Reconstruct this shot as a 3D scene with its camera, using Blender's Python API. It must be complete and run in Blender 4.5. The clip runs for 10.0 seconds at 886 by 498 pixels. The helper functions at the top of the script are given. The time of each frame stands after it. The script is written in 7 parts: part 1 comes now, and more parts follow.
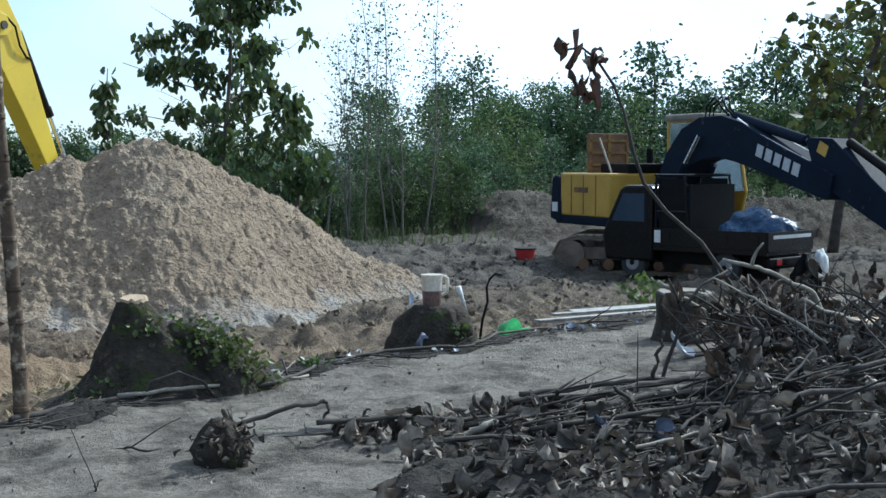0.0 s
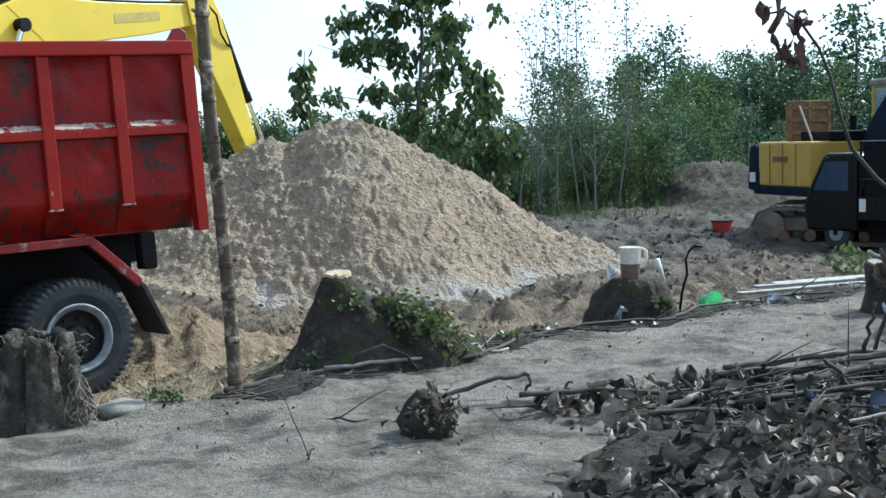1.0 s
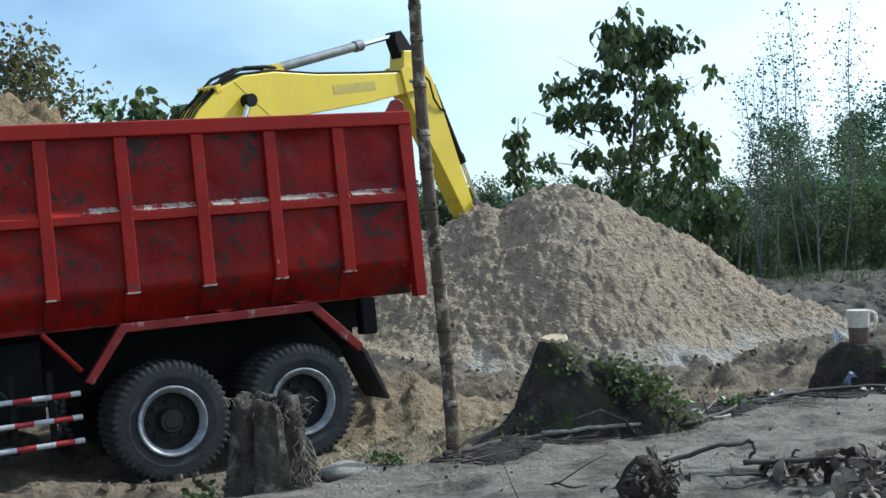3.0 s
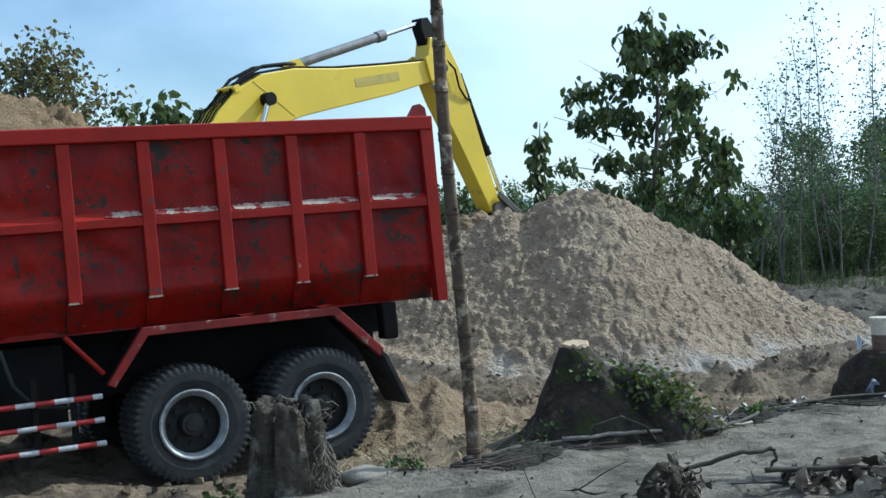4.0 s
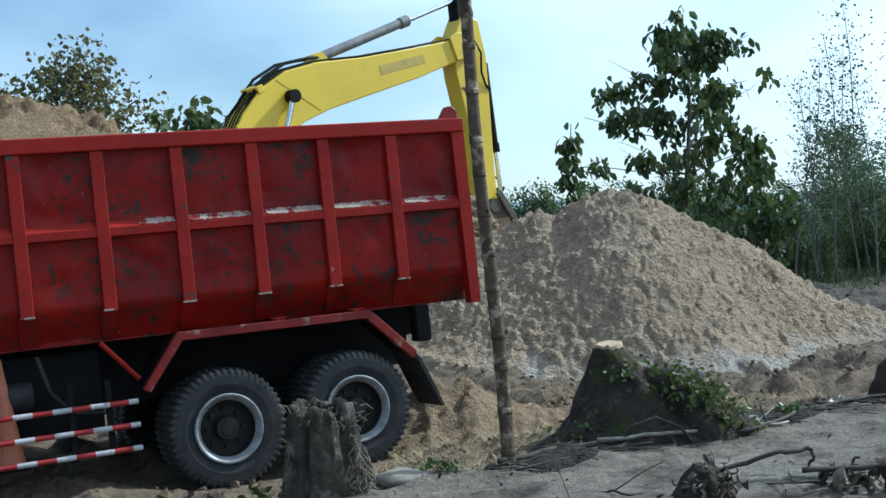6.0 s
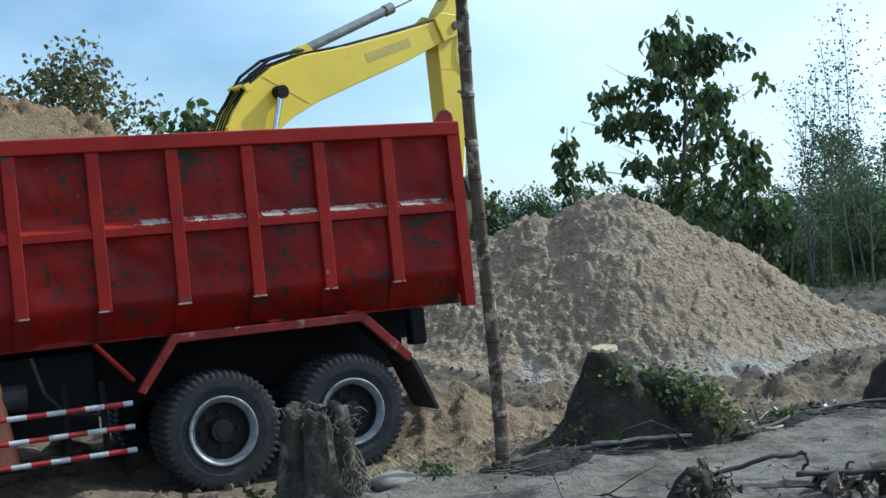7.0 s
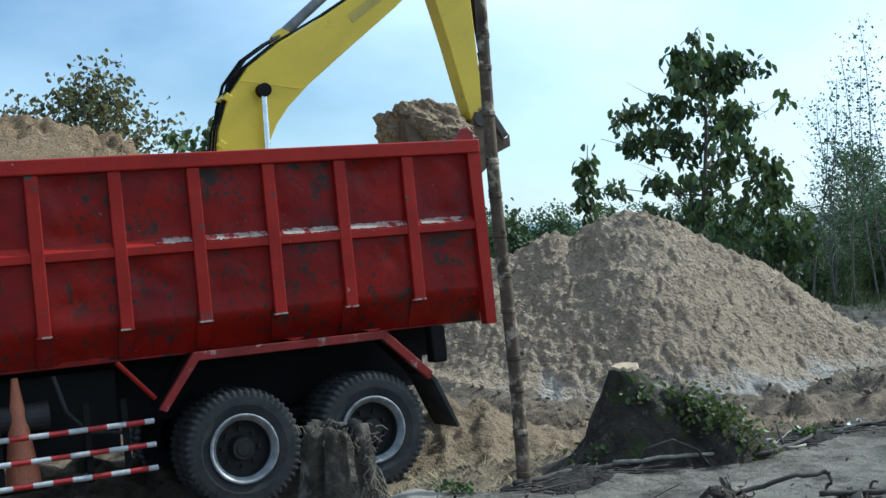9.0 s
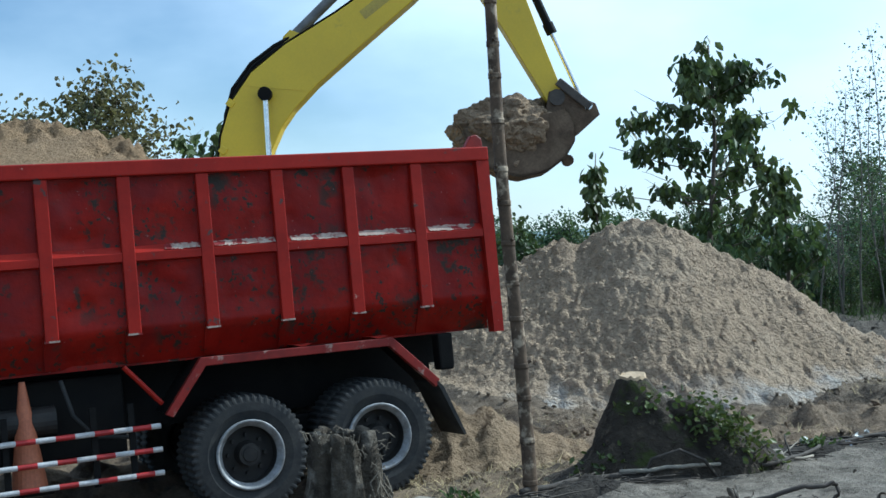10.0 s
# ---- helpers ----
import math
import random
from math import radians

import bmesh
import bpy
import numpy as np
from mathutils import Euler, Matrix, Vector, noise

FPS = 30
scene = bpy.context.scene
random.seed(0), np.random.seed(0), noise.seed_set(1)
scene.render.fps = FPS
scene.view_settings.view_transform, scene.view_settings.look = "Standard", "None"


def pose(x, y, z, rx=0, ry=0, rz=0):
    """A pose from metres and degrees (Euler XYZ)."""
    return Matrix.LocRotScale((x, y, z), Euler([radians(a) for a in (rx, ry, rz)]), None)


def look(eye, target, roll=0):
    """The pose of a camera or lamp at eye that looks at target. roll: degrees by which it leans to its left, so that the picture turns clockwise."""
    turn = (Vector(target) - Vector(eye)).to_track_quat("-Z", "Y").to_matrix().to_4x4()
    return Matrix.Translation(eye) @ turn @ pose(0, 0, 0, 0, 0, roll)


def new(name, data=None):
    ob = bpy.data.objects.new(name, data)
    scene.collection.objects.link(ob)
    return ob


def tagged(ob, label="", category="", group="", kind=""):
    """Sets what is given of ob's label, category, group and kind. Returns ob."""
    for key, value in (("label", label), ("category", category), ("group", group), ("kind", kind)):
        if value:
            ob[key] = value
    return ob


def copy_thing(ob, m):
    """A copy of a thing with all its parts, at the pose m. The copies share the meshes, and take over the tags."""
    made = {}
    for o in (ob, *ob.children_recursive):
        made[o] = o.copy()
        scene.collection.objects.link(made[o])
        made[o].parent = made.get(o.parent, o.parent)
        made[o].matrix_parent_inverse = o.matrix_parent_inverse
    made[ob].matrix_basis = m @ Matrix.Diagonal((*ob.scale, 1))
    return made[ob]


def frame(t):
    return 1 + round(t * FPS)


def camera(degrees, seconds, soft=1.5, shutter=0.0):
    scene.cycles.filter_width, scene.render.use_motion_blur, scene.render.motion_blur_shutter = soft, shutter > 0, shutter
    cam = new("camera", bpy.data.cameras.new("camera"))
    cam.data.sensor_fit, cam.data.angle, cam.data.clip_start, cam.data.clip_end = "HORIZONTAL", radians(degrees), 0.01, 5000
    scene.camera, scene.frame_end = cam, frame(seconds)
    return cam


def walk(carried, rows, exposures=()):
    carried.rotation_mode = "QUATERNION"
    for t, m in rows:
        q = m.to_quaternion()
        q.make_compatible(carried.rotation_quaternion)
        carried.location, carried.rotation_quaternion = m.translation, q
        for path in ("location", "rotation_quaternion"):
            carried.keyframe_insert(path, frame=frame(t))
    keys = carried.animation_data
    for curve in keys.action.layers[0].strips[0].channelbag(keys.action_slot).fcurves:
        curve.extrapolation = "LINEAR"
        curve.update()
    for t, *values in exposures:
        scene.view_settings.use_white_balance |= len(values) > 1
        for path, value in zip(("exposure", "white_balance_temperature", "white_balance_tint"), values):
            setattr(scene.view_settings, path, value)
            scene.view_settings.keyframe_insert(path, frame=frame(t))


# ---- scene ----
# camera and its walk
PATH = [
    (0.0, pose(0.069, -0.007, 1.613, 86.161, -0.000, -20.598)),
    (0.5, pose(0.032, -0.000, 1.599, 86.007, 0.601, -17.759)),
    (1.0, pose(0.015, 0.004, 1.598, 85.166, 1.437, -12.098)),
    (1.5, pose(0.005, 0.008, 1.602, 86.402, 1.730, -8.606)),
    (2.0, pose(0.005, 0.003, 1.596, 87.038, 2.741, -4.516)),
    (2.5, pose(0.000, 0.000, 1.600, 87.964, 2.313, -3.846)),
    (3.0, pose(0.003, -0.002, 1.590, 88.451, 2.516, -2.497)),
    (4.5, pose(-0.000, -0.003, 1.599, 88.924, 2.400, -1.356)),
    (5.0, pose(-0.004, -0.003, 1.597, 89.264, 2.846, -0.847)),
    (5.5, pose(-0.003, -0.002, 1.596, 88.837, 3.040, -0.062)),
    (7.0, pose(0.006, -0.001, 1.592, 88.994, 2.732, -0.288)),
    (7.5, pose(0.001, -0.002, 1.596, 89.226, 2.827, 0.151)),
    (8.0, pose(0.002, -0.004, 1.599, 89.611, 2.829, 0.753)),
    (8.5, pose(-0.003, 0.001, 1.600, 89.657, 2.767, 0.448)),
    (9.0, pose(0.004, -0.006, 1.596, 89.826, 2.778, 0.629)),
    (9.5, pose(-0.009, -0.001, 1.598, 89.782, 2.677, 0.879)),
    (10.0, pose(-0.005, -0.004, 1.603, 90.136, 2.316, 0.937)),
]
cam = camera(38.42, 10.0, soft=1.5)
EXPOSURES = [(0.0, 0.18, 5200, 2), (0.5, 0.25, 5200, 2), (1.0, 0.55, 5250, 1), (1.5, 0.53, 5250, 1), (2.5, 0.28, 5250, 1), (4.5, 0.1, 5200, 0), (10.0, 0.09, 5150, -1)]
walk(cam, PATH, EXPOSURES)

# world, sun, exposure
SUN_AZ, SUN_EL = 66.0, 40.0      # degrees clockwise from +y, degrees above the horizon
world = bpy.data.worlds.new("sky")
scene.world = world
world.use_nodes = True
wn = world.node_tree.nodes
sky = wn.new("ShaderNodeTexSky")
sky.sky_type = "NISHITA"
sky.sun_disc = False
sky.sun_elevation = radians(SUN_EL)
sky.sun_rotation = radians(SUN_AZ)
sky.dust_density = 0.6
sky.ozone_density = 1.5
sky.air_density = 1.0
wl = world.node_tree.links
# thin high haze: whiter towards the sun, with soft patches of cloud
SUN_WAY = (math.sin(radians(SUN_AZ)) * math.cos(radians(SUN_EL)), math.cos(radians(SUN_AZ)) * math.cos(radians(SUN_EL)), math.sin(radians(SUN_EL)))
coord = wn.new("ShaderNodeTexCoord")
stretch = wn.new("ShaderNodeMapping")
stretch.inputs["Scale"].default_value = (1.0, 1.0, 2.2)
cloud = wn.new("ShaderNodeTexNoise")
cloud.inputs["Scale"].default_value, cloud.inputs["Detail"].default_value, cloud.inputs["Roughness"].default_value = 3.2, 6.0, 0.5
patch = wn.new("ShaderNodeMapRange")
patch.inputs["From Min"].default_value, patch.inputs["From Max"].default_value = 0.35, 0.68
patch.inputs["To Min"].default_value, patch.inputs["To Max"].default_value = -0.16, 0.26
toward = wn.new("ShaderNodeVectorMath")
toward.operation = "DOT_PRODUCT"
toward.inputs[1].default_value = SUN_WAY
veil = wn.new("ShaderNodeMapRange")
veil.interpolation_type = "SMOOTHSTEP"
veil.inputs["From Min"].default_value, veil.inputs["From Max"].default_value = 0.20, 0.78
veil.inputs["To Min"].default_value, veil.inputs["To Max"].default_value = 0.18, 0.92
total = wn.new("ShaderNodeMath")
total.operation, total.use_clamp = "ADD", True
hazed = wn.new("ShaderNodeMix")
hazed.data_type = "RGBA"
hazed.inputs[7].default_value = (10.6, 11.3, 11.8, 1)
wl.new(coord.outputs["Generated"], stretch.inputs["Vector"])
wl.new(stretch.outputs[0], cloud.inputs["Vector"])
wl.new(cloud.outputs["Fac"], patch.inputs["Value"])
wl.new(coord.outputs["Generated"], toward.inputs[0])
wl.new(toward.outputs["Value"], veil.inputs["Value"])
wl.new(patch.outputs[0], total.inputs[0])
wl.new(veil.outputs[0], total.inputs[1])
wl.new(total.outputs[0], hazed.inputs["Factor"])
wl.new(sky.outputs[0], hazed.inputs[6])
wl.new(hazed.outputs[2], wn["Background"].inputs[0])
wn["Background"].inputs[1].default_value = 0.108
sun_data = bpy.data.lights.new("sun", "SUN")
sun_data.energy, sun_data.angle, sun_data.color = 5.0, radians(0.6), (1.0, 0.92, 0.80)
sun = new("sun", sun_data)
sun.matrix_world = look(Vector(SUN_WAY) * 50, (0, 0, 0))

# ---- materials ----
def surf(name, c1, c2, scale=3.0, rough=0.85, bump=0.4, bscale=40.0, metal=0.0, spots=None, rnd=0.0, island=0.0, detail=8.0, dist=0.02, trans=0.0, grain=0.45, spec=0.5):
    """A surface of two mixed tones with fine relief; spots: rows of (colour, scale, threshold, softness), and the scale and threshold of the clusters they keep to."""
    m = bpy.data.materials.new(name)
    m.use_nodes = True
    nt = m.node_tree
    n, l = nt.nodes, nt.links
    b = n["Principled BSDF"]
    tc = n.new("ShaderNodeTexCoord")
    def tex(s, d=8.0):
        t = n.new("ShaderNodeTexNoise")
        t.inputs["Scale"].default_value, t.inputs["Detail"].default_value, t.inputs["Roughness"].default_value = s, d, 0.62
        l.new(tc.outputs["Object"], t.inputs["Vector"])
        return t.outputs["Fac"]
    def ramp(src, a, w):
        r = n.new("ShaderNodeMapRange")
        r.inputs["From Min"].default_value, r.inputs["From Max"].default_value = a - w, a + w
        r.interpolation_type = "SMOOTHSTEP"
        l.new(src, r.inputs["Value"])
        return r.outputs[0]
    def mix(f, a, c):
        x = n.new("ShaderNodeMix")
        x.data_type = "RGBA"
        if isinstance(f, float):
            x.inputs["Factor"].default_value = f
        else:
            l.new(f, x.inputs["Factor"])
        for k, v in ((6, a), (7, c)):
            if isinstance(v, tuple):
                x.inputs[k].default_value = (*v, 1)
            else:
                l.new(v, x.inputs[k])
        return x.outputs[2]
    col = mix(ramp(tex(scale, detail), 0.5, 0.22), c1, c2)
    fine = tex(bscale, 6.0)
    d = n.new("ShaderNodeMixRGB")
    d.blend_type = "MULTIPLY"
    d.inputs[0].default_value = grain
    fr = n.new("ShaderNodeMapRange")
    fr.inputs["From Min"].default_value, fr.inputs["From Max"].default_value, fr.inputs["To Min"].default_value, fr.inputs["To Max"].default_value = 0.3, 0.7, 0.45, 1.25
    l.new(fine, fr.inputs["Value"])
    l.new(col, d.inputs[1])
    l.new(fr.outputs[0], d.inputs[2])
    col = d.outputs[0]
    for c, s, th, w, *gather in (spots or ()):
        f = ramp(tex(s, 9.0), th, w)
        if gather:
            g = n.new("ShaderNodeMath")
            g.operation = "MULTIPLY"
            l.new(f, g.inputs[0])
            l.new(ramp(tex(gather[0], 2.0), gather[1], 0.05), g.inputs[1])
            f = g.outputs[0]
        col = mix(f, col, c)
    if rnd or island:
        src = n.new("ShaderNodeObjectInfo").outputs["Random"] if rnd else n.new("ShaderNodeNewGeometry").outputs["Random Per Island"]
        k = rnd or island
        mr = n.new("ShaderNodeMapRange")
        mr.inputs["To Min"].default_value, mr.inputs["To Max"].default_value = 1 - k, 1 + k
        l.new(src, mr.inputs["Value"])
        v = n.new("ShaderNodeMixRGB")
        v.blend_type, v.inputs[0].default_value = "MULTIPLY", 1.0
        l.new(col, v.inputs[1])
        l.new(mr.outputs[0], v.inputs[2])
        col = v.outputs[0]
    l.new(col, b.inputs["Base Color"])
    rr = n.new("ShaderNodeMapRange")
    rr.inputs["To Min"].default_value, rr.inputs["To Max"].default_value = max(rough - 0.15, 0.02), min(rough + 0.15, 1)
    l.new(fine, rr.inputs["Value"])
    l.new(rr.outputs[0], b.inputs["Roughness"])
    b.inputs["Metallic"].default_value = metal
    b.inputs["Specular IOR Level"].default_value = spec
    if bump:
        bp = n.new("ShaderNodeBump")
        bp.inputs["Strength"].default_value, bp.inputs["Distance"].default_value = bump, dist
        l.new(fine, bp.inputs["Height"])
        l.new(bp.outputs[0], b.inputs["Normal"])
    if trans:
        tr = n.new("ShaderNodeBsdfTranslucent")
        l.new(col, tr.inputs["Color"])
        ms = n.new("ShaderNodeMixShader")
        ms.inputs[0].default_value = trans
        l.new(b.outputs[0], ms.inputs[1])
        l.new(tr.outputs[0], ms.inputs[2])
        l.new(ms.outputs[0], n["Material Output"].inputs[0])
    return m


def earth(name, top, low, pale, dark, relief, zmix=(-0.34, -0.12), far=None, grain=0.35, blotch=0.5, ragged=0.0):
    """Bare soil: one tone on the trodden bank, another on the dug ground below it, with stains and crumbly relief."""
    m = bpy.data.materials.new(name)
    m.use_nodes = True
    n, l = m.node_tree.nodes, m.node_tree.links
    b = n["Principled BSDF"]
    tc = n.new("ShaderNodeTexCoord")
    def tex(s, d=8.0, rough=0.6):
        t = n.new("ShaderNodeTexNoise")
        t.inputs["Scale"].default_value, t.inputs["Detail"].default_value, t.inputs["Roughness"].default_value = s, d, rough
        l.new(tc.outputs["Object"], t.inputs["Vector"])
        return t.outputs["Fac"]
    def rng(src, a, c, lo=0.0, hi=1.0):
        r = n.new("ShaderNodeMapRange")
        r.inputs[1].default_value, r.inputs[2].default_value, r.inputs[3].default_value, r.inputs[4].default_value = a, c, lo, hi
        l.new(src, r.inputs[0])
        return r.outputs[0]
    def mix(f, a, c):
        x = n.new("ShaderNodeMix")
        x.data_type = "RGBA"
        l.new(f, x.inputs["Factor"])
        for k, v in ((6, a), (7, c)):
            if isinstance(v, tuple):
                x.inputs[k].default_value = (*v, 1)
            else:
                l.new(v, x.inputs[k])
        return x.outputs[2]
    sep = n.new("ShaderNodeSeparateXYZ")
    l.new(tc.outputs["Object"], sep.inputs[0])
    # from y 14 to 23 the dug ground shifts to the far tone
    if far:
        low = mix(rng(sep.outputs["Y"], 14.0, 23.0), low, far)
    top = mix(rng(tex(0.55), 0.48, 0.70), mix(rng(tex(6.0, 9, 0.75), 0.42, 0.60), top, tuple(0.66 * c for c in top)), pale)
    level = sep.outputs["Z"]
    if ragged:
        wave = n.new("ShaderNodeMath")
        wave.operation = "MULTIPLY_ADD"
        wave.inputs[1].default_value = ragged
        l.new(tex(1.1, 6, 0.6), wave.inputs[0])
        l.new(level, wave.inputs[2])
        level = wave.outputs[0]
    col = mix(rng(level, *zmix), low, top)
    col = mix(rng(tex(1.9, 10, 0.7), 0.47, 0.60, 0, blotch), col, dark)
    fine = tex(34, 8, 0.75)
    v = n.new("ShaderNodeMixRGB")
    v.blend_type = "MULTIPLY"
    v.inputs[0].default_value = grain
    l.new(col, v.inputs[1])
    l.new(rng(fine, 0.3, 0.7, 0.45, 1.4), v.inputs[2])
    l.new(v.outputs[0], b.inputs["Base Color"])
    b.inputs["Roughness"].default_value = 0.95
    b.inputs["Specular IOR Level"].default_value = 0.2
    prev = None
    for s_, d_, dist in relief:
        bp = n.new("ShaderNodeBump")
        bp.inputs["Strength"].default_value, bp.inputs["Distance"].default_value = 1.0, dist
        if d_ == 0:
            # crumbs: rounded cells with sharp joints, jostled by noise
            vo = n.new("ShaderNodeTexVoronoi")
            vo.inputs["Scale"].default_value = s_
            wob = n.new("ShaderNodeMixRGB")
            wob.blend_type, wob.inputs[0].default_value = "ADD", 0.22
            nz = n.new("ShaderNodeTexNoise")
            nz.inputs["Scale"].default_value = 7.0
            l.new(tc.outputs["Object"], nz.inputs["Vector"])
            l.new(tc.outputs["Object"], wob.inputs[1])
            l.new(nz.outputs["Color"], wob.inputs[2])
            l.new(wob.outputs[0], vo.inputs["Vector"])
            l.new(rng(vo.outputs["Distance"], 0.0, 0.9, 1.0, 0.0), bp.inputs["Height"])
        else:
            l.new(tex(s_, d_, 0.65), bp.inputs["Height"])
        if prev:
            l.new(prev, bp.inputs["Normal"])
        prev = bp.outputs[0]
    l.new(prev, b.inputs["Normal"])
    return m


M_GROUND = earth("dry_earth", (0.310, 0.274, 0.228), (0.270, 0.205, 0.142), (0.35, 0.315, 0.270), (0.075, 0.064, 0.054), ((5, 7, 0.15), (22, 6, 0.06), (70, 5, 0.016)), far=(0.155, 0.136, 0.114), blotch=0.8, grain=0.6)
M_SAND = earth("sand", (0.44, 0.338, 0.238), (0.42, 0.385, 0.345), (0.44, 0.350, 0.255), (0.34, 0.262, 0.182), ((11, 6, 0.10), (13, 0, 0.06), (42, 6, 0.02)), (0.16, 0.46), grain=0.3, blotch=0.7, ragged=1.6)
M_RED = surf("worn_red_paint", (0.30, 0.011, 0.006), (0.17, 0.007, 0.004), 1.8, 0.36, 0.6, 4.5, grain=0.3, spec=0.14, spots=[((0.13, 0.008, 0.009), 1.1, 0.56, 0.12), ((0.034, 0.026, 0.020), 5.5, 0.57, 0.05, 1.3, 0.56), ((0.030, 0.024, 0.019), 17.0, 0.575, 0.03, 1.7, 0.53), ((0.032, 0.024, 0.02), 13.0, 0.64, 0.02), ((0.28, 0.10, 0.09), 22, 0.69, 0.02)], dist=0.02)
M_REDFRAME = surf("red_frame_paint", (0.33, 0.016, 0.009), (0.23, 0.011, 0.007), 2.5, 0.4, 0.15, 30, grain=0.15, spec=0.18, spots=[((0.08, 0.05, 0.045), 8, 0.65, 0.03), ((0.40, 0.22, 0.17), 10, 0.70, 0.02)], dist=0.004)
M_FENDER = surf("dirty_red_paint", (0.25, 0.018, 0.013), (0.15, 0.012, 0.010), 4, 0.5, 0.15, 30, grain=0.3, spec=0.3, spots=[((0.30, 0.20, 0.17), 7, 0.62, 0.05), ((0.05, 0.03, 0.03), 9, 0.64, 0.04)], dist=0.004)
M_DUST = surf("pale_dust", (0.46, 0.38, 0.32), (0.34, 0.23, 0.19), 9, 0.95, 0.6, 60, spots=[((0.19, 0.012, 0.014), 11, 0.53, 0.05)])
M_BLACK = surf("greasy_black_steel", (0.005, 0.005, 0.006), (0.011, 0.010, 0.009), 3, 0.7, 0.2, 30, spec=0.15)
M_RUBBER = surf("tyre_rubber", (0.026, 0.028, 0.031), (0.060, 0.058, 0.055), 4, 0.85, 0.3, 40, spec=0.2, dist=0.006)
M_RIM = surf("grey_rim_steel", (0.32, 0.33, 0.35), (0.17, 0.168, 0.165), 8, 0.5, 0.1, 40, metal=0.2, dist=0.003)
M_HUB = surf("dirty_hub_steel", (0.013, 0.012, 0.012), (0.030, 0.027, 0.024), 8, 0.7, 0.3, 40, metal=0.1, dist=0.004)
M_YEL = surf("yellow_paint", (0.72, 0.52, 0.03), (0.64, 0.46, 0.03), 1.0, 0.4, 0.1, 30, grain=0.1, spots=[((0.45, 0.33, 0.05), 2.2, 0.68, 0.06)], dist=0.003)
M_CHROME = surf("chromed_rod", (0.8, 0.82, 0.85), (0.7, 0.72, 0.75), 5, 0.2, 0.0, 30, metal=1.0)
M_STEEL = surf("dark_bucket_steel", (0.05, 0.045, 0.04), (0.10, 0.085, 0.07), 4, 0.6, 0.4, 30, metal=0.2, dist=0.01)
M_WHITE = surf("white_paint", (0.78, 0.78, 0.76), (0.68, 0.67, 0.64), 6, 0.5, 0.1, 40)
M_PALESTRIPE = surf("dusty_white_stripe", (0.56, 0.56, 0.57), (0.38, 0.37, 0.37), 6, 0.5, 0.1, 40)
M_STRIPE = surf("red_stripe_paint", (0.40, 0.018, 0.02), (0.28, 0.015, 0.016), 6, 0.45, 0.1, 40)
M_ORANGE = surf("faded_orange_plastic", (0.46, 0.155, 0.075), (0.36, 0.115, 0.055), 6, 0.6, 0.1, 40)
M_BARK = surf("bark", (0.16, 0.13, 0.10), (0.08, 0.065, 0.05), 6, 0.9, 0.9, 25, dist=0.02, spots=[((0.24, 0.21, 0.17), 3, 0.62, 0.08)])
M_CUT = surf("cut_wood", (0.48, 0.36, 0.23), (0.36, 0.26, 0.16), 7, 0.8, 0.4, 50)
M_LEAF = surf("broad_leaf", (0.042, 0.078, 0.024), (0.11, 0.14, 0.04), 0.6, 0.5, 0.0, 10, island=0.45, trans=0.3)
M_LEAF2 = surf("yellowing_leaf", (0.048, 0.075, 0.018), (0.12, 0.108, 0.024), 0.5, 0.55, 0.0, 10, island=0.6, trans=0.35)
M_LEAFO = surf("olive_leaf", (0.085, 0.095, 0.035), (0.165, 0.140, 0.050), 0.4, 0.6, 0.0, 10, island=0.5, trans=0.35)
M_LEAFL = surf("light_forest_leaf", (0.070, 0.122, 0.036), (0.140, 0.182, 0.058), 0.2, 0.6, 0.0, 10, island=0.6, trans=0.4)
M_LEAFD = surf("forest_leaf", (0.040, 0.088, 0.045), (0.095, 0.150, 0.062), 0.12, 0.6, 0.0, 10, island=0.7, trans=0.35)
M_DEAD = surf("dead_leaf", (0.24, 0.198, 0.156), (0.028, 0.022, 0.018), 7.0, 0.6, 0.4, 25, island=0.95, spec=0.3, trans=0.08, dist=0.01)
M_BRANCH = surf("dry_branch_bark", (0.095, 0.078, 0.064), (0.030, 0.025, 0.021), 5, 0.9, 0.5, 40)
M_GRASS = surf("grass_blades", (0.06, 0.105, 0.024), (0.11, 0.15, 0.04), 0.5, 0.7, 0.0, 10, island=0.4, trans=0.3)
# distance haze is mixed into the hills' pale blue-grey colour
M_HILL = surf("haze_tinted_hill", (0.20, 0.27, 0.29), (0.15, 0.21, 0.22), 0.02, 1.0, 0.0, 0.2)


# ---- building helpers ----
def mesh_from(name, bm):
    me = bpy.data.meshes.new(name)
    bm.to_mesh(me)
    bm.free()
    return me


def part(name, bm, material, parent=None, label="", smooth=False):
    """Links a bmesh as one mesh object under a thing or a part."""
    me = mesh_from(name, bm)
    me.materials.append(material)
    if smooth:
        for p in me.polygons:
            p.use_smooth = True
    ob = new(name, me)
    ob.parent = parent
    if label:
        ob["label"] = label
    return ob


def raw(name, verts, faces, material, parent=None, label="", smooth=False):
    me = bpy.data.meshes.new(name)
    me.from_pydata([tuple(map(float, v)) for v in verts], [], [tuple(map(int, f)) for f in faces])
    me.update()
    me.materials.append(material)
    if smooth:
        me.polygons.foreach_set("use_smooth", [True] * len(me.polygons))
    ob = new(name, me)
    ob.parent = parent
    if label:
        ob["label"] = label
    return ob


def thing(name, label, category, m=None, group="", kind=""):
    ob = new(name)
    ob.empty_display_size = 0.1
    if m is not None:
        ob.matrix_world = m
    return tagged(ob, label, category, group, kind)


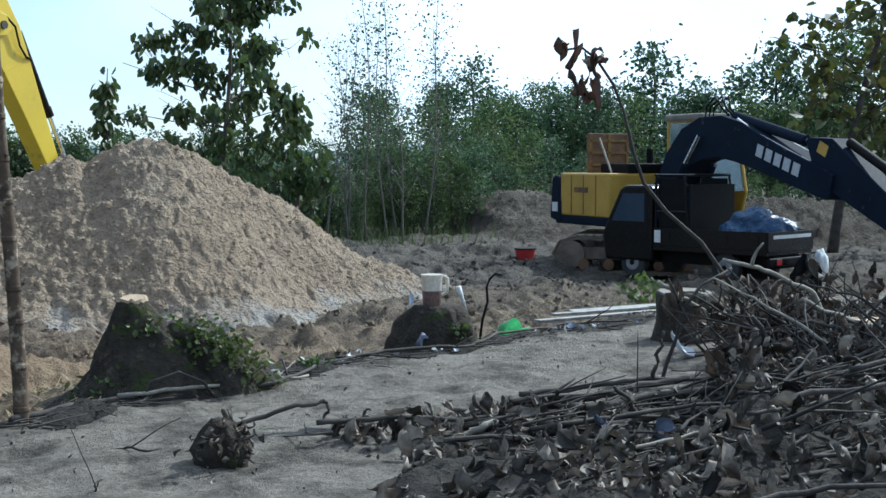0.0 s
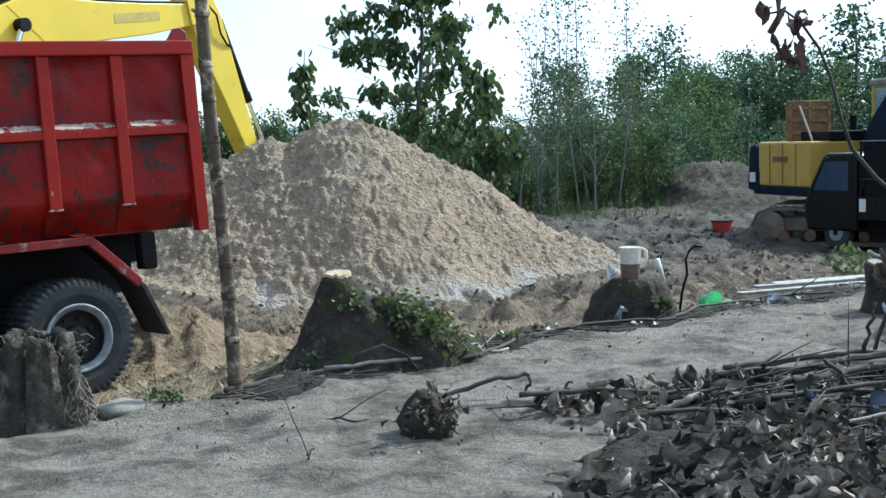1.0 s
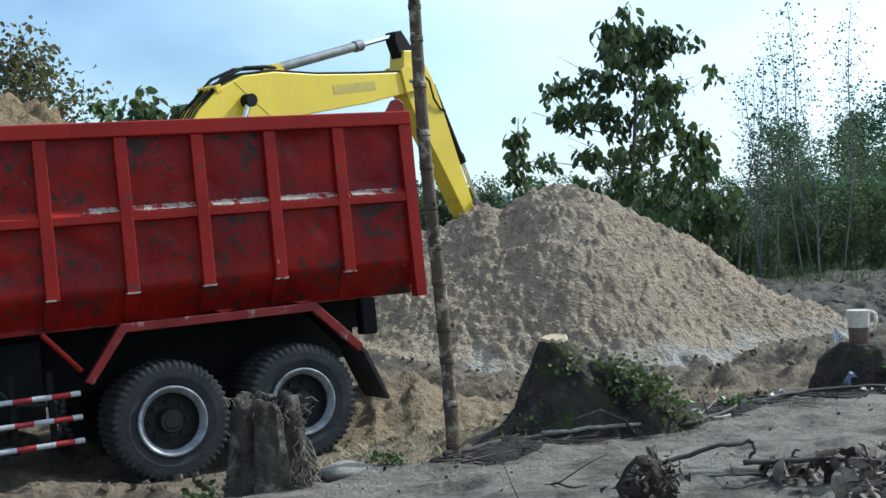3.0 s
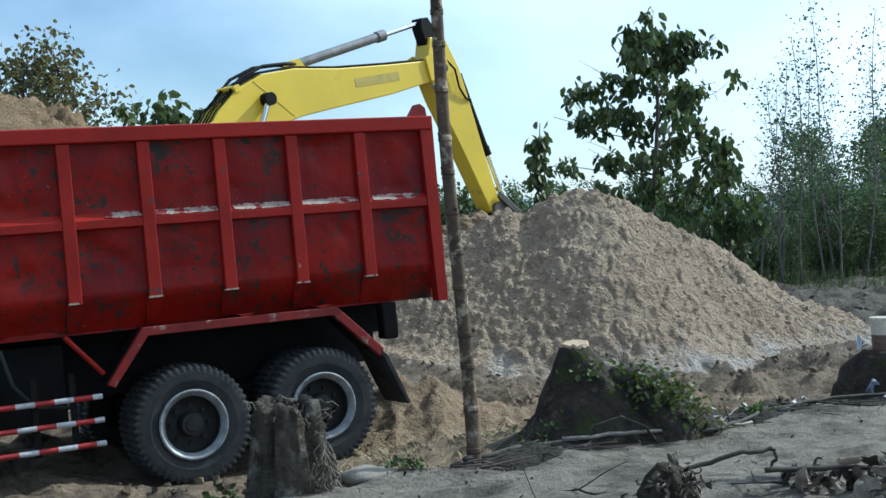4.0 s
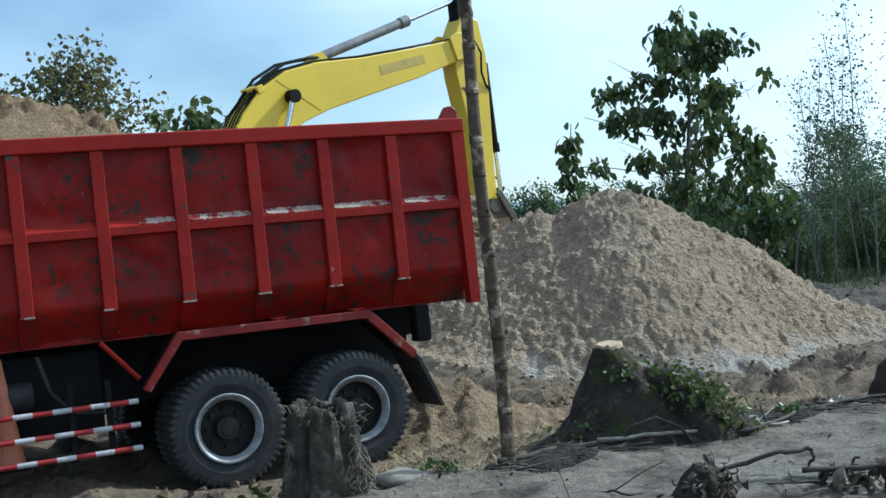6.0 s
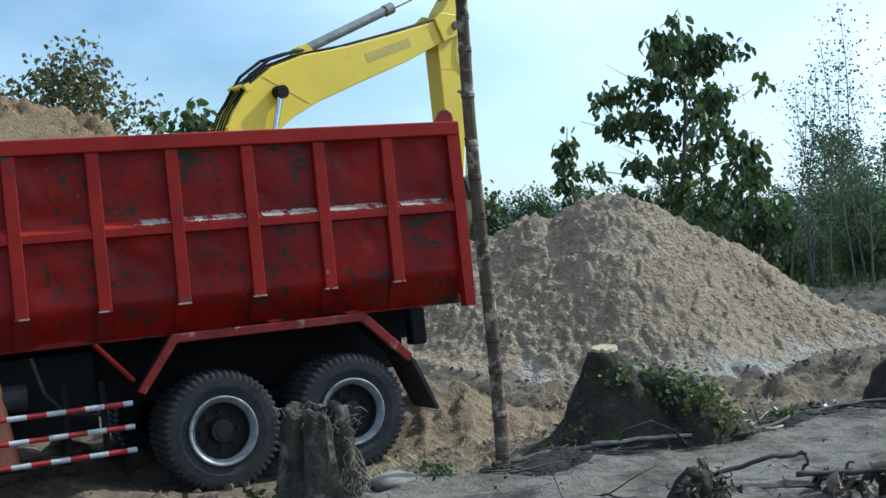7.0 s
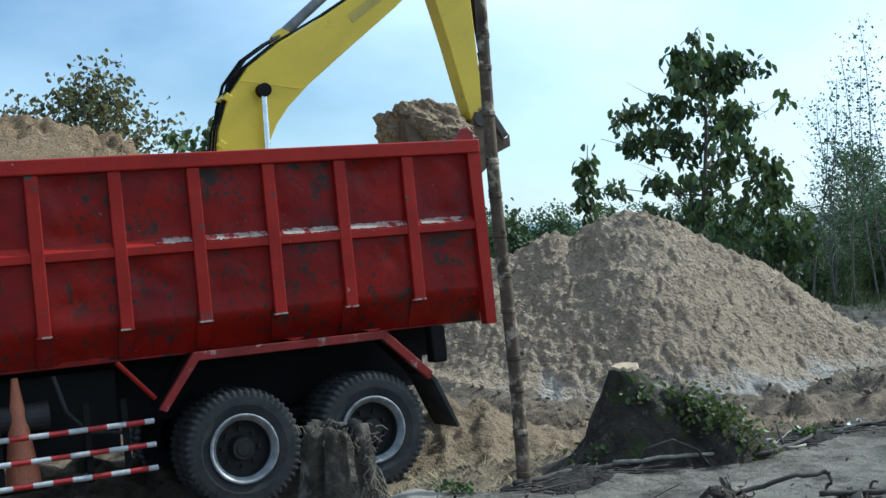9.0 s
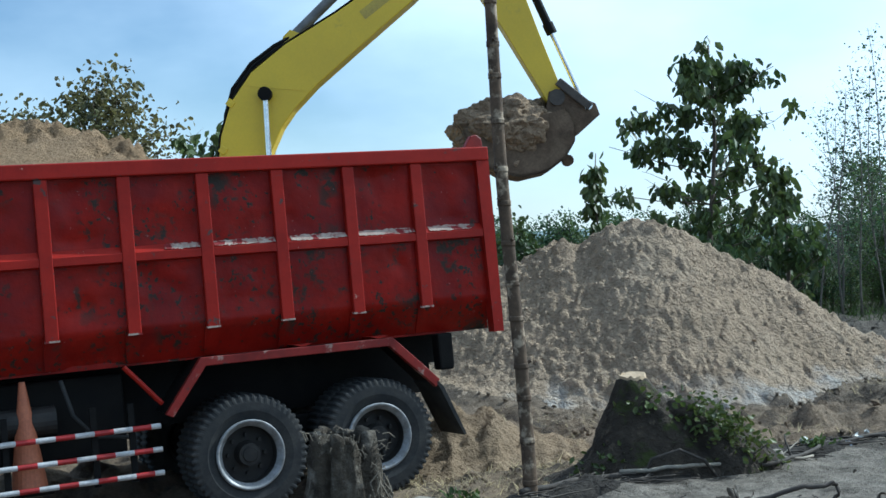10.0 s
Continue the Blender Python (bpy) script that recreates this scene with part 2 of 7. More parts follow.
def box(bm, x0, x1, y0, y1, z0, z1, bev=0.0):
    r = bmesh.ops.create_cube(bm, size=1.0, matrix=Matrix.Translation(((x0 + x1) / 2, (y0 + y1) / 2, (z0 + z1) / 2)) @ Matrix.Diagonal((x1 - x0, y1 - y0, z1 - z0, 1)))
    if bev:
        vs = set(r["verts"])
        es = [e for e in bm.edges if e.verts[0] in vs]
        bmesh.ops.bevel(bm, geom=es, offset=bev, segments=2, affect="EDGES", profile=0.5)
    return bm


def bx(*a, bev=0.0):
    return box(bmesh.new(), *a, bev=bev)


def cyl(bm, a, b, r0, r1=None, seg=14, caps=True):
    a, b = Vector(a), Vector(b)
    d = b - a
    m = Matrix.Translation((a + b) / 2) @ d.to_track_quat("Z", "Y").to_matrix().to_4x4()
    bmesh.ops.create_cone(bm, cap_ends=caps, segments=seg, radius1=r0, radius2=r0 if r1 is None else r1, depth=d.length, matrix=m)
    return bm


def prism(bm, prof, y0, y1):
    """Extrude a closed outline of (x, z) from y0 to y1."""
    a = [bm.verts.new((x, y0, z)) for x, z in prof]
    b = [bm.verts.new((x, y1, z)) for x, z in prof]
    n = len(prof)
    bm.faces.new(a)
    bm.faces.new(b[::-1])
    for i in range(n):
        bm.faces.new((a[i], b[i], b[(i + 1) % n], a[(i + 1) % n]))
    bmesh.ops.recalc_face_normals(bm, faces=bm.faces)
    return bm


def bevel_all(bm, off, seg=2, ang=30):
    es = [e for e in bm.edges if len(e.link_faces) == 2 and e.calc_face_angle() > radians(ang)]
    bmesh.ops.bevel(bm, geom=es, offset=off, segments=seg, affect="EDGES", profile=0.5)
    return bm


def tube(path, r0, r1=None, seg=7, verts=None, faces=None):
    """A tapered tube along a list of points; gives verts and faces."""
    V, F = ([], []) if verts is None else (verts, faces)
    r1 = r0 if r1 is None else r1
    P = [Vector(p) for p in path]
    base, n = len(V), len(P)
    up = Vector((0.3, 0.2, 1)).normalized()
    for i, p in enumerate(P):
        d = (P[min(i + 1, n - 1)] - P[max(i - 1, 0)]).normalized()
        s = d.cross(up)
        if s.length < 0.1:
            s = d.cross(Vector((1, 0, 0)))
        s.normalize()
        u = s.cross(d)
        r = r0 + (r1 - r0) * i / (n - 1)
        for k in range(seg):
            a = 2 * math.pi * k / seg
            V.append(p + s * (r * math.cos(a)) + u * (r * math.sin(a)))
    for i in range(n - 1):
        for k in range(seg):
            F.append((base + i * seg + k, base + i * seg + (k + 1) % seg, base + (i + 1) * seg + (k + 1) % seg, base + (i + 1) * seg + k))
    F.append(tuple(base + k for k in range(seg))[::-1])
    F.append(tuple(base + (n - 1) * seg + k for k in range(seg)))
    return V, F


def wiggle(a, b, n, amp, rng, sag=0.0):
    a, b = Vector(a), Vector(b)
    out = []
    off = Vector((0, 0, 0))
    for i in range(n + 1):
        f = i / n
        off = off * 0.7 + Vector((rng.uniform(-1, 1), rng.uniform(-1, 1), rng.uniform(-0.6, 0.6))) * amp
        k = math.sin(math.pi * f) * 0.7 + 0.3 * f
        out.append(a.lerp(b, f) + off * k + Vector((0, 0, sag * math.sin(math.pi * f))))
    return out


def interp(x, table):
    return float(np.interp(x, [r[0] for r in table], [r[1] for r in table]))


def sstep(a, b, x):
    t = np.clip((x - a) / (b - a), 0, 1)
    return t * t * (3 - 2 * t)

# ---- ground ----
BANK = [(-30, 6.0), (-4, 6.4), (-1, 7.5), (0.24, 8.2), (1.4, 8.95), (2.25, 9.6), (3.1, 10.0), (4.3, 10.6), (5.1, 11.0), (7.2, 12.0), (12, 13.2), (30, 15)]


def fbm(x, y, s, o=3, seed=0.0):
    return noise.fractal(Vector((x * s + seed, y * s - seed, seed * 0.7)), 1.0, 2.0, o)


def crumbs(x, y, s, seed=0.0):
    """Rounded clods of 1 / s metres, higher here and there."""
    p = Vector((x * s + 1.2 * noise.noise(Vector((x * 3, y * 3, seed))), y * s, seed))
    return max(0.0, 0.75 - noise.voronoi(p)[0][0]) * (0.55 + 0.35 * noise.noise(p * 0.35))


def ground_h(x, y):
    yb = interp(x, BANK)
    d = y - yb + 0.25 * fbm(x, y, 1.1, 2, 3.0)
    low = -0.56 - 0.22 * sstep(13, 26, y)
    f = float(sstep(-0.1, 1.5, d))
    z = low * f
    near = 1 - float(sstep(30, 60, y))
    z += near * (0.045 + 0.055 * f) * fbm(x, y, 0.9, 4, 7.0) + near * (0.032 + 0.073 * f) * fbm(x, y, 3.4, 3, 1.0)
    # wheel ruts in the dug ground
    z -= near * f * 0.07 * max(0, math.sin((y - 0.25 * x) * 2.6 + 1.5 * fbm(x, y, 0.3, 2, 9))) * float(sstep(0.2, 0.8, 0.5 + fbm(x, y, 0.25, 2, 4)))
    z += near * f * float(sstep(13, 20, y)) * 0.16 * (abs(fbm(x * 0.45, y * 1.3, 0.8, 3, 17.0)) - 0.2)
    # churned ridges and clods between the bank and the sand
    k = f * float(sstep(18.5, 16.0, y)) * near
    z += k * (0.24 * (0.30 - abs(fbm(x * 0.42 - 0.1 * y, y * 1.25, 1.0, 3, 31.0))) + 0.09 * abs(fbm(x, y * 1.5, 3.0, 2, 33.0)) + 0.16 * crumbs(x, y * 1.3, 3.6, 8.0) + 0.10 * crumbs(x, y, 7.0, 5.0))
    # furrows of tracked machines further back
    z += float(sstep(14, 18, y)) * float(sstep(60, 42, y)) * 0.15 * (math.sin(y * 1.15 - 0.28 * x + 2.2 * fbm(x, y, 0.12, 3, 6)) + 0.8 * fbm(x * 0.5, y, 0.9, 4, 13))
    # firm shelf under the yellow excavator
    k = float(sstep(4.6, 2.6, math.hypot((x + 4.6) / 1.3, y - 20.6)))
    z = z * (1 - k) + 0.10 * k
    # level standing under the truck wheels and tracks of the far machine
    k = float(sstep(1.5, 0.5, math.hypot((x + 1.4) / 1.6, y - 11.3)))
    z = z * (1 - k) + (-0.575 + 0.03 * (x + 2)) * k
    return z


def axis(a, b, step, lo, hi, grow=1.25):
    v = list(np.arange(a, b + 1e-6, step))
    s, x = step, b
    while x < hi:
        s *= grow
        x += s
        v.append(x)
    s, x = step, a
    while x > lo:
        s *= grow
        x -= s
        v.insert(0, x)
    return v


gx, gy = axis(-5, 18, 0.075, -2500, 2500, 1.18), axis(4.5, 31, 0.075, -2500, 4000, 1.15)
GV = [(x, y, ground_h(x, y)) for y in gy for x in gx]
nx = len(gx)
GF = [(j * nx + i, j * nx + i + 1, (j + 1) * nx + i + 1, (j + 1) * nx + i) for j in range(len(gy) - 1) for i in range(nx - 1)]
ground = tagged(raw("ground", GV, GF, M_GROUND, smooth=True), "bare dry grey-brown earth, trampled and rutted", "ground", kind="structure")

# ---- sand mounds ----
RIDGE = [(-3.5, -0.7), (-2.2, 0.1), (-1.0, 0.8), (0.0, 1.22), (0.8, 1.40), (1.1, 1.53), (1.45, 1.69), (1.62, 1.69), (1.83, 1.60), (2.0, 1.69), (2.3, 1.90), (2.75, 1.97), (3.05, 1.93), (3.45, 1.80), (3.8, 1.62), (4.3, 1.35), (4.8, 1.09), (5.3, 0.74), (5.7, 0.42), (6.15, 0.12), (6.6, -0.09), (7.0, -0.20), (7.6, -0.62), (9, -1.2)]

FLANK = [(-3.5, -0.8), (-2.2, 0.2), (-1.0, 0.92), (0.0, 1.33), (1.0, 1.57), (1.8, 1.68), (2.7, 1.76), (3.3, 1.74), (3.8, 1.60), (4.8, 1.14), (6.5, 0.08), (7.6, -0.64), (9, -1.2)]


def mound(name, label, ridge, y0, front, back, x0, x1, ya, yb, step, rough, seed, mat=None, gentle=None):
    xs, ys = np.arange(x0, x1, step), np.arange(ya, yb, step)
    V = []
    for y in ys:
        for x in xs:
            d = y - y0 + 0.3 * fbm(x, y, 0.35, 2, seed)
            run = math.sqrt(d * d + 0.10) - 0.316
            w = math.exp(-1.1 * run) if gentle else 1.0
            z = (interp(x, ridge) * w + interp(x, gentle or ridge) * (1 - w)) - (front if d < 0 else back) * run
            z += 0.08 * fbm(x, y, 0.8, 3, seed + 2)
            z += rough * (0.05 * abs(fbm(x, y, 2.6, 2, seed + 5)) + crumbs(x, y, 9.0, seed) * 0.20 + crumbs(x, y, 4.6, seed + 3) * 0.17 + 0.012 * fbm(x, y, 18.0, 2, seed + 3))
            g = ground_h(x, y) - 0.05
            w = z - g
            z = g + (w if w > 0.4 else 0.4 * math.exp((w - 0.4) / 0.4) if w > -1.2 else 0.0) - 0.055
            V.append((x, y, z))
    n = len(xs)
    F = [(j * n + i, j * n + i + 1, (j + 1) * n + i + 1, (j + 1) * n + i) for j in range(len(ys) - 1) for i in range(n - 1)]
    return tagged(raw(name, V, F, mat or M_SAND, smooth=True), label, "sand pile", kind="")


SAND_MOUND = mound("sand_mound", "large heap of coarse pale brown sand with clods", RIDGE, 20.4, 0.95, 0.9, -3.4, 9.2, 15.8, 23.0, 0.03, 1.0, 2.0, gentle=FLANK)
SAND_V = [tuple(v.co) for v in SAND_MOUND.data.vertices]

# ---- dump truck ----
TRUCK = Matrix.Translation((-1.9475, 10.9964, -0.0772)) @ Matrix((
    (math.cos(0.4487), -math.sin(0.4487), 0, 0), (math.sin(0.4487), math.cos(0.4487), 0, 0), (0, 0, 1, 0), (0, 0, 0, 1))) @ Euler((-0.0479, -0.0327, 0)).to_matrix().to_4x4() @ Matrix.Translation((0, 0, -0.5))
RIB0, RIBS = -1.57, 0.6664


def wheel(parent, x, y, z, turn=0.0, face=-1):
    w = new("wheel")
    w.parent = parent
    w.matrix_basis = pose(x, y, z, 0, turn, 0)
    bm = bmesh.new()
    # tyre with a lugged shoulder: every second step of the ring stands proud
    prof = [(0.29, -0.09), (0.31, -0.115), (0.38, -0.14), (0.45, -0.138), (0.488, -0.128), (0.513, -0.122), (0.524, -0.085), (0.524, -0.01), (0.524, 0.01), (0.524, 0.085), (0.513, 0.122), (0.475, 0.13), (0.31, 0.115), (0.29, 0.09)]
    seg = 208
    rings = []
    for i in range(seg):
        a = 2 * math.pi * i / seg
        lug = 0.0 if (i // 2) % 2 else 0.017
        row = []
        for k, (r, o) in enumerate(prof):
            r2 = r - (0.017 - lug if 5 <= k <= 10 else 0.0)
            o2 = o * (1 + (0.06 if lug and k in (4, 5, 10) else 0.0))
            row.append(bm.verts.new((r2 * math.cos(a), o2, r2 * math.sin(a))))
        rings.append(row)
    for i in range(seg):
        p, q = rings[i], rings[(i + 1) % seg]
        for k in range(len(prof) - 1):
            bm.faces.new((p[k], p[k + 1], q[k + 1], q[k]))
    bmesh.ops.recalc_face_normals(bm, faces=bm.faces)
    part("tyre", bm, M_RUBBER, w)
    bm = bmesh.new()
    prof = [(0.300, -0.10), (0.306, -0.132), (0.298, -0.142), (0.282, -0.138), (0.270, -0.115), (0.246, -0.10), (0.243, -0.06)]
    rings = []
    for i in range(36):
        a = 2 * math.pi * i / 36
        rings.append([bm.verts.new((r * math.cos(a), face * -o if face > 0 else o, r * math.sin(a))) for r, o in prof])
    for i in range(36):
        p, q = rings[i], rings[(i + 1) % 36]
        for k in range(len(prof) - 1):
            bm.faces.new((p[k], p[k + 1], q[k + 1], q[k]))
    bmesh.ops.recalc_face_normals(bm, faces=bm.faces)
    part("rim", bm, M_RIM, w, "pale grey steel rim ring", smooth=True)
    bm = bmesh.new()
    cyl(bm, (0, 0.03, 0), (0, -0.09, 0), 0.24, 0.243, seg=32, caps=False)
    cyl(bm, (0, 0.05, 0), (0, 0.02, 0), 0.24, seg=28)
    cyl(bm, (0, 0.04, 0), (0, -0.10, 0), 0.115, 0.095, seg=20)
    cyl(bm, (0, -0.09, 0), (0, -0.115, 0), 0.075, 0.06, seg=16)
    for i in range(8):
        a = 2 * math.pi * i / 8
        cyl(bm, (0.165 * math.cos(a), 0.03, 0.165 * math.sin(a)), (0.165 * math.cos(a), -0.02, 0.165 * math.sin(a)), 0.02, seg=6)
    part("hub", bm, M_HUB, w, "dirty dark wheel hub with nuts")
    return w


def dump_truck():
    t = thing("dump_truck", "worn red tipper truck with a ribbed steel box and tandem wheels", "truck", TRUCK)
    XF, XR = RIB0 - 3 * RIBS - 0.25, 2.487
    # box: side walls with the tapering lower band, floor, front and tailgate
    for s, nm in ((0, "side_panel"), (1, "side_panel")):
        bm = bmesh.new()
        y = -0.09 if s == 0 else 2.39
        back = 0.06 if s == 0 else 0.0
        d = 1 if s == 0 else -1
        pr = [(y + back, 3.00), (y + back, 1.66), (y + back + d * 0.19, 1.38), (y + back + d * 0.24, 1.38), (y + back + d * 0.05, 1.68), (y + back + d * 0.05, 3.00)]
        a = [bm.verts.new((XF, p, q)) for p, q in pr]
        b = [bm.verts.new((XR - 0.02, p, q)) for p, q in pr]
        for i in range(6):
            bm.faces.new((a[i], b[i], b[(i + 1) % 6], a[(i + 1) % 6]))
        bm.faces.new(a)
        bm.faces.new(b[::-1])
        bmesh.ops.recalc_face_normals(bm, faces=bm.faces)
        sheet = part(nm, bm, M_RED, t, "dented red side sheet with chipped paint")
        if s == 0:
            # dented outer skin, stiff along the ribs and the edges
            V, F = [], []
            path = [(y - 0.004, 3.0 - 1.34 * k / 30) for k in range(31)] + [(y - 0.004 + 0.19 * k / 6, 1.66 - 0.28 * k / 6) for k in range(1, 7)]
            xs = np.linspace(XF, XR - 0.03, 190)
            for py, pz in path:
                for px in xs:
                    u = (px - RIB0) / RIBS
                    stiff = min(1, 6 * abs(u - round(u))) * min(1, 8 * abs(pz - 2.29)) * min(1, 8 * (3.0 - pz)) * min(1, 6 * abs(pz - 1.66))
                    d = 0.030 * fbm(px, pz, 1.6, 3, 41.0) + 0.05 * max(0.0, fbm(px, pz, 2.6, 2, 47.0) - 0.18)
                    V.append((px, py + stiff * (0.012 + max(-0.012, d)), pz))
            m = len(xs)
            for j in range(len(path) - 1):
                for i in range(m - 1):
                    F.append((j * m + i, (j + 1) * m + i, (j + 1) * m + i + 1, j * m + i + 1))
            raw("outer_skin", V, F, M_RED, sheet, "dented red steel skin with chipped paint", smooth=True)
    part("box_floor", bx(XF, XR, 0.12, 2.18, 1.36, 1.42), M_RED, t)
    part("front_panel", bx(XF - 0.06, XF, -0.09, 2.39, 1.38, 3.25, bev=0.01), M_RED, t)
    part("tailgate", bx(XR, XR + 0.05, -0.04, 2.34, 1.45, 2.98, bev=0.01), M_RED, t)
    for y0, y1 in ((-0.165, 0.0), (2.30, 2.465)):
        part("top_rail", bx(XF - 0.06, XR + 0.03, y0, y1, 2.945, 3.075, bev=0.012), M_REDFRAME, t)
        part("corner_post", prism(bmesh.new(), [(XR - 0.10, 2.944), (XR + 0.03, 2.944), (XR + 0.03, 1.33), (XR - 0.07, 1.33)], y0 + 0.012, y1 - 0.03), M_REDFRAME, t)
    # ribs
    for n in range(-3, 6):
        x = RIB0 + n * RIBS
        for sgn, yb in ((1, -0.15), (-1, 2.45)):
            bm = bmesh.new()
            pr = [(yb, 2.944), (yb, 1.63), (yb + sgn * 0.05, 1.62), (yb + sgn * 0.062, 1.70), (yb + sgn * 0.062, 2.944)]
            a = [bm.verts.new((x - 0.055, p, q)) for p, q in pr]
            b = [bm.verts.new((x + 0.055, p, q)) for p, q in pr]
            for i in range(5):
                bm.faces.new((a[i], b[i], b[(i + 1) % 5], a[(i + 1) % 5]))
            bm.faces.new(a)
            bm.faces.new(b[::-1])
            bmesh.ops.recalc_face_normals(bm, faces=bm.faces)
            rib = part("rib", bevel_all(bm, 0.008), M_REDFRAME, t)
            part("worn_tip", bx(x - 0.058, x + 0.058, yb + (-0.004 if sgn > 0 else -0.046), yb + (0.046 if sgn > 0 else 0.004), 1.618, 1.634), M_DUST, rib, "paint worn pale at the lower end")
            if sgn == 1:
                bm = bmesh.new()
                prf = [(x - 0.07, 1.66), (x + 0.07, 1.66), (x + 0.05, 1.385), (x - 0.05, 1.385)]
                a = [bm.verts.new((px, -0.11 + (1.66 - pz) * 0.68, pz)) for px, pz in prf]
                b = [bm.verts.new((px, -0.04 + (1.66 - pz) * 0.68, pz)) for px, pz in prf]
                for i in range(4):
                    bm.faces.new((a[i], b[i], b[(i + 1) % 4], a[(i + 1) % 4]))
                bm.faces.new(a)
                bm.faces.new(b[::-1])
                bmesh.ops.recalc_face_normals(bm, faces=bm.faces)
                part("rib_foot", bm, M_RED, t)
    # middle rail in lengths between the ribs, dusty on its ledge
    rng = random.Random(4)
    for n in range(-3, 6):
        xa = RIB0 + n * RIBS + 0.056
        xb = RIB0 + (n + 1) * RIBS - 0.056 if n < 5 else XR - 0.09
        bm = prism(bmesh.new(), [(-0.092, 2.36), (-0.092, 2.22), (-0.145, 2.235), (-0.145, 2.30)], xa, xb)
        for v in bm.verts:
            v.co = Vector((v.co.y, v.co.x, v.co.z))
        bmesh.ops.recalc_face_normals(bm, faces=bm.faces)
        rail = part("mid_rail", bm, M_REDFRAME, t)
        if n >= 1:
            V, F = [], []
            k = 26
            lo = 0.45 if n == 1 else rng.uniform(0.0, 0.06)
            hi = 1.0 if n < 5 else 0.8
            for i in range(k + 1):
                f = lo + (hi - lo) * i / k
                x = xa + (xb - xa) * f
                e = min(1, 5 * min(i / k, 1 - i / k)) * (0.55 + 0.45 * rng.random())
                for yy, zz in ((-0.094, 2.358 + 0.014 * e * rng.random()), (-0.122, 2.332 + 0.006 * e), (-0.140, 2.318 - 0.014 * e * rng.random())):
                    V.append((x, yy - 0.003, zz))
            for i in range(k):
                for j in range(2):
                    F.append((i * 3 + j, (i + 1) * 3 + j, (i + 1) * 3 + j + 1, i * 3 + j + 1))
            raw("dust_streak", V, F, M_DUST, rail, "pale sand dust lying on the rail", smooth=True)
    # fender frame over the tandem wheels
    for y0 in (-0.12, 2.36):
        fr = part("fender_frame", bevel_all(prism(bmesh.new(), [(-0.37, 1.375), (1.40, 1.375), (1.83, 0.95), (1.79, 0.88), (1.36, 1.30), (-0.33, 1.30), (-0.64, 0.90), (-0.70, 0.93)], y0, y0 + 0.07), 0.006), M_FENDER, t)
        part("fender_sheet", prism(bmesh.new(), [(-0.36, 1.372), (1.39, 1.372), (1.80, 0.945), (1.79, 0.93), (1.385, 1.355), (-0.35, 1.355), (-0.66, 0.93), (-0.68, 0.94)], y0 + 0.07, y0 + 0.5) if y0 < 0 else prism(bmesh.new(), [(-0.36, 1.372), (1.39, 1.372), (1.39, 1.355), (-0.35, 1.355)], y0 - 0.4, y0), M_BLACK, t)
    part("mud_flap", prism(bmesh.new(), [(1.80, 0.945), (1.86, 0.88), (1.97, 0.62), (2.05, 0.42), (2.03, 0.41), (1.94, 0.60), (1.83, 0.86), (1.79, 0.92)], -0.12, 0.42), M_RUBBER, t, "black rubber mud flap")
    part("brace", cyl(bmesh.new(), (-1.0, -0.02, 1.36), (-0.70, 0.0, 1.02), 0.022, seg=8), M_REDFRAME, t)
    for x in (0.55, 1.28):
        part("gusset", prism(bmesh.new(), [(x - 0.09, 1.40), (x + 0.09, 1.40), (x + 0.02, 1.378), (x - 0.02, 1.378)], -0.10, 0.1), M_REDFRAME, t)
    # hinge bracket at the rear top corner
    part("hinge_bracket", bevel_all(prism(bmesh.new(), [(2.30, 3.07), (2.50, 3.07), (2.49, 3.16), (2.44, 3.20), (2.38, 3.19), (2.34, 3.13)], -0.10, -0.03), 0.01), M_FENDER, t)
    # chassis
    part("chassis_rail", bx(-5.6, 2.1, 0.72, 0.80, 0.78, 1.06), M_BLACK, t)
    part("chassis_rail", bx(-5.6, 2.1, 1.50, 1.58, 0.78, 1.06), M_BLACK, t)
    part("sub_frame", bx(-3.4, 2.2, 0.70, 1.60, 1.06, 1.36), M_BLACK, t)
    for x in (0.0, 1.2):
        part("axle", cyl(bmesh.new(), (x, 0.2, 0.5), (x, 2.1, 0.5), 0.11), M_BLACK, t)
        for y in (0.025, 0.355, 1.95, 2.28):
            wheel(t, x, y, 0.5, 17 * x + 40 * y, -1 if y < 1 else 1)
    part("bogie", bx(-0.2, 1.5, 0.45, 0.62, 0.45, 0.75, bev=0.03), M_BLACK, t)
    part("rear_box", bevel_all(bx(1.90, 2.05, 0.0, 0.16, 1.02, 1.36), 0.02), M_BLACK, t, "black lamp box under the tail")
    part("tool_box", bx(-2.5, -0.95, 0.35, 0.70, 0.62, 1.30, bev=0.02), M_BLACK, t)
    part("air_tank", cyl(bmesh.new(), (-2.35, 0.22, 0.98), (-1.55, 0.22, 0.98), 0.12, seg=20), M_HUB, t, "dusty grey air tank")
    V, F = tube([(-1.5, 0.1, 1.3), (-1.42, 0.1, 1.0), (-1.25, 0.12, 0.8), (-0.9, 0.2, 0.75)], 0.018, seg=7)
    raw("air_hose", V, F, M_RUBBER, t, "black air hose", smooth=True)
    part("fuel_tank", cyl(bmesh.new(), (-3.2, 0.35, 0.85), (-2.55, 0.35, 0.85), 0.3, seg=24), M_BLACK, t)
    for x in (-1.98, -1.28, -0.97):
        part("guard_post", bx(x - 0.025, x + 0.025, -0.02, 0.03, 0.40, 1.05), M_BLACK, t)
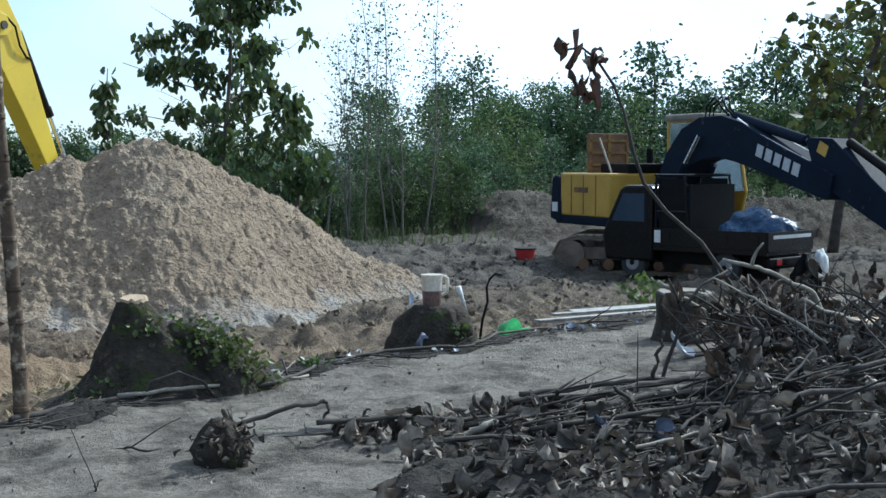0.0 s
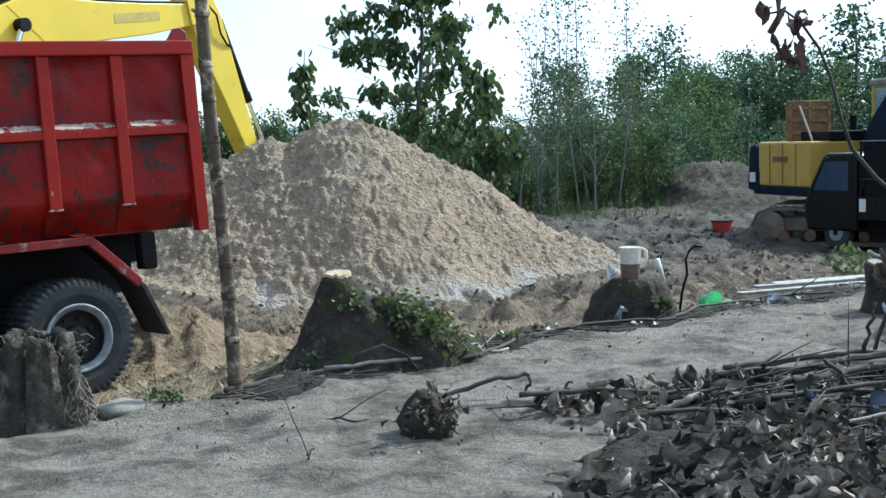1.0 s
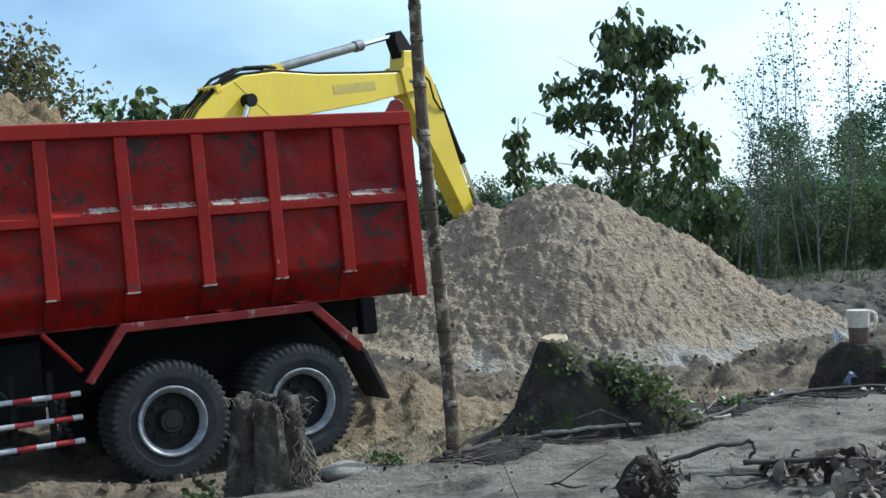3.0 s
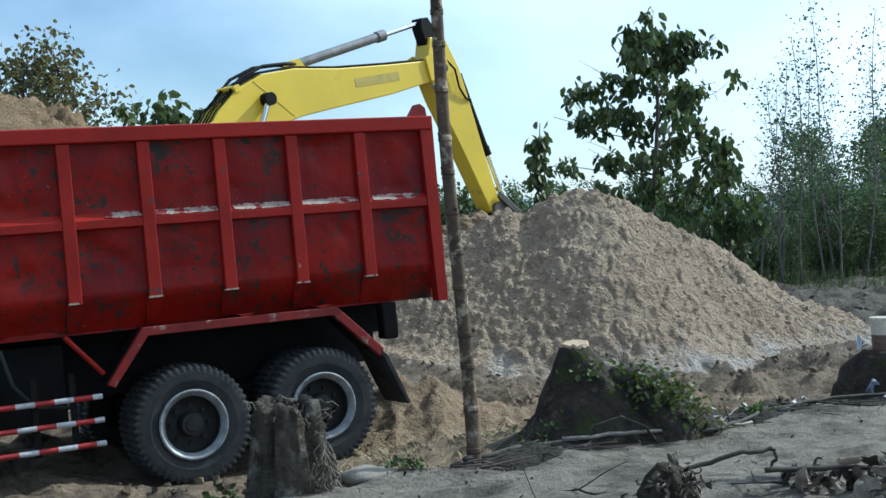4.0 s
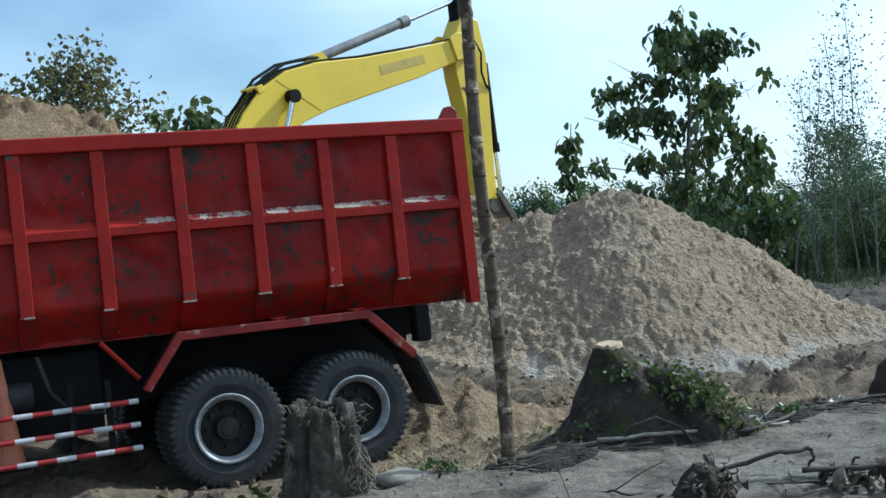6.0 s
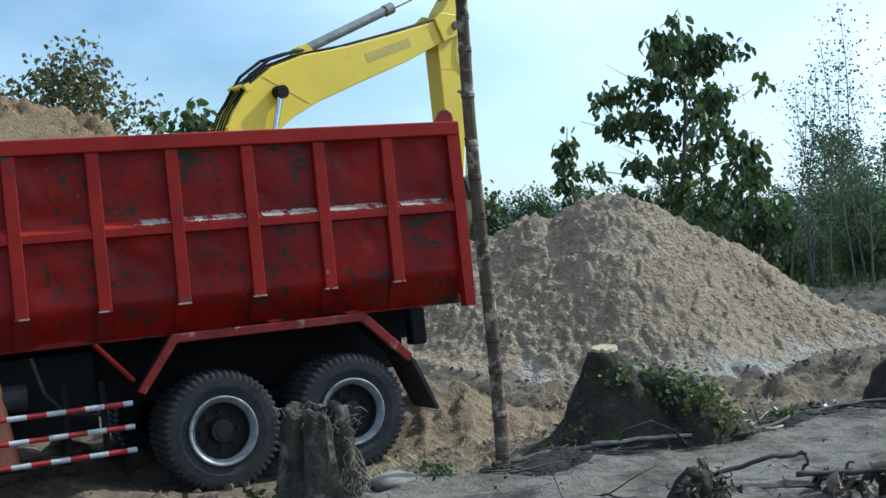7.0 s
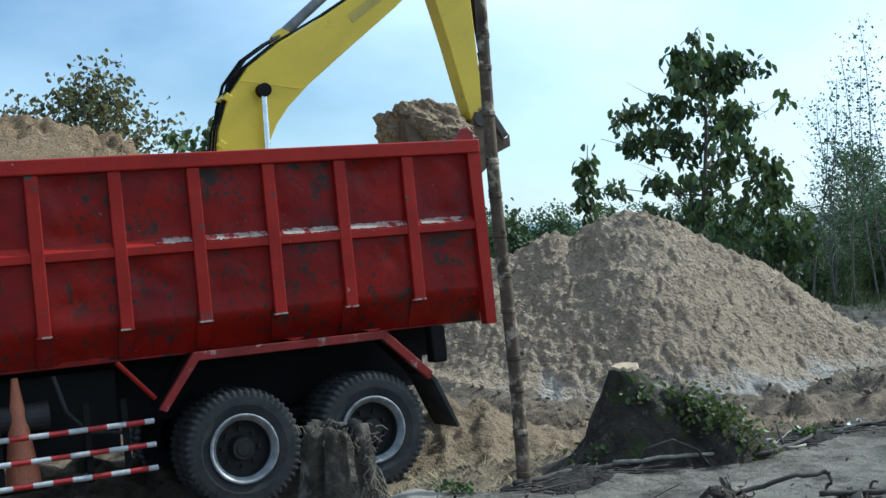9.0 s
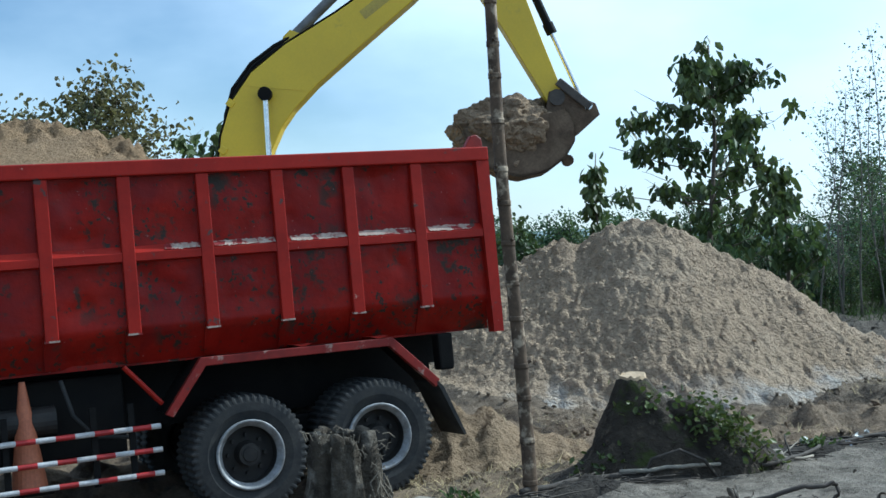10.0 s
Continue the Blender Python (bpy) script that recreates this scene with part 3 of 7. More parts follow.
    # striped side guard bars
    for z in (0.84, 0.645, 0.45):
        bar = new("side_guard_bar")
        bar.parent = t
        x, k = -3.3, 0
        while x < -0.76:
            e = min(x + 0.155, -0.74)
            part("stripe", cyl(bmesh.new(), (x, -0.05, z), (e, -0.05, z), 0.023, seg=12), M_PALESTRIPE if k % 2 == 0 else M_STRIPE, bar)
            x, k = e, k + 1
    # front: wheels and cab
    for y in (0.05, 2.25):
        wheel(t, -4.45, y, 0.5, 20, -1 if y < 1 else 1)
    cab = part("cab", bevel_all(prism(bmesh.new(), [(-5.75, 0.7), (-3.95, 0.7), (-3.95, 2.75), (-5.45, 2.75), (-5.75, 1.7)], -0.05, 2.35), 0.06), M_REDFRAME, t, "red truck cab")
    part("door_window", bx(-5.3, -4.5, -0.075, -0.055, 1.75, 2.45, bev=0.005), M_BLACK, cab)
    part("bumper", bx(-5.95, -5.74, 0.0, 2.3, 0.45, 0.75, bev=0.03), M_BLACK, t)
    return t


truck = dump_truck()

# loose sand in the box
M_LOAD = earth("brown_load_sand", (0.40, 0.275, 0.160), (0.40, 0.275, 0.160), (0.46, 0.33, 0.205), (0.25, 0.175, 0.105), ((9, 6, 0.16), (34, 6, 0.06)))
xs, ys = np.arange(-3.75, 2.45, 0.04), np.arange(-0.03, 2.33, 0.04)
V = []
for y in ys:
    for x in xs:
        r = math.hypot((x + 1.55) / 1.35, (y - 1.1) / 1.25)
        z = 2.62 + 1.02 * math.exp(-r * r * 0.8) - 0.30 * sstep(0, 2.2, x)
        z += 0.16 * abs(fbm(x, y, 3.0, 3, 11)) + 0.12 * abs(fbm(x, y, 8, 2, 4)) + 0.28 * crumbs(x, y, 5.5, 4.0) + 0.16 * crumbs(x, y, 11.0, 2.0) - 0.18
        z = min(z, 2.90 + 0.95 * (y + 0.03), 2.90 + 0.95 * (2.33 - y))
        V.append((x, y, z))
n = len(xs)
F = [(j * n + i, j * n + i + 1, (j + 1) * n + i + 1, (j + 1) * n + i) for j in range(len(ys) - 1) for i in range(n - 1)]
load = tagged(raw("sand_load", V, F, M_LOAD, smooth=True), "heaped coarse brown sand filling the truck box", "sand")
load.matrix_world = TRUCK


def traffic_cone():
    c = thing("traffic_cone", "faded orange plastic traffic cone stowed behind the truck's side bars", "traffic cone", TRUCK @ pose(-1.80, 0.15, 0.40))
    part("cone_body", cyl(bmesh.new(), (0, 0, 0.03), (0, 0, 0.92), 0.15, 0.025, seg=24), M_ORANGE, c, smooth=False)
    part("cone_base", bx(-0.17, 0.17, -0.17, 0.17, 0.0, 0.035, bev=0.01), M_BLACK, c)


traffic_cone()

# ---- yellow excavator behind the mound ----
EXC = (-3.617, 20.331, 0.10)
FOOT_Z = 1.755
# seconds, slew, boom, stick, bucket angles in degrees
ARM = [(0, 43.5, 21.0, -62, 24), (1, 43.8, 20.9, -63, 24), (1.5, 43.6, 21.0, -62.5, 24), (2.5, 44.5, 21.2, -60.2, 22), (3, 44.3, 21.7, -60.4, 19),
       (4.5, 40.9, 25.9, -64.6, 4), (5, 40.7, 26.6, -69.5, 0), (5.5, 40.4, 27.4, -74.5, -4), (7, 40.2, 33.5, -90.5, -24), (7.5, 40.5, 37.6, -88.1, -24),
       (8, 40.9, 42, -85.2, -20), (8.5, 35.2, 47.8, -82.4, -17), (9, 26.3, 51.3, -78, -16), (9.5, 16.0, 52.4, -70.2, -7), (10, 2.1, 51.3, -64.1, 0)]


def arm_at(t):
    """Smooth angles at t seconds."""
    ts = [r[0] for r in ARM]
    i = max(0, min(len(ts) - 2, int(np.searchsorted(ts, t, side="right")) - 1))
    h = ts[i + 1] - ts[i]
    u = (t - ts[i]) / h
    out = []
    for c in range(1, 5):
        v = [r[c] for r in ARM]
        def slope(k):
            if k == 0 or k == len(v) - 1:
                return 0.0 if k == 0 else (v[k] - v[k - 1]) / (ts[k] - ts[k - 1])
            a, b = (v[k] - v[k - 1]) / (ts[k] - ts[k - 1]), (v[k + 1] - v[k]) / (ts[k + 1] - ts[k])
            return 0.0 if a * b <= 0 else 2 * a * b / (a + b)
        m0, m1 = slope(i) * h, slope(i + 1) * h
        out.append((2 * u**3 - 3 * u**2 + 1) * v[i] + (u**3 - 2 * u**2 + u) * m0 + (-2 * u**3 + 3 * u**2) * v[i + 1] + (u**3 - u**2) * m1)
    return out


def arm_poses(t):
    """Poses of the moving parts in the excavator's space."""
    sl, bo, st, bu = arm_at(t)
    Rz = Matrix.Rotation(radians(sl), 4, "Z")
    boom = Matrix.Translation((0, 0, FOOT_Z)) @ Rz @ Matrix.Rotation(radians(-bo), 4, "Y")
    tip = boom @ Vector((6.2, 0, 0))
    stick = Matrix.Translation(tip) @ Rz @ Matrix.Rotation(radians(-st), 4, "Y")
    pin = stick @ Vector((3.0, 0, 0))
    bucket = Matrix.Translation(pin) @ Rz @ Matrix.Rotation(radians(-bu), 4, "Y")
    def aim(a, b):
        side = Rz.to_3x3() @ Vector((0, 1, 0))
        x = (b - a).normalized()
        z = x.cross(side).normalized()
        return Matrix.Translation(a) @ Matrix((x, side, z)).transposed().to_4x4()
    out = {"house": Rz, "boom": boom, "stick": stick, "bucket": bucket}
    for k, s in (("near", -1), ("far", 1)):
        a, b = Rz @ Vector((0.62, s * 0.34, FOOT_Z - 0.62)), boom @ Vector((2.19, s * 0.34, 1.03))
        out["boom_barrel_" + k], out["boom_rod_" + k] = aim(a, b), aim(b, a)
    a, b = boom @ Vector((3.15, 0, 1.28)), stick @ Vector((-0.9, 0, 0.15))
    out["arm_barrel"], out["arm_rod"] = aim(a, b), aim(b, a)
    a, b = stick @ Vector((0.45, 0, 0.55)), bucket @ Vector((0.49, 0, -0.15))
    out["bucket_barrel"], out["bucket_rod"] = aim(a, b), aim(b, a)
    out["link"] = out["link_far"] = aim(b, stick @ Vector((2.6, 0, 0.05)))
    return out


def outline(cl, half):
    """Closed outline round a centre line with half depths."""
    P = [Vector((x, z)) for x, z in cl]
    up, dn = [], []
    for i, p in enumerate(P):
        d = (P[min(i + 1, len(P) - 1)] - P[max(i - 1, 0)]).normalized()
        nrm = Vector((-d.y, d.x))
        up.append(tuple(p + nrm * half[i]))
        dn.append(tuple(p - nrm * half[i]))
    return up + dn[::-1]


def yellow_excavator():
    e = thing("excavator", "yellow crawler excavator digging behind the sand heap", "excavator", pose(*EXC))
    P = {}
    # tracks
    for y in (-1.1, 1.1):
        tr = part("track", bevel_all(prism(bmesh.new(), [(-1.95, 0.42), (-1.75, 0.1), (-1.5, 0.0), (1.5, 0.0), (1.75, 0.1), (1.95, 0.42), (1.8, 0.72), (1.5, 0.82), (-1.5, 0.82), (-1.8, 0.72)], y - 0.3, y + 0.3), 0.03), M_STEEL, e)
        for k in range(14):
            part("track_shoe", bx(-1.7 + k * 0.25, -1.54 + k * 0.25, y - 0.31, y + 0.31, 0.82, 0.85), M_STEEL, tr)
    part("car_body", bx(-0.9, 0.9, -0.8, 0.8, 0.35, 0.95, bev=0.05), M_STEEL, e)
    h = P["house"] = part("house", bevel_all(bx(-2.2, 0.5, -1.3, 1.3, 1.05, 1.35), 0.03), M_STEEL, e)
    part("engine_hood", bx(-1.9, -0.3, -1.3, 1.3, 1.35, 2.15, bev=0.08), M_YEL, h)
    part("counterweight", bx(-2.6, -1.9, -1.3, 1.3, 1.1, 2.1, bev=0.15), M_YEL, h)
    part("cab", bevel_all(prism(bmesh.new(), [(-0.3, 1.35), (1.2, 1.35), (1.3, 2.0), (1.05, 2.85), (-0.3, 2.85)], 0.35, 1.3), 0.05), M_YEL, h, "yellow operator cab")
    part("side_box", bx(-0.3, 0.9, -1.3, -0.45, 1.35, 1.95, bev=0.05), M_YEL, h)
    # boom
    cl = [(-0.12, -0.05), (0.35, 0.22), (0.9, 0.58), (1.4, 0.82), (1.85, 0.96), (2.3, 0.98), (2.9, 0.87), (3.8, 0.60), (4.9, 0.30), (5.85, 0.08), (6.32, -0.03)]
    hf = [0.20, 0.26, 0.36, 0.42, 0.45, 0.45, 0.41, 0.33, 0.27, 0.20, 0.17]
    b = P["boom"] = part("boom", bevel_all(prism(bmesh.new(), outline(cl, hf), -0.24, 0.24), 0.018), M_YEL, e, "yellow cranked boom with a scuffed lettering patch")
    for s in (-1, 1):
        part("pin_boss", cyl(bmesh.new(), (2.19, s * 0.24, 1.03), (2.19, s * 0.42, 1.03), 0.11, seg=18), M_BLACK, b)
        part("tip_plate", bevel_all(prism(bmesh.new(), [(5.85, 0.34), (6.05, 0.36), (6.35, 0.14), (6.36, -0.14), (6.2, -0.19), (5.8, -0.1)], s * 0.24, s * 0.29), 0.008), M_YEL, b)
        part("tip_pin", cyl(bmesh.new(), (6.2, s * 0.29, 0), (6.2, s * 0.33, 0), 0.075, seg=16), M_STEEL, b)
        part("weld_seam", bx(0, 1.0, -0.004, 0.004, -0.008, 0.008), M_YEL, b).matrix_basis = Matrix.Translation((2.1, s * 0.243, 1.40)) @ Matrix.Rotation(radians(58), 4, "Y")
        # worn lettering shown as one grey bar
        part("lettering_patch", bx(3.95, 5.0, -0.002, 0.002, -0.08, 0.08), M_PATCH, b, "worn grey lettering patch").matrix_basis = Matrix.Translation((4.6, s * 0.243, 0.42)) @ Matrix.Rotation(radians(15), 4, "Y") @ Matrix.Translation((-4.45, 0, 0))
    part("cylinder_lug", prism(bmesh.new(), [(2.85, 1.22), (3.35, 1.06), (3.26, 1.36), (3.1, 1.38)], -0.12, 0.12), M_YEL, b)
    for k, (y, lift) in enumerate(((-0.2, 0.025), (-0.12, 0.035), (-0.02, 0.03), (0.08, 0.035), (0.18, 0.025))):
        up = [Vector((x, y, z)) for x, z in outline(cl, [q + lift for q in hf])[1:10]]
        V, F = tube(up, 0.015, seg=6)
        raw("hose", V, F, M_BLACK, b, "black hydraulic hose", smooth=True)
    for k, y in enumerate((-0.16, 0.14)):
        V, F = tube([(1.2, y, 1.12), (1.55, y, 1.36), (1.95, y, 1.52), (2.45, y, 1.53), (2.9, y, 1.40), (3.15, y * 0.6, 1.30)], 0.03, seg=6)
        raw("hose", V, F, M_BLACK, b, "black hydraulic hose loop", smooth=True)
    for x, z in ((1.08, 1.05), (1.75, 1.40)):
        part("hose_clamp", bx(x - 0.06, x + 0.06, -0.26, 0.26, z - 0.06, z + 0.06, bev=0.01), M_YEL, b)
    # stick
    st = P["stick"] = part("stick", bevel_all(prism(bmesh.new(), [(-0.62, 0.05), (-0.45, 0.40), (0.2, 0.46), (0.6, 0.42), (2.0, 0.24), (2.92, 0.14), (3.12, 0.05), (3.12, -0.06), (2.97, -0.16), (1.6, -0.24), (0.5, -0.34), (0.1, -0.33), (-0.25, -0.22)], -0.19, 0.19), 0.015), M_YEL, e, "yellow dipper stick")
    part("stick_horn", bevel_all(prism(bmesh.new(), [(-1.0, 0.08), (-0.95, 0.25), (-0.3, 0.40), (0.0, 0.2), (-0.3, -0.05), (-0.85, 0.0)], -0.13, 0.13), 0.01), M_BLACK, st)
    part("seam", bx(0.78, 0.80, -0.196, 0.196, -0.30, 0.38), M_YEL, st)
    V, F = tube([(-0.1, -0.21, 0.2), (0.15, -0.26, 0.28), (0.5, -0.25, 0.22), (0.75, -0.22, 0.3), (0.85, -0.2, 0.42)], 0.022, seg=6)
    raw("hose", V, F, M_BLACK, st, "black hydraulic hose", smooth=True)
    part("end_boss", cyl(bmesh.new(), (3.0, -0.26, 0), (3.0, 0.26, 0), 0.13, seg=18), M_STEEL, st)
    # cylinders
    for k in ("near", "far"):
        P["boom_barrel_" + k] = part("boom_cylinder", cyl(bmesh.new(), (0, 0, 0), (1.15, 0, 0), 0.085, seg=16), M_YEL, e)
        P["boom_rod_" + k] = part("boom_rod", cyl(bmesh.new(), (0.05, 0, 0), (1.5, 0, 0), 0.048, seg=14), M_CHROME, e, "chromed piston rod")
    P["arm_barrel"] = part("arm_cylinder", cyl(cyl(bmesh.new(), (-0.1, 0, 0), (2.15, 0, 0), 0.085, seg=16), (2.02, 0, 0), (2.2, 0, 0), 0.105, seg=16), M_GREYCYL, e, "grey hydraulic cylinder")
    P["arm_rod"] = part("arm_rod", cyl(cyl(bmesh.new(), (0.05, 0, 0), (1.6, 0, 0), 0.045, seg=14), (0, -0.1, 0), (0, 0.1, 0), 0.09, seg=14), M_CHROME, e, "chromed piston rod")
    P["bucket_barrel"] = part("bucket_cylinder", cyl(cyl(bmesh.new(), (-0.1, 0, 0), (1.55, 0, 0), 0.07, seg=16), (1.42, 0, 0), (1.6, 0, 0), 0.09, seg=16), M_BLACK, e, "black hydraulic cylinder")
    P["bucket_rod"] = part("bucket_rod", cyl(cyl(bmesh.new(), (0.05, 0, 0), (1.5, 0, 0), 0.042, seg=14), (0, -0.28, 0), (0, 0.28, 0), 0.07, seg=14), M_CHROME, e, "chromed piston rod")
    for s in (-1, 1):
        P["link" if s < 0 else "link_far"] = part("link_arm", bx(-0.05, 0.62, s * 0.26 - 0.03, s * 0.26 + 0.03, -0.07, 0.07, bev=0.02), M_STEEL, e)
    # bucket: shell of curved plate, two cheeks, ears and teeth
    arc = [(x, z) for x, z in [(-1.55, -0.50), (-1.46, -0.76), (-1.26, -1.02), (-0.98, -1.20), (-0.62, -1.28), (-0.22, -1.20), (0.06, -1.0), (0.22, -0.74), (0.24, -0.46), (0.10, -0.22)]]
    inner = [(x * 0.955 - 0.02, z * 0.955 - 0.01) for x, z in arc]
    bu = P["bucket"] = part("bucket", prism(bmesh.new(), arc + inner[::-1], -0.58, 0.58), M_BUCKET, e, "dark worn steel digging bucket")
    for s in (-0.58, 0.55):
        part("cheek_plate", prism(bmesh.new(), arc + [(-0.4, -0.34)], s, s + 0.03), M_BUCKET, bu)
    for s in (-0.2, 0.2):
        part("bucket_ear", bevel_all(prism(bmesh.new(), [(-0.2, -0.3), (-0.12, 0.1), (0.1, 0.14), (0.62, -0.12), (0.68, -0.3), (0.3, -0.62), (0.1, -0.3)], s - 0.03, s + 0.03), 0.01), M_BUCKET, bu)
    for k in range(5):
        y = -0.5 + k * 0.25
        part("tooth", prism(bmesh.new(), [(-1.50, -0.58), (-1.56, -0.48), (-1.68, -0.36), (-1.58, -0.44)], y - 0.05, y + 0.05), M_BUCKET, bu)
    part("hook_eye", cyl(bmesh.new(), (0.16, -0.1, -1.0), (0.16, 0.1, -1.0), 0.09, seg=14), M_BUCKET, bu)
    return e, P


M_CLOD = earth("moist_sand", (0.34, 0.25, 0.165), (0.34, 0.25, 0.165), (0.40, 0.305, 0.21), (0.21, 0.15, 0.098), ((10, 0, 0.08), (30, 6, 0.04)))
M_BUCKET = surf("muddy_bucket_steel", (0.09, 0.064, 0.044), (0.17, 0.125, 0.085), 4, 0.8, 0.5, 30, dist=0.01, spec=0.2)
M_PATCH = surf("scuffed_paint", (0.54, 0.41, 0.07), (0.42, 0.32, 0.08), 5, 0.6, 0.1, 40)
M_GREYCYL = surf("grey_cylinder_paint", (0.22, 0.22, 0.22), (0.12, 0.12, 0.12), 5, 0.45, 0.1, 40)
excavator, ARM_PARTS = yellow_excavator()


def bucket_sand():
    bm = bmesh.new()
    bmesh.ops.create_icosphere(bm, subdivisions=6, radius=1.0)
    for v in bm.verts:
        p = v.co.copy()
        # heaped above the rim, spilling over both cheeks
        q = Vector((p.x * 0.82 - 0.80, p.y * 0.70, p.z * (0.42 if p.z > 0 else 0.60) - 0.46))
        k = noise.fractal(p * 1.5, 1.0, 2.0, 4) * 0.16 + abs(noise.noise(p * 3.3)) * 0.12 + abs(noise.noise(p * 8.0)) * 0.07
        q += p * k
        q.z -= 0.10 * max(0, -p.x)
        v.co = q
    ob = part("sand_clump", bm, M_CLOD, None, smooth=True)
    return tagged(ob, "heaped clump of moist brown sand in the digging bucket", "sand")


clump = bucket_sand()

# ---- things on the near bank ----
M_VINE = surf("vine_leaf", (0.055, 0.085, 0.020), (0.125, 0.150, 0.036), 2, 0.5, 0.0, 10, island=0.4, trans=0.25)
M_POLE = surf("weathered_pole", (0.145, 0.100, 0.066), (0.045, 0.032, 0.023), 5, 0.8, 0.6, 60, spec=0.25, spots=[((0.36, 0.29, 0.21), 7, 0.575, 0.06)], dist=0.006)
M_GREYWOOD = surf("grey_rotten_wood", (0.115, 0.096, 0.074), (0.036, 0.03, 0.023), 5, 0.95, 1.0, 22, dist=0.05, spec=0.2, spots=[((0.22, 0.195, 0.16), 8, 0.6, 0.1)])
M_DARKWOOD = surf("mossy_dark_wood", (0.072, 0.058, 0.044), (0.030, 0.025, 0.020), 4, 0.95, 1.0, 18, dist=0.05, spec=0.2, spots=[((0.045, 0.055, 0.016), 5, 0.62, 0.06), ((0.10, 0.08, 0.058), 9, 0.64, 0.04)])
M_FIBRE = surf("frayed_fibre", (0.19, 0.16, 0.12), (0.10, 0.085, 0.065), 6, 0.9, 0.3, 40)
M_STONE = surf("pale_stone", (0.27, 0.24, 0.20), (0.17, 0.15, 0.125), 5, 0.9, 0.5, 40)
M_JUG = surf("cloudy_plastic", (0.80, 0.76, 0.68), (0.72, 0.66, 0.56), 8, 0.35, 0.05, 40, trans=0.4)
M_TEA = surf("brown_drink", (0.17, 0.10, 0.085), (0.13, 0.08, 0.065), 8, 0.3, 0.0, 40)
M_GREENP = surf("light_green_plastic", (0.16, 0.62, 0.22), (0.12, 0.52, 0.18), 8, 0.4, 0.05, 40, trans=0.35)
M_PALEBRANCH = surf("pale_stripped_branch", (0.36, 0.32, 0.26), (0.22, 0.19, 0.15), 6, 0.85, 0.4, 50)
M_TWIG = surf("dry_twig", (0.085, 0.070, 0.057), (0.022, 0.018, 0.015), 5, 0.9, 0.3, 40, island=0.6)
M_SPILL = earth("brown_sand", (0.31, 0.225, 0.140), (0.28, 0.205, 0.130), (0.34, 0.265, 0.185), (0.15, 0.11, 0.075), ((9, 4, 0.12), (30, 6, 0.04)))
M_BOARD = surf("weathered_board", (0.40, 0.385, 0.36), (0.22, 0.20, 0.18), 6, 0.8, 0.4, 40)
M_STRAW = surf("straw", (0.42, 0.33, 0.17), (0.30, 0.24, 0.13), 3, 0.8, 0.0, 40, island=0.4)
M_PLASTIC = surf("torn_plastic_litter", (0.62, 0.64, 0.68), (0.45, 0.48, 0.55), 4, 0.35, 0.3, 30)
M_BLUECLOTH = surf("grey_blue_plastic_sheet", (0.16, 0.18, 0.24), (0.10, 0.11, 0.15), 3, 0.5, 0.4, 20)


def gz(x, y):
    return ground_h(x, y)


def leaves_mesh(centres, dirs, sizes, rng, curl=0.3, ratio=0.62, droop=0.0):
    """Verts and faces of folded pointed leaves."""
    V, F = [], []
    for c, d, s in zip(centres, dirs, sizes):
        d = Vector(d).normalized()
        up = Vector((rng.uniform(-1, 1), rng.uniform(-1, 1), rng.uniform(-0.2, 1.0)))
        w = d.cross(up)
        if w.length < 1e-3:
            w = d.cross(Vector((1, 0, 0)))
        w.normalize()
        n = w.cross(d)
        c = Vector(c)
        k = curl * rng.uniform(0.3, 1.5)
        b = len(V)
        h = s * ratio * 0.5
        V += [c, c + d * s * 0.35 + w * h + n * k * h, c + d * s * 0.45 - n * k * h * 0.3, c + d * s * 0.35 - w * h + n * k * h,
              c + d * s * 0.78 + w * h * 0.72 + n * (k * h - droop * s), c + d * s * 0.78 - w * h * 0.72 + n * (k * h - droop * s), c + d * s - n * droop * s * 1.6]
        F += [(b, b + 2, b + 1), (b, b + 3, b + 2), (b + 1, b + 2, b + 6, b + 4), (b + 3, b + 5, b + 6, b + 2)]
    return V, F


def crumpled(centres, sizes, rng, amp=0.45):
    """Curled dry leaves: pointed sheets of 7 x 5 faces, rolled about the midrib, bent, twisted and crinkled."""
    V, F = [], []
    for c, s in zip(centres, sizes):
        R = Euler((rng.uniform(-1.2, 1.2), rng.uniform(-1.2, 1.2), rng.uniform(0, 6.28))).to_matrix()
        c = Vector(c)
        roll, bend, asp, twist = rng.uniform(1.8, 5.5), rng.choice((-1, 1)) * rng.uniform(0.6, 3.4), rng.uniform(0.45, 0.85), rng.uniform(-1.6, 1.6)
        ph, wv = rng.uniform(0, 6.28), rng.uniform(5, 9)
        b = len(V)
        for i in range(8):
            u = i / 7
            wd = asp * (0.06 + 0.94 * math.sin(math.pi * u ** 0.75) ** 0.9) * rng.uniform(0.9, 1.08)
            bx_, bz = math.sin(bend * u) / bend, (1 - math.cos(bend * u)) / bend
            for j in range(6):
                v = j / 5 - 0.5
                a = v * roll
                y = math.sin(a) / roll * wd
                z = (1 - math.cos(a)) / roll * wd + 0.07 * amp * 2 * abs(v) * math.sin(wv * u + ph + 2 * v)
                ct, st = math.cos(twist * u), math.sin(twist * u)
                p = Vector((bx_ - 0.4, y * ct - z * st, y * st + z * ct + bz)) + Vector((rng.uniform(-1, 1), rng.uniform(-1, 1), rng.uniform(-1, 1))) * 0.022 * amp * 2
                V.append(c + R @ p * s)
        for i in range(7):
            for j in range(5):
                F.append((b + i * 6 + j, b + (i + 1) * 6 + j, b + (i + 1) * 6 + j + 1, b + i * 6 + j + 1))
    return V, F


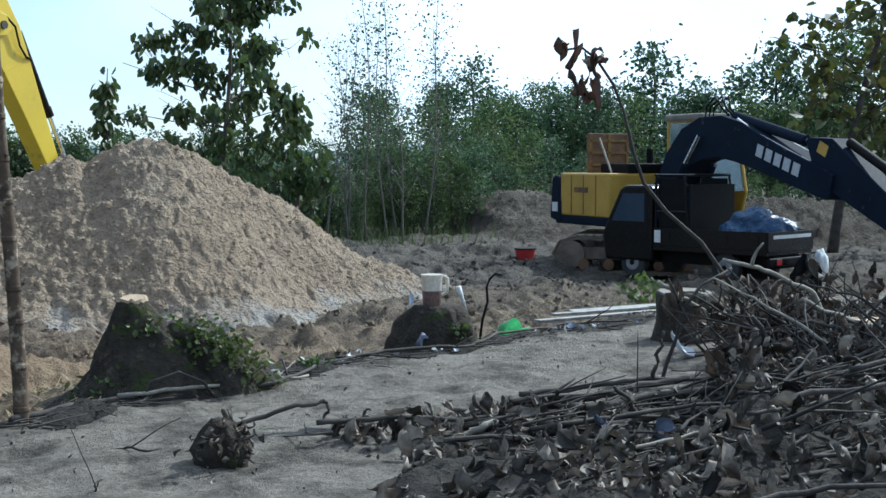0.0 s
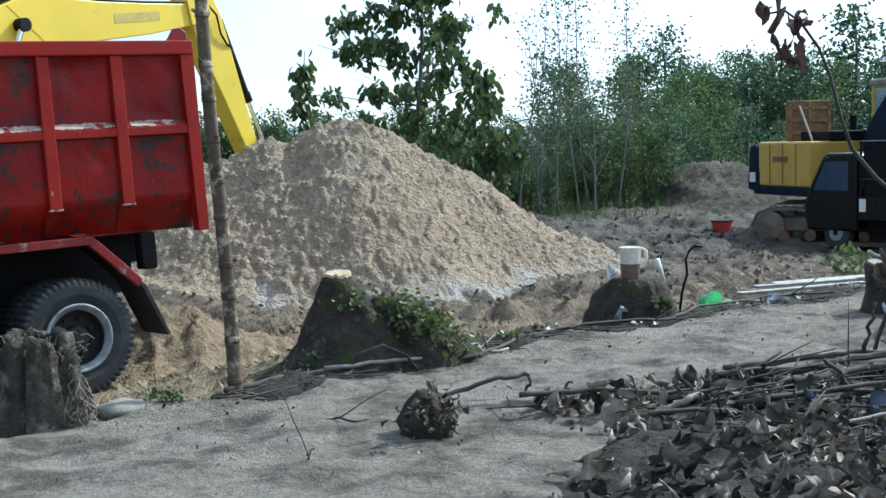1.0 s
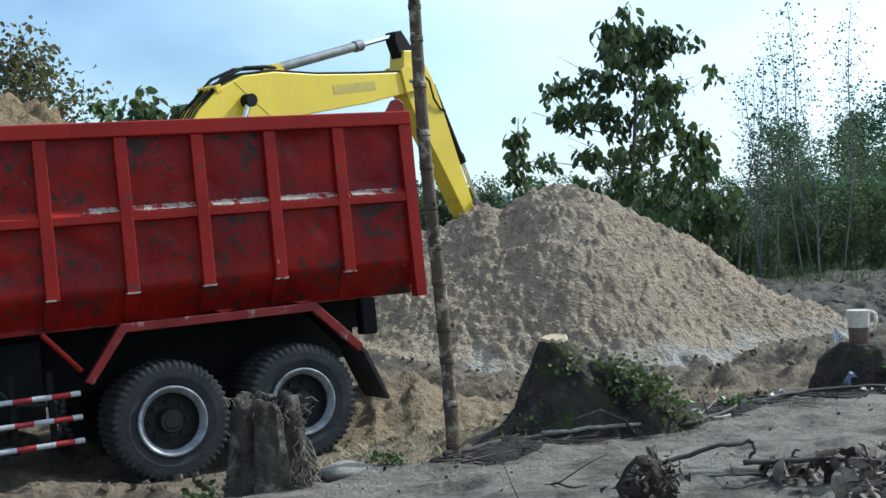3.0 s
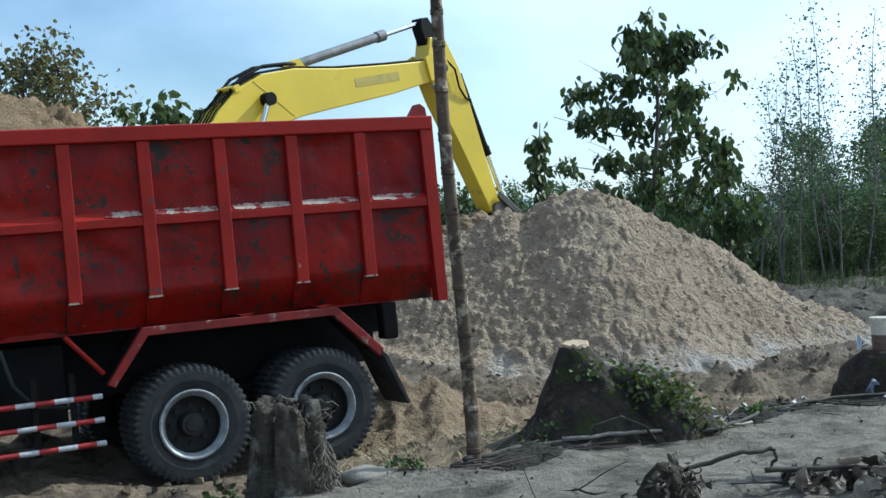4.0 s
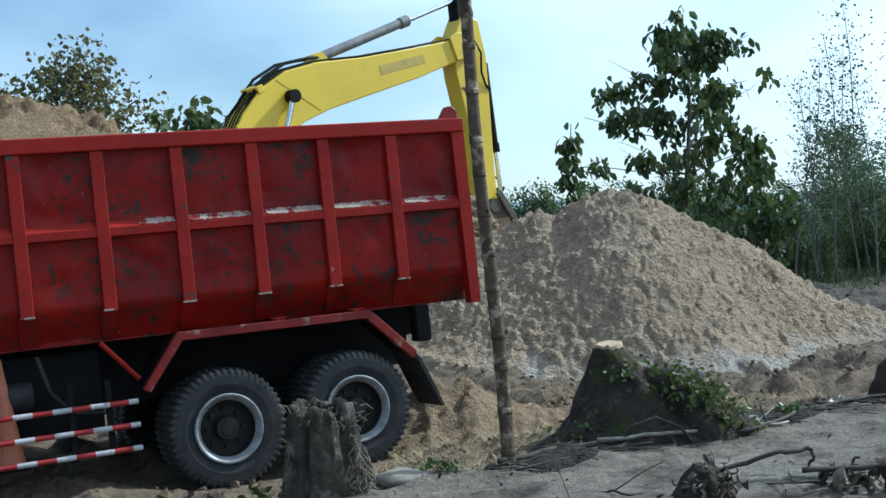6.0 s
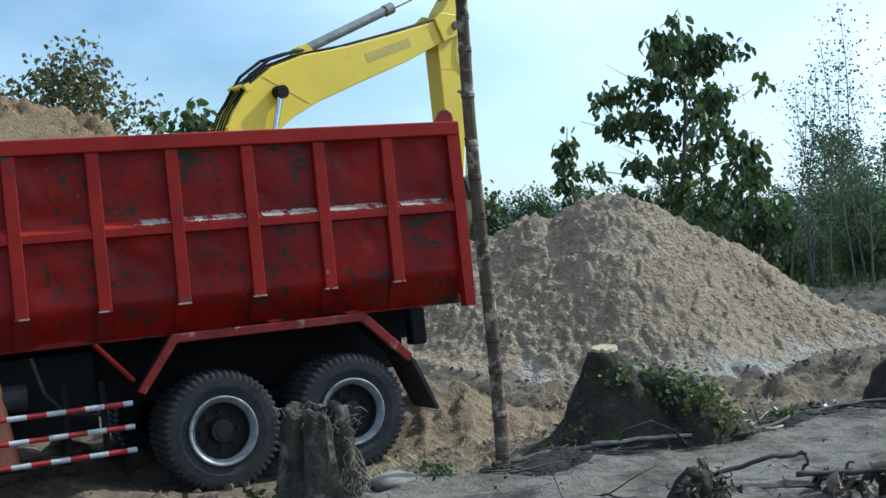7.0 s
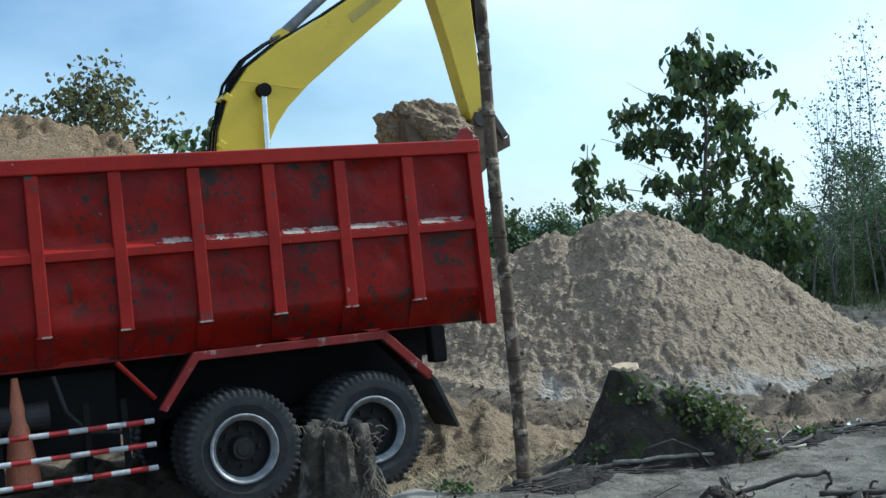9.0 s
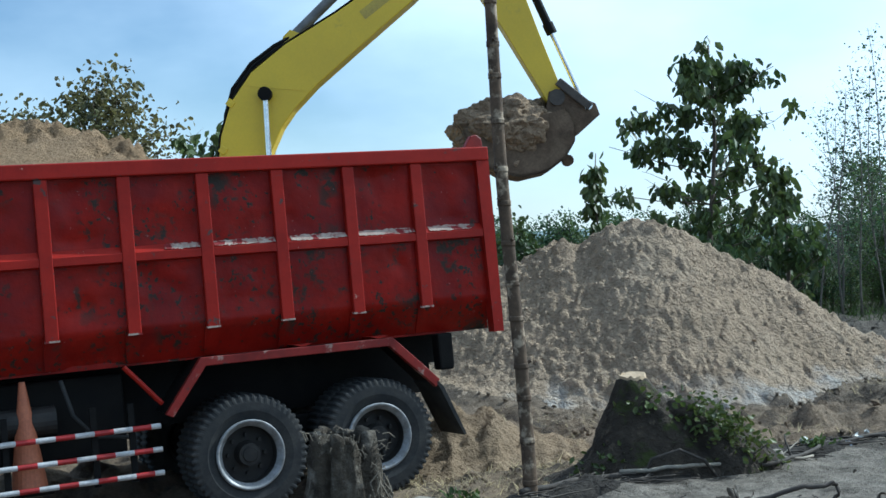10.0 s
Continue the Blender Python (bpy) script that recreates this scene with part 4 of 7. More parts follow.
def lump(rings, seg, amp, freq, seed, close=True):
    """Rough upright body from rings of (z, cx, cy, rx, ry)."""
    V, F = [], []
    for z, cx, cy, rx, ry in rings:
        for k in range(seg):
            a = 2 * math.pi * k / seg
            q = Vector((math.cos(a), math.sin(a), z * 1.5))
            m = 1 + amp * noise.fractal(q * freq + Vector((seed, 0, seed)), 1.0, 2.0, 4) - 0.09 * abs(noise.noise(Vector((math.cos(a) * 5, math.sin(a) * 5, z * 1.2 + seed))))
            V.append((cx + rx * m * math.cos(a), cy + ry * m * math.sin(a), z + 0.02 * noise.noise(q * 5 + Vector((seed, 1, 2)))))
    for i in range(len(rings) - 1):
        for k in range(seg):
            F.append((i * seg + k, i * seg + (k + 1) % seg, (i + 1) * seg + (k + 1) % seg, (i + 1) * seg + k))
    if close:
        F.append(tuple((len(rings) - 1) * seg + k for k in range(seg)))
    return V, F


def densify(rings, k=4):
    out = []
    for a, b in zip(rings, rings[1:]):
        for i in range(k):
            f = i / k
            out.append(tuple(p + (q - p) * f for p, q in zip(a, b)))
    return out + [rings[-1]]


# leaning pole with knots
def pole():
    x, y = 0.37, 8.27
    z0 = gz(x, y) - 0.15
    p = thing("wooden_pole", "tall weathered wooden pole with knots, leaning in the ground", "pole", pose(x, y, z0))
    path = [(-0.0436 * h + 0.012 * math.sin(h * 2.1), 0.02 * math.sin(h * 1.3), h) for h in np.linspace(0, 3.9, 40)]
    V, F = tube(path, 0.047, 0.037, seg=14)
    raw("shaft", V, F, M_POLE, p, smooth=True)
    rng = random.Random(3)
    h = 0.22
    while h < 3.8:
        c = (-0.0436 * h + 0.012 * math.sin(h * 2.1), 0.02 * math.sin(h * 1.3))
        r = 0.047 - 0.010 * h / 3.9
        V, F = tube([(c[0], c[1], h - 0.018), (c[0], c[1], h - 0.008), (c[0], c[1], h + 0.008), (c[0], c[1], h + 0.018)], r + 0.004, r + 0.004, seg=14)
        raw("knot", V, F, M_POLE, p, smooth=True)
        a = rng.uniform(0, 6.28)
        part("branch_stub", cyl(bmesh.new(), (c[0], c[1], h), (c[0] + 0.065 * math.cos(a), c[1] + 0.065 * math.sin(a), h + 0.03), 0.016, 0.010, seg=8), M_POLE, p)
        h += rng.uniform(0.20, 0.33)


pole()


def vine(parent, pts, n, size, rng, spread, mat=None, name="creeper"):
    C, D, S = [], [], []
    for _ in range(n):
        a = rng.choice(pts)
        C.append(tuple(a[i] + rng.gauss(0, spread[i]) for i in range(3)))
        D.append((rng.uniform(-1, 1), rng.uniform(-1, 0.4), rng.uniform(-0.6, 0.7)))
        S.append(size * rng.uniform(0.6, 1.3))
    V, F = leaves_mesh(C, D, S, rng, 0.35, 0.66)
    ob = raw(name, V, F, mat or M_VINE, parent, "green creeper leaves")
    ob["kind"] = "stuff"
    return ob


def stump_creeper():
    x, y = 1.46, 9.15
    s = thing("tree_stump", "dark old tree stump with a pale cut top, overgrown by creeper", "tree stump", pose(x, y, gz(x, y) - 0.06))
    rings = densify([(0, -0.08, 0, 0.90, 0.52), (0.10, -0.10, 0, 0.66, 0.43), (0.22, -0.13, 0, 0.48, 0.34), (0.38, -0.19, 0, 0.33, 0.27), (0.55, -0.26, 0, 0.19, 0.19), (0.70, -0.30, 0, 0.105, 0.13)])
    V, F = lump(rings, 40, 0.16, 1.5, 3.0)
    raw("stump_body", V, F, M_DARKWOOD, s, smooth=True)
    V, F = lump([(0.695, -0.295, 0, 0.10, 0.12), (0.715, -0.295, 0, 0.095, 0.115)], 24, 0.1, 1.5, 3.0)
    raw("cut_face", V, F, M_CUT, s, "pale freshly cut wood").matrix_basis = Matrix.Translation((-0.285, 0, 0.70)) @ Matrix.Rotation(radians(6), 4, "X") @ Matrix.Translation((0.285, 0, -0.675))
    rings = densify([(0, 0.30, -0.05, 0.50, 0.42), (0.20, 0.24, -0.03, 0.41, 0.35), (0.36, 0.15, 0, 0.32, 0.28), (0.48, 0.08, 0, 0.22, 0.20), (0.55, 0.05, 0, 0.12, 0.12)])
    V, F = lump(rings, 36, 0.25, 1.8, 8.0)
    raw("root_flare", V, F, M_DARKWOOD, s, smooth=True)
    rng = random.Random(12)
    vine(s, [(0.10, -0.18, 0.52), (0.20, -0.22, 0.47), (0.28, -0.26, 0.40), (0.38, -0.30, 0.31), (0.46, -0.33, 0.22), (0.18, -0.26, 0.43), (-0.22, -0.17, 0.55), (0.55, -0.28, 0.14), (0.34, -0.28, 0.36)], 560, 0.048, rng, (0.10, 0.06, 0.06))
    vine(s, [(-0.62, -0.25, 0.1), (-0.5, -0.25, 0.18)], 70, 0.05, rng, (0.08, 0.05, 0.05))
    V, F = tube([(-0.30, -0.42, 0.05), (-0.24, -0.44, 0.2), (-0.05, -0.45, 0.26), (0.12, -0.45, 0.18), (0.2, -0.44, 0.06)], 0.012, seg=6)
    raw("root_loop", V, F, M_BRANCH, s, smooth=True)
    return s


stump_creeper()


def stump_jug():
    x, y = 3.98, 10.62
    z = gz(x, y) - 0.05
    s = thing("tree_stump", "dark mossy tree stump used as a table for a jug", "tree stump", pose(x, y, z))
    rings = densify([(0, 0, 0, 0.47, 0.42), (0.12, 0, 0, 0.40, 0.37), (0.3, 0.01, 0, 0.33, 0.31), (0.42, 0.02, 0, 0.255, 0.25), (0.47, 0.02, 0, 0.205, 0.20)])
    V, F = lump(rings, 44, 0.22, 2.2, 5.0)
    raw("stump_body", V, F, M_DARKWOOD, s, smooth=True)
    rng = random.Random(5)
    vine(s, [(0.12, -0.27, 0.22), (0.16, -0.27, 0.28), (-0.2, -0.25, 0.12)], 50, 0.05, rng, (0.04, 0.03, 0.04), M_GRASS)
    top = z + 0.47
    j = thing("plastic_jug", "cloudy plastic jug half full of dark drink, on a stump", "jug", pose(x - 0.03, y - 0.02, top))
    bm = bmesh.new()
    cyl(bm, (0, 0, 0.13), (0, 0, 0.26), 0.088, 0.095, seg=28, caps=False)
    part("jug_body", bm, M_JUG, j, smooth=True)
    part("drink", cyl(bmesh.new(), (0, 0, 0.0), (0, 0, 0.13), 0.082, 0.088, seg=28), M_TEA, j)
    bm = bmesh.new()
    cyl(bm, (0.0, 0, 0.26), (0, 0, 0.275), 0.10, 0.10, seg=28)
    part("lid", bm, M_JUG, j)
    V, F = tube([(0.085, 0, 0.245), (0.12, 0, 0.255), (0.148, 0, 0.235), (0.152, 0, 0.17), (0.14, 0, 0.11), (0.10, 0, 0.09), (0.075, 0, 0.09)], 0.016, seg=8)
    raw("handle", V, F, M_JUG, j, smooth=True)
    c = thing("cloth_scrap", "grey crumpled cloth on the stump beside the jug", "cloth", pose(x - 0.2, y, top - 0.01))
    V, F = crumpled([(0, 0, 0.04), (0.05, 0.04, 0.03)], [0.16, 0.12], rng)
    raw("fold", V, F, M_PLASTIC, c)


stump_jug()


def hollow_stump():
    x, y = -0.80, 7.78
    s = thing("tree_stump", "grey rotten hollow stump with frayed fibres along its rim", "tree stump", pose(x, y, gz(x, y) - 0.16))
    rng = random.Random(8)
    seg, V, F = 48, [], []
    zs = np.linspace(0, 0.86, 16)
    HT = 0.72
    for layer in (0, 1):
        for i, z in enumerate(zs):
            for k in range(seg):
                a = 2 * math.pi * k / seg
                q = Vector((math.cos(a), math.sin(a), z))
                r = 0.255 - 0.08 * z + 0.016 * noise.noise(Vector((math.cos(a) * 7, math.sin(a) * 7, z * 1.6))) - 0.03 * abs(noise.noise(Vector((math.cos(a) * 3.5 + 2, math.sin(a) * 3.5, z * 0.8)))) + 0.045 * noise.fractal(q * 1.7 + Vector((4, 0, 0)), 1.0, 2.0, 4) + 0.05 * max(0, 0.25 - z)
                # a cleft down the front and a hollow on the side
                r -= 0.17 * math.exp(-((a - 4.30) / 0.07) ** 2) * (0.3 + z) + 0.05 * math.exp(-((a - 4.95) / 0.05) ** 2) * (0.2 + z) - 0.05 * max(0, 0.3 - z)
                top = 0.86 + 0.05 * noise.noise(q * 4.0) - 0.26 * math.exp(-((a - 5.75) / 0.35) ** 2)
                zz = z * top / 0.86 * HT / 0.86
                rr = r if layer == 0 else r * 0.72 - 0.01
                V.append((rr * 1.05 * math.cos(a), rr * 0.9 * math.sin(a), zz))
    n = len(zs)
    for layer in (0, 1):
        o = layer * n * seg
        for i in range(n - 1):
            for k in range(seg):
                f = (o + i * seg + k, o + i * seg + (k + 1) % seg, o + (i + 1) * seg + (k + 1) % seg, o + (i + 1) * seg + k)
                F.append(f if layer == 0 else f[::-1])
    for k in range(seg):
        a0, a1 = (n - 1) * seg + k, (n - 1) * seg + (k + 1) % seg
        F.append((a0, a1, a1 + n * seg, a0 + n * seg))
    raw("stump_shell", V, F, M_GREYWOOD, s, smooth=True)
    part("rot_core", cyl(bmesh.new(), (0, 0, 0), (0, 0, 0.36), 0.13, seg=16), M_DARKWOOD, s)
    V, F = [], []
    for _ in range(50):
        a = rng.choice((rng.gauss(5.75, 0.33), rng.uniform(3.4, 6.6)))
        r = 0.225 + rng.uniform(-0.05, 0.03)
        z = 0.69 - 0.20 * math.exp(-((a - 5.75) / 0.35) ** 2)
        p = Vector((r * 1.05 * math.cos(a), r * 0.9 * math.sin(a), z + rng.uniform(-0.06, 0.02)))
        d = Vector((math.cos(a) * rng.uniform(0.2, 1.0), math.sin(a) * rng.uniform(0.2, 1.0), rng.uniform(-0.7, 0.9))) * rng.uniform(0.03, 0.10)
        tube([p, p + d * 0.5 + Vector((0, 0, 0.02)), p + d], 0.005, 0.002, 4, V, F)
    for _ in range(60):
        a = rng.gauss(5.9, 0.22)
        z = rng.uniform(0.15, 0.5)
        r = 0.30 - 0.1 * z + 0.015
        p = Vector((r * 1.05 * math.cos(a), r * 0.9 * math.sin(a), z))
        tube([p, p + Vector((rng.gauss(0, 0.02), rng.gauss(0, 0.02), -0.06)), p + Vector((rng.gauss(0.01, 0.03), rng.gauss(0, 0.03), -0.14))], 0.006, 0.003, 4, V, F)
    raw("frayed_rim", V, F, M_FIBRE, s, "pale frayed wood fibres")["kind"] = "stuff"
    vine(s, [(-0.36, -0.1, 0.12), (-0.34, -0.2, 0.05)], 60, 0.05, rng, (0.05, 0.06, 0.06))


hollow_stump()


def flat_stump(x, y, r, h, label, mat, top):
    s = thing("tree_stump", label, "tree stump", pose(x, y, gz(x, y) - 0.05))
    V, F = lump(densify([(0, 0, 0, r * 1.25, r * 1.2), (h * 0.4, 0, 0, r * 1.05, r * 1.05), (h, 0, 0, r, r)]), 36, 0.08, 1.4, x)
    raw("stump_body", V, F, mat, s, smooth=True)
    V, F = lump([(h - 0.005, 0, 0, r * 0.93, r * 0.93), (h + 0.02, 0, 0, r * 0.92, r * 0.92)], 36, 0.08, 1.4, x)
    raw("cut_face", V, F, top, s, "sawn top face")


flat_stump(7.18, 8.75, 0.27, 0.33, "fresh sawn stump with a pale orange top beside the branches", M_BARK, M_CUT)
flat_stump(6.25, 10.1, 0.27, 0.44, "broad sawn stump with a grey weathered top behind the branches", M_DARKWOOD, M_STONE)

# flat stone by the hollow stump, and a pebble
for x, y, r, lab in ((-0.30, 8.02, 0.2, "pale flat slab of stone on the bank"), (-0.52, 7.98, 0.09, "rounded grey cobble beside the stump"), (-0.15, 9.9, 0.13, "pale flat stone in the dirt"), (2.2, 9.25, 0.06, "small pale stone on the bank edge"), (0.42, 9.3, 0.08, "small brown stone in the dirt")):
    bm = bmesh.new()
    bmesh.ops.create_icosphere(bm, subdivisions=3, radius=1)
    fl = 0.28 if "flat" in lab else 0.7
    for v in bm.verts:
        k = 1 + 0.22 * noise.fractal(v.co * 1.3 + Vector((x, y, 0)), 1.0, 2.0, 3)
        v.co = Vector((v.co.x * r * k, v.co.y * r * 0.7 * k, max(-1, min(0.8, v.co.z)) * r * fl * k))
    tagged(part("stone", bm, M_STONE, smooth=True), lab, "stone").matrix_world = pose(x, y, gz(x, y) + r * fl * 0.45, 6, 4, 25)


# root ball lying on the bank
def root_clump():
    x, y = 1.33, 6.72
    s = thing("root_clump", "dried knotted clump of roots and leaves on bare earth", "root clump", pose(x, y, gz(x, y)))
    rng = random.Random(21)
    V, F = lump(densify([(-0.02, 0, 0, 0.13, 0.12), (0.08, 0, 0, 0.14, 0.13), (0.18, 0.0, 0, 0.11, 0.10), (0.25, -0.01, 0, 0.05, 0.05)]), 24, 0.5, 2.5, 2.0)
    raw("root_core", V, F, M_DARKWOOD, s, smooth=True)
    C = [(rng.gauss(0, 0.085), rng.gauss(-0.02, 0.08), abs(rng.gauss(0.11, 0.065))) for _ in range(120)]
    V, F = crumpled(C, [rng.uniform(0.05, 0.09) for _ in C], rng, 0.7)
    raw("leaf_mass", V, F, M_DEAD, s, smooth=True)["kind"] = "stuff"
    V, F = [], []
    for _ in range(12):
        a = rng.uniform(0, 6.28)
        tube(wiggle((0, 0, 0.1), (0.17 * math.cos(a), 0.2 * math.sin(a), rng.uniform(-0.02, 0.2)), 5, 0.015, rng), 0.012, 0.004, 5, V, F)
    raw("root_tangle", V, F, M_BRANCH, s)["kind"] = "stuff"


root_clump()

# ---- heap of felled branches and dry leaves ----
def heap_h(x, y):
    """Height of the brush heap over the ground."""
    k = float(sstep(-0.02, 0.42, x - 0.645 * y) * sstep(9.4, 8.5, y) * sstep(4.6, 6.3, y))
    k *= 1 - 0.75 * float(sstep(0.755, 0.80, x / max(y, 1)) * sstep(7.0, 7.5, y))
    m = float(sstep(1.65, 2.25, x - 0.5 * (y - 5.8)) * sstep(7.7, 7.15, y) * sstep(3.4, 4.0, y))
    return 0.06 * m + 0.30 * k + (0.10 * m + 0.25 * k) * abs(fbm(x, y, 1.4, 3, 5))


def branch(path, r0, r1, mat, label, rng_seed, fork=0):
    rng = random.Random(rng_seed)
    P = []
    for a, b in zip(path, path[1:]):
        seg = wiggle(a, b, 6, 0.024, rng)
        P += seg[:-1]
    P.append(Vector(path[-1]))
    V, F = tube(P, r0, r1, 7)
    for _ in range(fork):
        i = rng.randrange(2, len(P) - 1)
        d = (P[i] - P[i - 1]).normalized() + Vector((rng.uniform(-1, 1), rng.uniform(-1, 1), rng.uniform(-0.2, 0.9)))
        e = P[i] + d.normalized() * rng.uniform(0.15, 0.5)
        tube(wiggle(P[i], e, 4, 0.015, rng), r1 * 0.8, r1 * 0.35, 5, V, F)
    b = raw("branch", V, F, mat, smooth=True)
    return tagged(b, label, "branch", "felled branches")


DRY, PALE = "dry grey-brown branch lying in the brush heap", "pale stripped branch in the brush heap"
branch([(1.93, 7.0, 0.13), (2.41, 7.0, 0.13), (3.05, 7.0, 0.09), (3.51, 7.0, 0.05)], 0.017, 0.012, M_BRANCH, DRY, 1, 1)
branch([(1.55, 7.5, 0.04), (1.92, 7.5, 0.14), (2.11, 7.5, 0.16), (2.14, 7.5, 0.10), (2.08, 7.5, 0.0)], 0.016, 0.010, M_BRANCH, "thin bent dry branch on bare earth", 2)
branch([(2.70, 6.8, 0.0), (2.86, 6.8, 0.06), (2.98, 6.8, 0.09)], 0.024, 0.02, M_PALEBRANCH, PALE, 3)
branch([(3.6, 7.9, 0.03), (4.17, 7.9, 0.06), (4.62, 7.9, 0.08), (5.33, 7.9, 0.06)], 0.022, 0.014, M_BRANCH, DRY, 4, 2)
branch([(3.0, 7.0, 0.04), (3.61, 7.1, 0.08), (4.22, 7.2, 0.10), (5.09, 7.2, 0.12)], 0.038, 0.026, M_BRANCH, DRY, 5, 2)
branch([(3.25, 7.4, 0.05), (3.91, 7.4, 0.08), (4.33, 7.4, 0.14), (4.7, 7.5, 0.14)], 0.030, 0.02, M_BRANCH, DRY, 6, 1)
branch([(3.2, 6.6, 0.06), (4.07, 6.6, 0.12), (4.47, 6.6, 0.12), (4.96, 6.6, 0.2), (5.31, 6.6, 0.16), (5.61, 6.6, 0.24)], 0.033, 0.022, M_BRANCH, DRY, 7, 2)
branch([(4.97, 8.4, 0.72), (5.22, 8.4, 0.58), (5.53, 8.4, 0.37)], 0.018, 0.018, M_PALEBRANCH, PALE, 8)
branch([(5.41, 8.2, 0.89), (5.82, 8.2, 0.79), (6.24, 8.2, 0.6), (6.39, 8.2, 0.3)], 0.016, 0.022, M_PALEBRANCH, PALE, 9, 1)
branch([(4.52, 6.3, 0.30), (4.55, 6.3, 0.18), (4.67, 6.3, 0.08), (4.79, 6.3, -0.02)], 0.028, 0.016, M_PALEBRANCH, PALE, 10)
branch([(4.73, 7.9, 0.42), (4.69, 7.9, 0.2), (4.62, 7.9, 0.04)], 0.012, 0.018, M_BRANCH, DRY, 11)
branch([(4.6, 6.0, 0.12), (4.95, 6.0, 0.02), (5.3, 5.95, -0.02)], 0.018, 0.014, M_PALEBRANCH, PALE, 12)
branch([(4.99, 7.2, 0.59), (5.22, 7.2, 0.35), (5.55, 7.2, 0.1), (5.64, 7.2, 0.0)], 0.016, 0.022, M_BRANCH, DRY, 13)
branch([(5.04, 7.4, 0.40), (5.22, 7.4, 0.28), (5.46, 7.4, 0.06)], 0.014, 0.02, M_BRANCH, DRY, 14)
branch([(3.74, 6.8, 0.26), (3.87, 6.8, 0.12), (3.95, 6.8, 0.0)], 0.012, 0.016, M_BRANCH, DRY, 15)
branch([(5.98, 8.0, 0.59), (6.4, 8.0, 0.42), (6.77, 8.0, 0.33), (7.4, 8.1, 0.3)], 0.018, 0.024, M_PALEBRANCH, PALE, 16, 1)
branch([(0.30, 8.18, 0.04), (0.74, 8.60, 0.03), (1.28, 8.80, 0.04), (1.71, 8.78, 0.06), (2.09, 8.85, 0.05), (2.58, 9.5, 0.05)], 0.020, 0.013, M_BRANCH, "long dry root trailing along the edge of the bank", 17, 3)
branch([(1.0, 8.72, 0.05), (1.5, 8.70, 0.08), (2.0, 8.9, 0.05), (2.45, 9.2, 0.03)], 0.016, 0.010, M_PALEBRANCH, "pale dry stick along the edge of the bank", 18, 1)
branch([(2.5, 9.6, 0.03), (3.0, 9.85, 0.05), (3.6, 10.05, 0.06), (4.2, 10.2, 0.04)], 0.016, 0.012, M_BRANCH, "dry stick lying along the edge of the bank", 19, 2)
branch([(0.77, 7.25, 0.01), (0.98, 7.1, 0.02), (1.24, 7.23, 0.02)], 0.008, 0.006, M_BRANCH, "thin dry twig on bare earth", 20, 1)
branch([(1.55, 7.32, 0.02), (1.83, 7.16, 0.02), (2.1, 7.13, 0.02)], 0.012, 0.008, M_BRANCH, "thin dry twig on bare earth", 22, 2)
branch([(0.62, 6.3, 0.0), (0.66, 6.33, 0.07), (0.63, 6.36, 0.03)], 0.006, 0.004, M_BRANCH, "thin bent twig on bare earth", 23, 1)
branch([(4.2, 10.3, 0.03), (4.8, 10.9, 0.03), (5.6, 11.3, 0.03), (6.3, 11.2, 0.04)], 0.014, 0.010, M_BRANCH, "dry stick lying along the edge of the bank", 24, 2)

# loose branches all through the heap
rb = random.Random(83)
for k in range(52):
    while True:
        x, y = rb.uniform(2.4, 7.4), rb.uniform(4.6, 8.9)
        if heap_h(x, y) > 0.08:
            break
    a = rb.gauss(0.05, 0.25) if x < 5 else rb.uniform(-1.0, 2.6)
    L = rb.uniform(0.7, 1.9) if x < 5 else rb.uniform(0.4, 0.95)
    h = heap_h(x, y)
    up = rb.gauss(0.0, 0.04) if x < 5 else rb.uniform(-0.25, 0.45)
    p = Vector((x, y, h * rb.uniform(0.6, 1.1) + 0.02))
    d = Vector((L * math.cos(a), 0.6 * L * math.sin(a), L * up))
    m = p + d * 0.5 + Vector((0, 0, rb.uniform(-0.02, 0.08)))
    r = rb.uniform(0.007, 0.020)
    branch([p, m, p + d], r, r * 0.5, M_BRANCH if k % 9 else M_PALEBRANCH, DRY if k % 9 else PALE, 200 + k, 3)

# dark mould sheet: shade of the heap's gaps put into its colour, plus bank litter
M_MOULD_SHADE = surf("mould_and_gap_shade", (0.05, 0.043, 0.036), (0.02, 0.017, 0.015), 6, 0.95, 1.0, 22, dist=0.05, spec=0.2)
mx, my = np.arange(-0.2, 8.0, 0.05), np.arange(3.4, 12.0, 0.05)
V = []
for y in my:
    for x in mx:
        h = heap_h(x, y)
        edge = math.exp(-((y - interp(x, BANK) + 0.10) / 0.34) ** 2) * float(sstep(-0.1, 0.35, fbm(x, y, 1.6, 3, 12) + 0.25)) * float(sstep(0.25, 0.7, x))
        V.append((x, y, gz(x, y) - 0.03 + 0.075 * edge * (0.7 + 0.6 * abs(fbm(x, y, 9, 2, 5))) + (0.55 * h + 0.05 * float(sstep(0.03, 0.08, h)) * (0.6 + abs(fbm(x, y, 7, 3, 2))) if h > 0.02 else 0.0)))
n = len(mx)
F = [(j * n + i, j * n + i + 1, (j + 1) * n + i + 1, (j + 1) * n + i) for j in range(len(my) - 1) for i in range(n - 1)]
tagged(raw("leaf_mould", V, F, M_MOULD_SHADE, smooth=True), "dark sheet of leaf mould along the bank and painted gap shade under the brush", "leaf mould", kind="stuff")

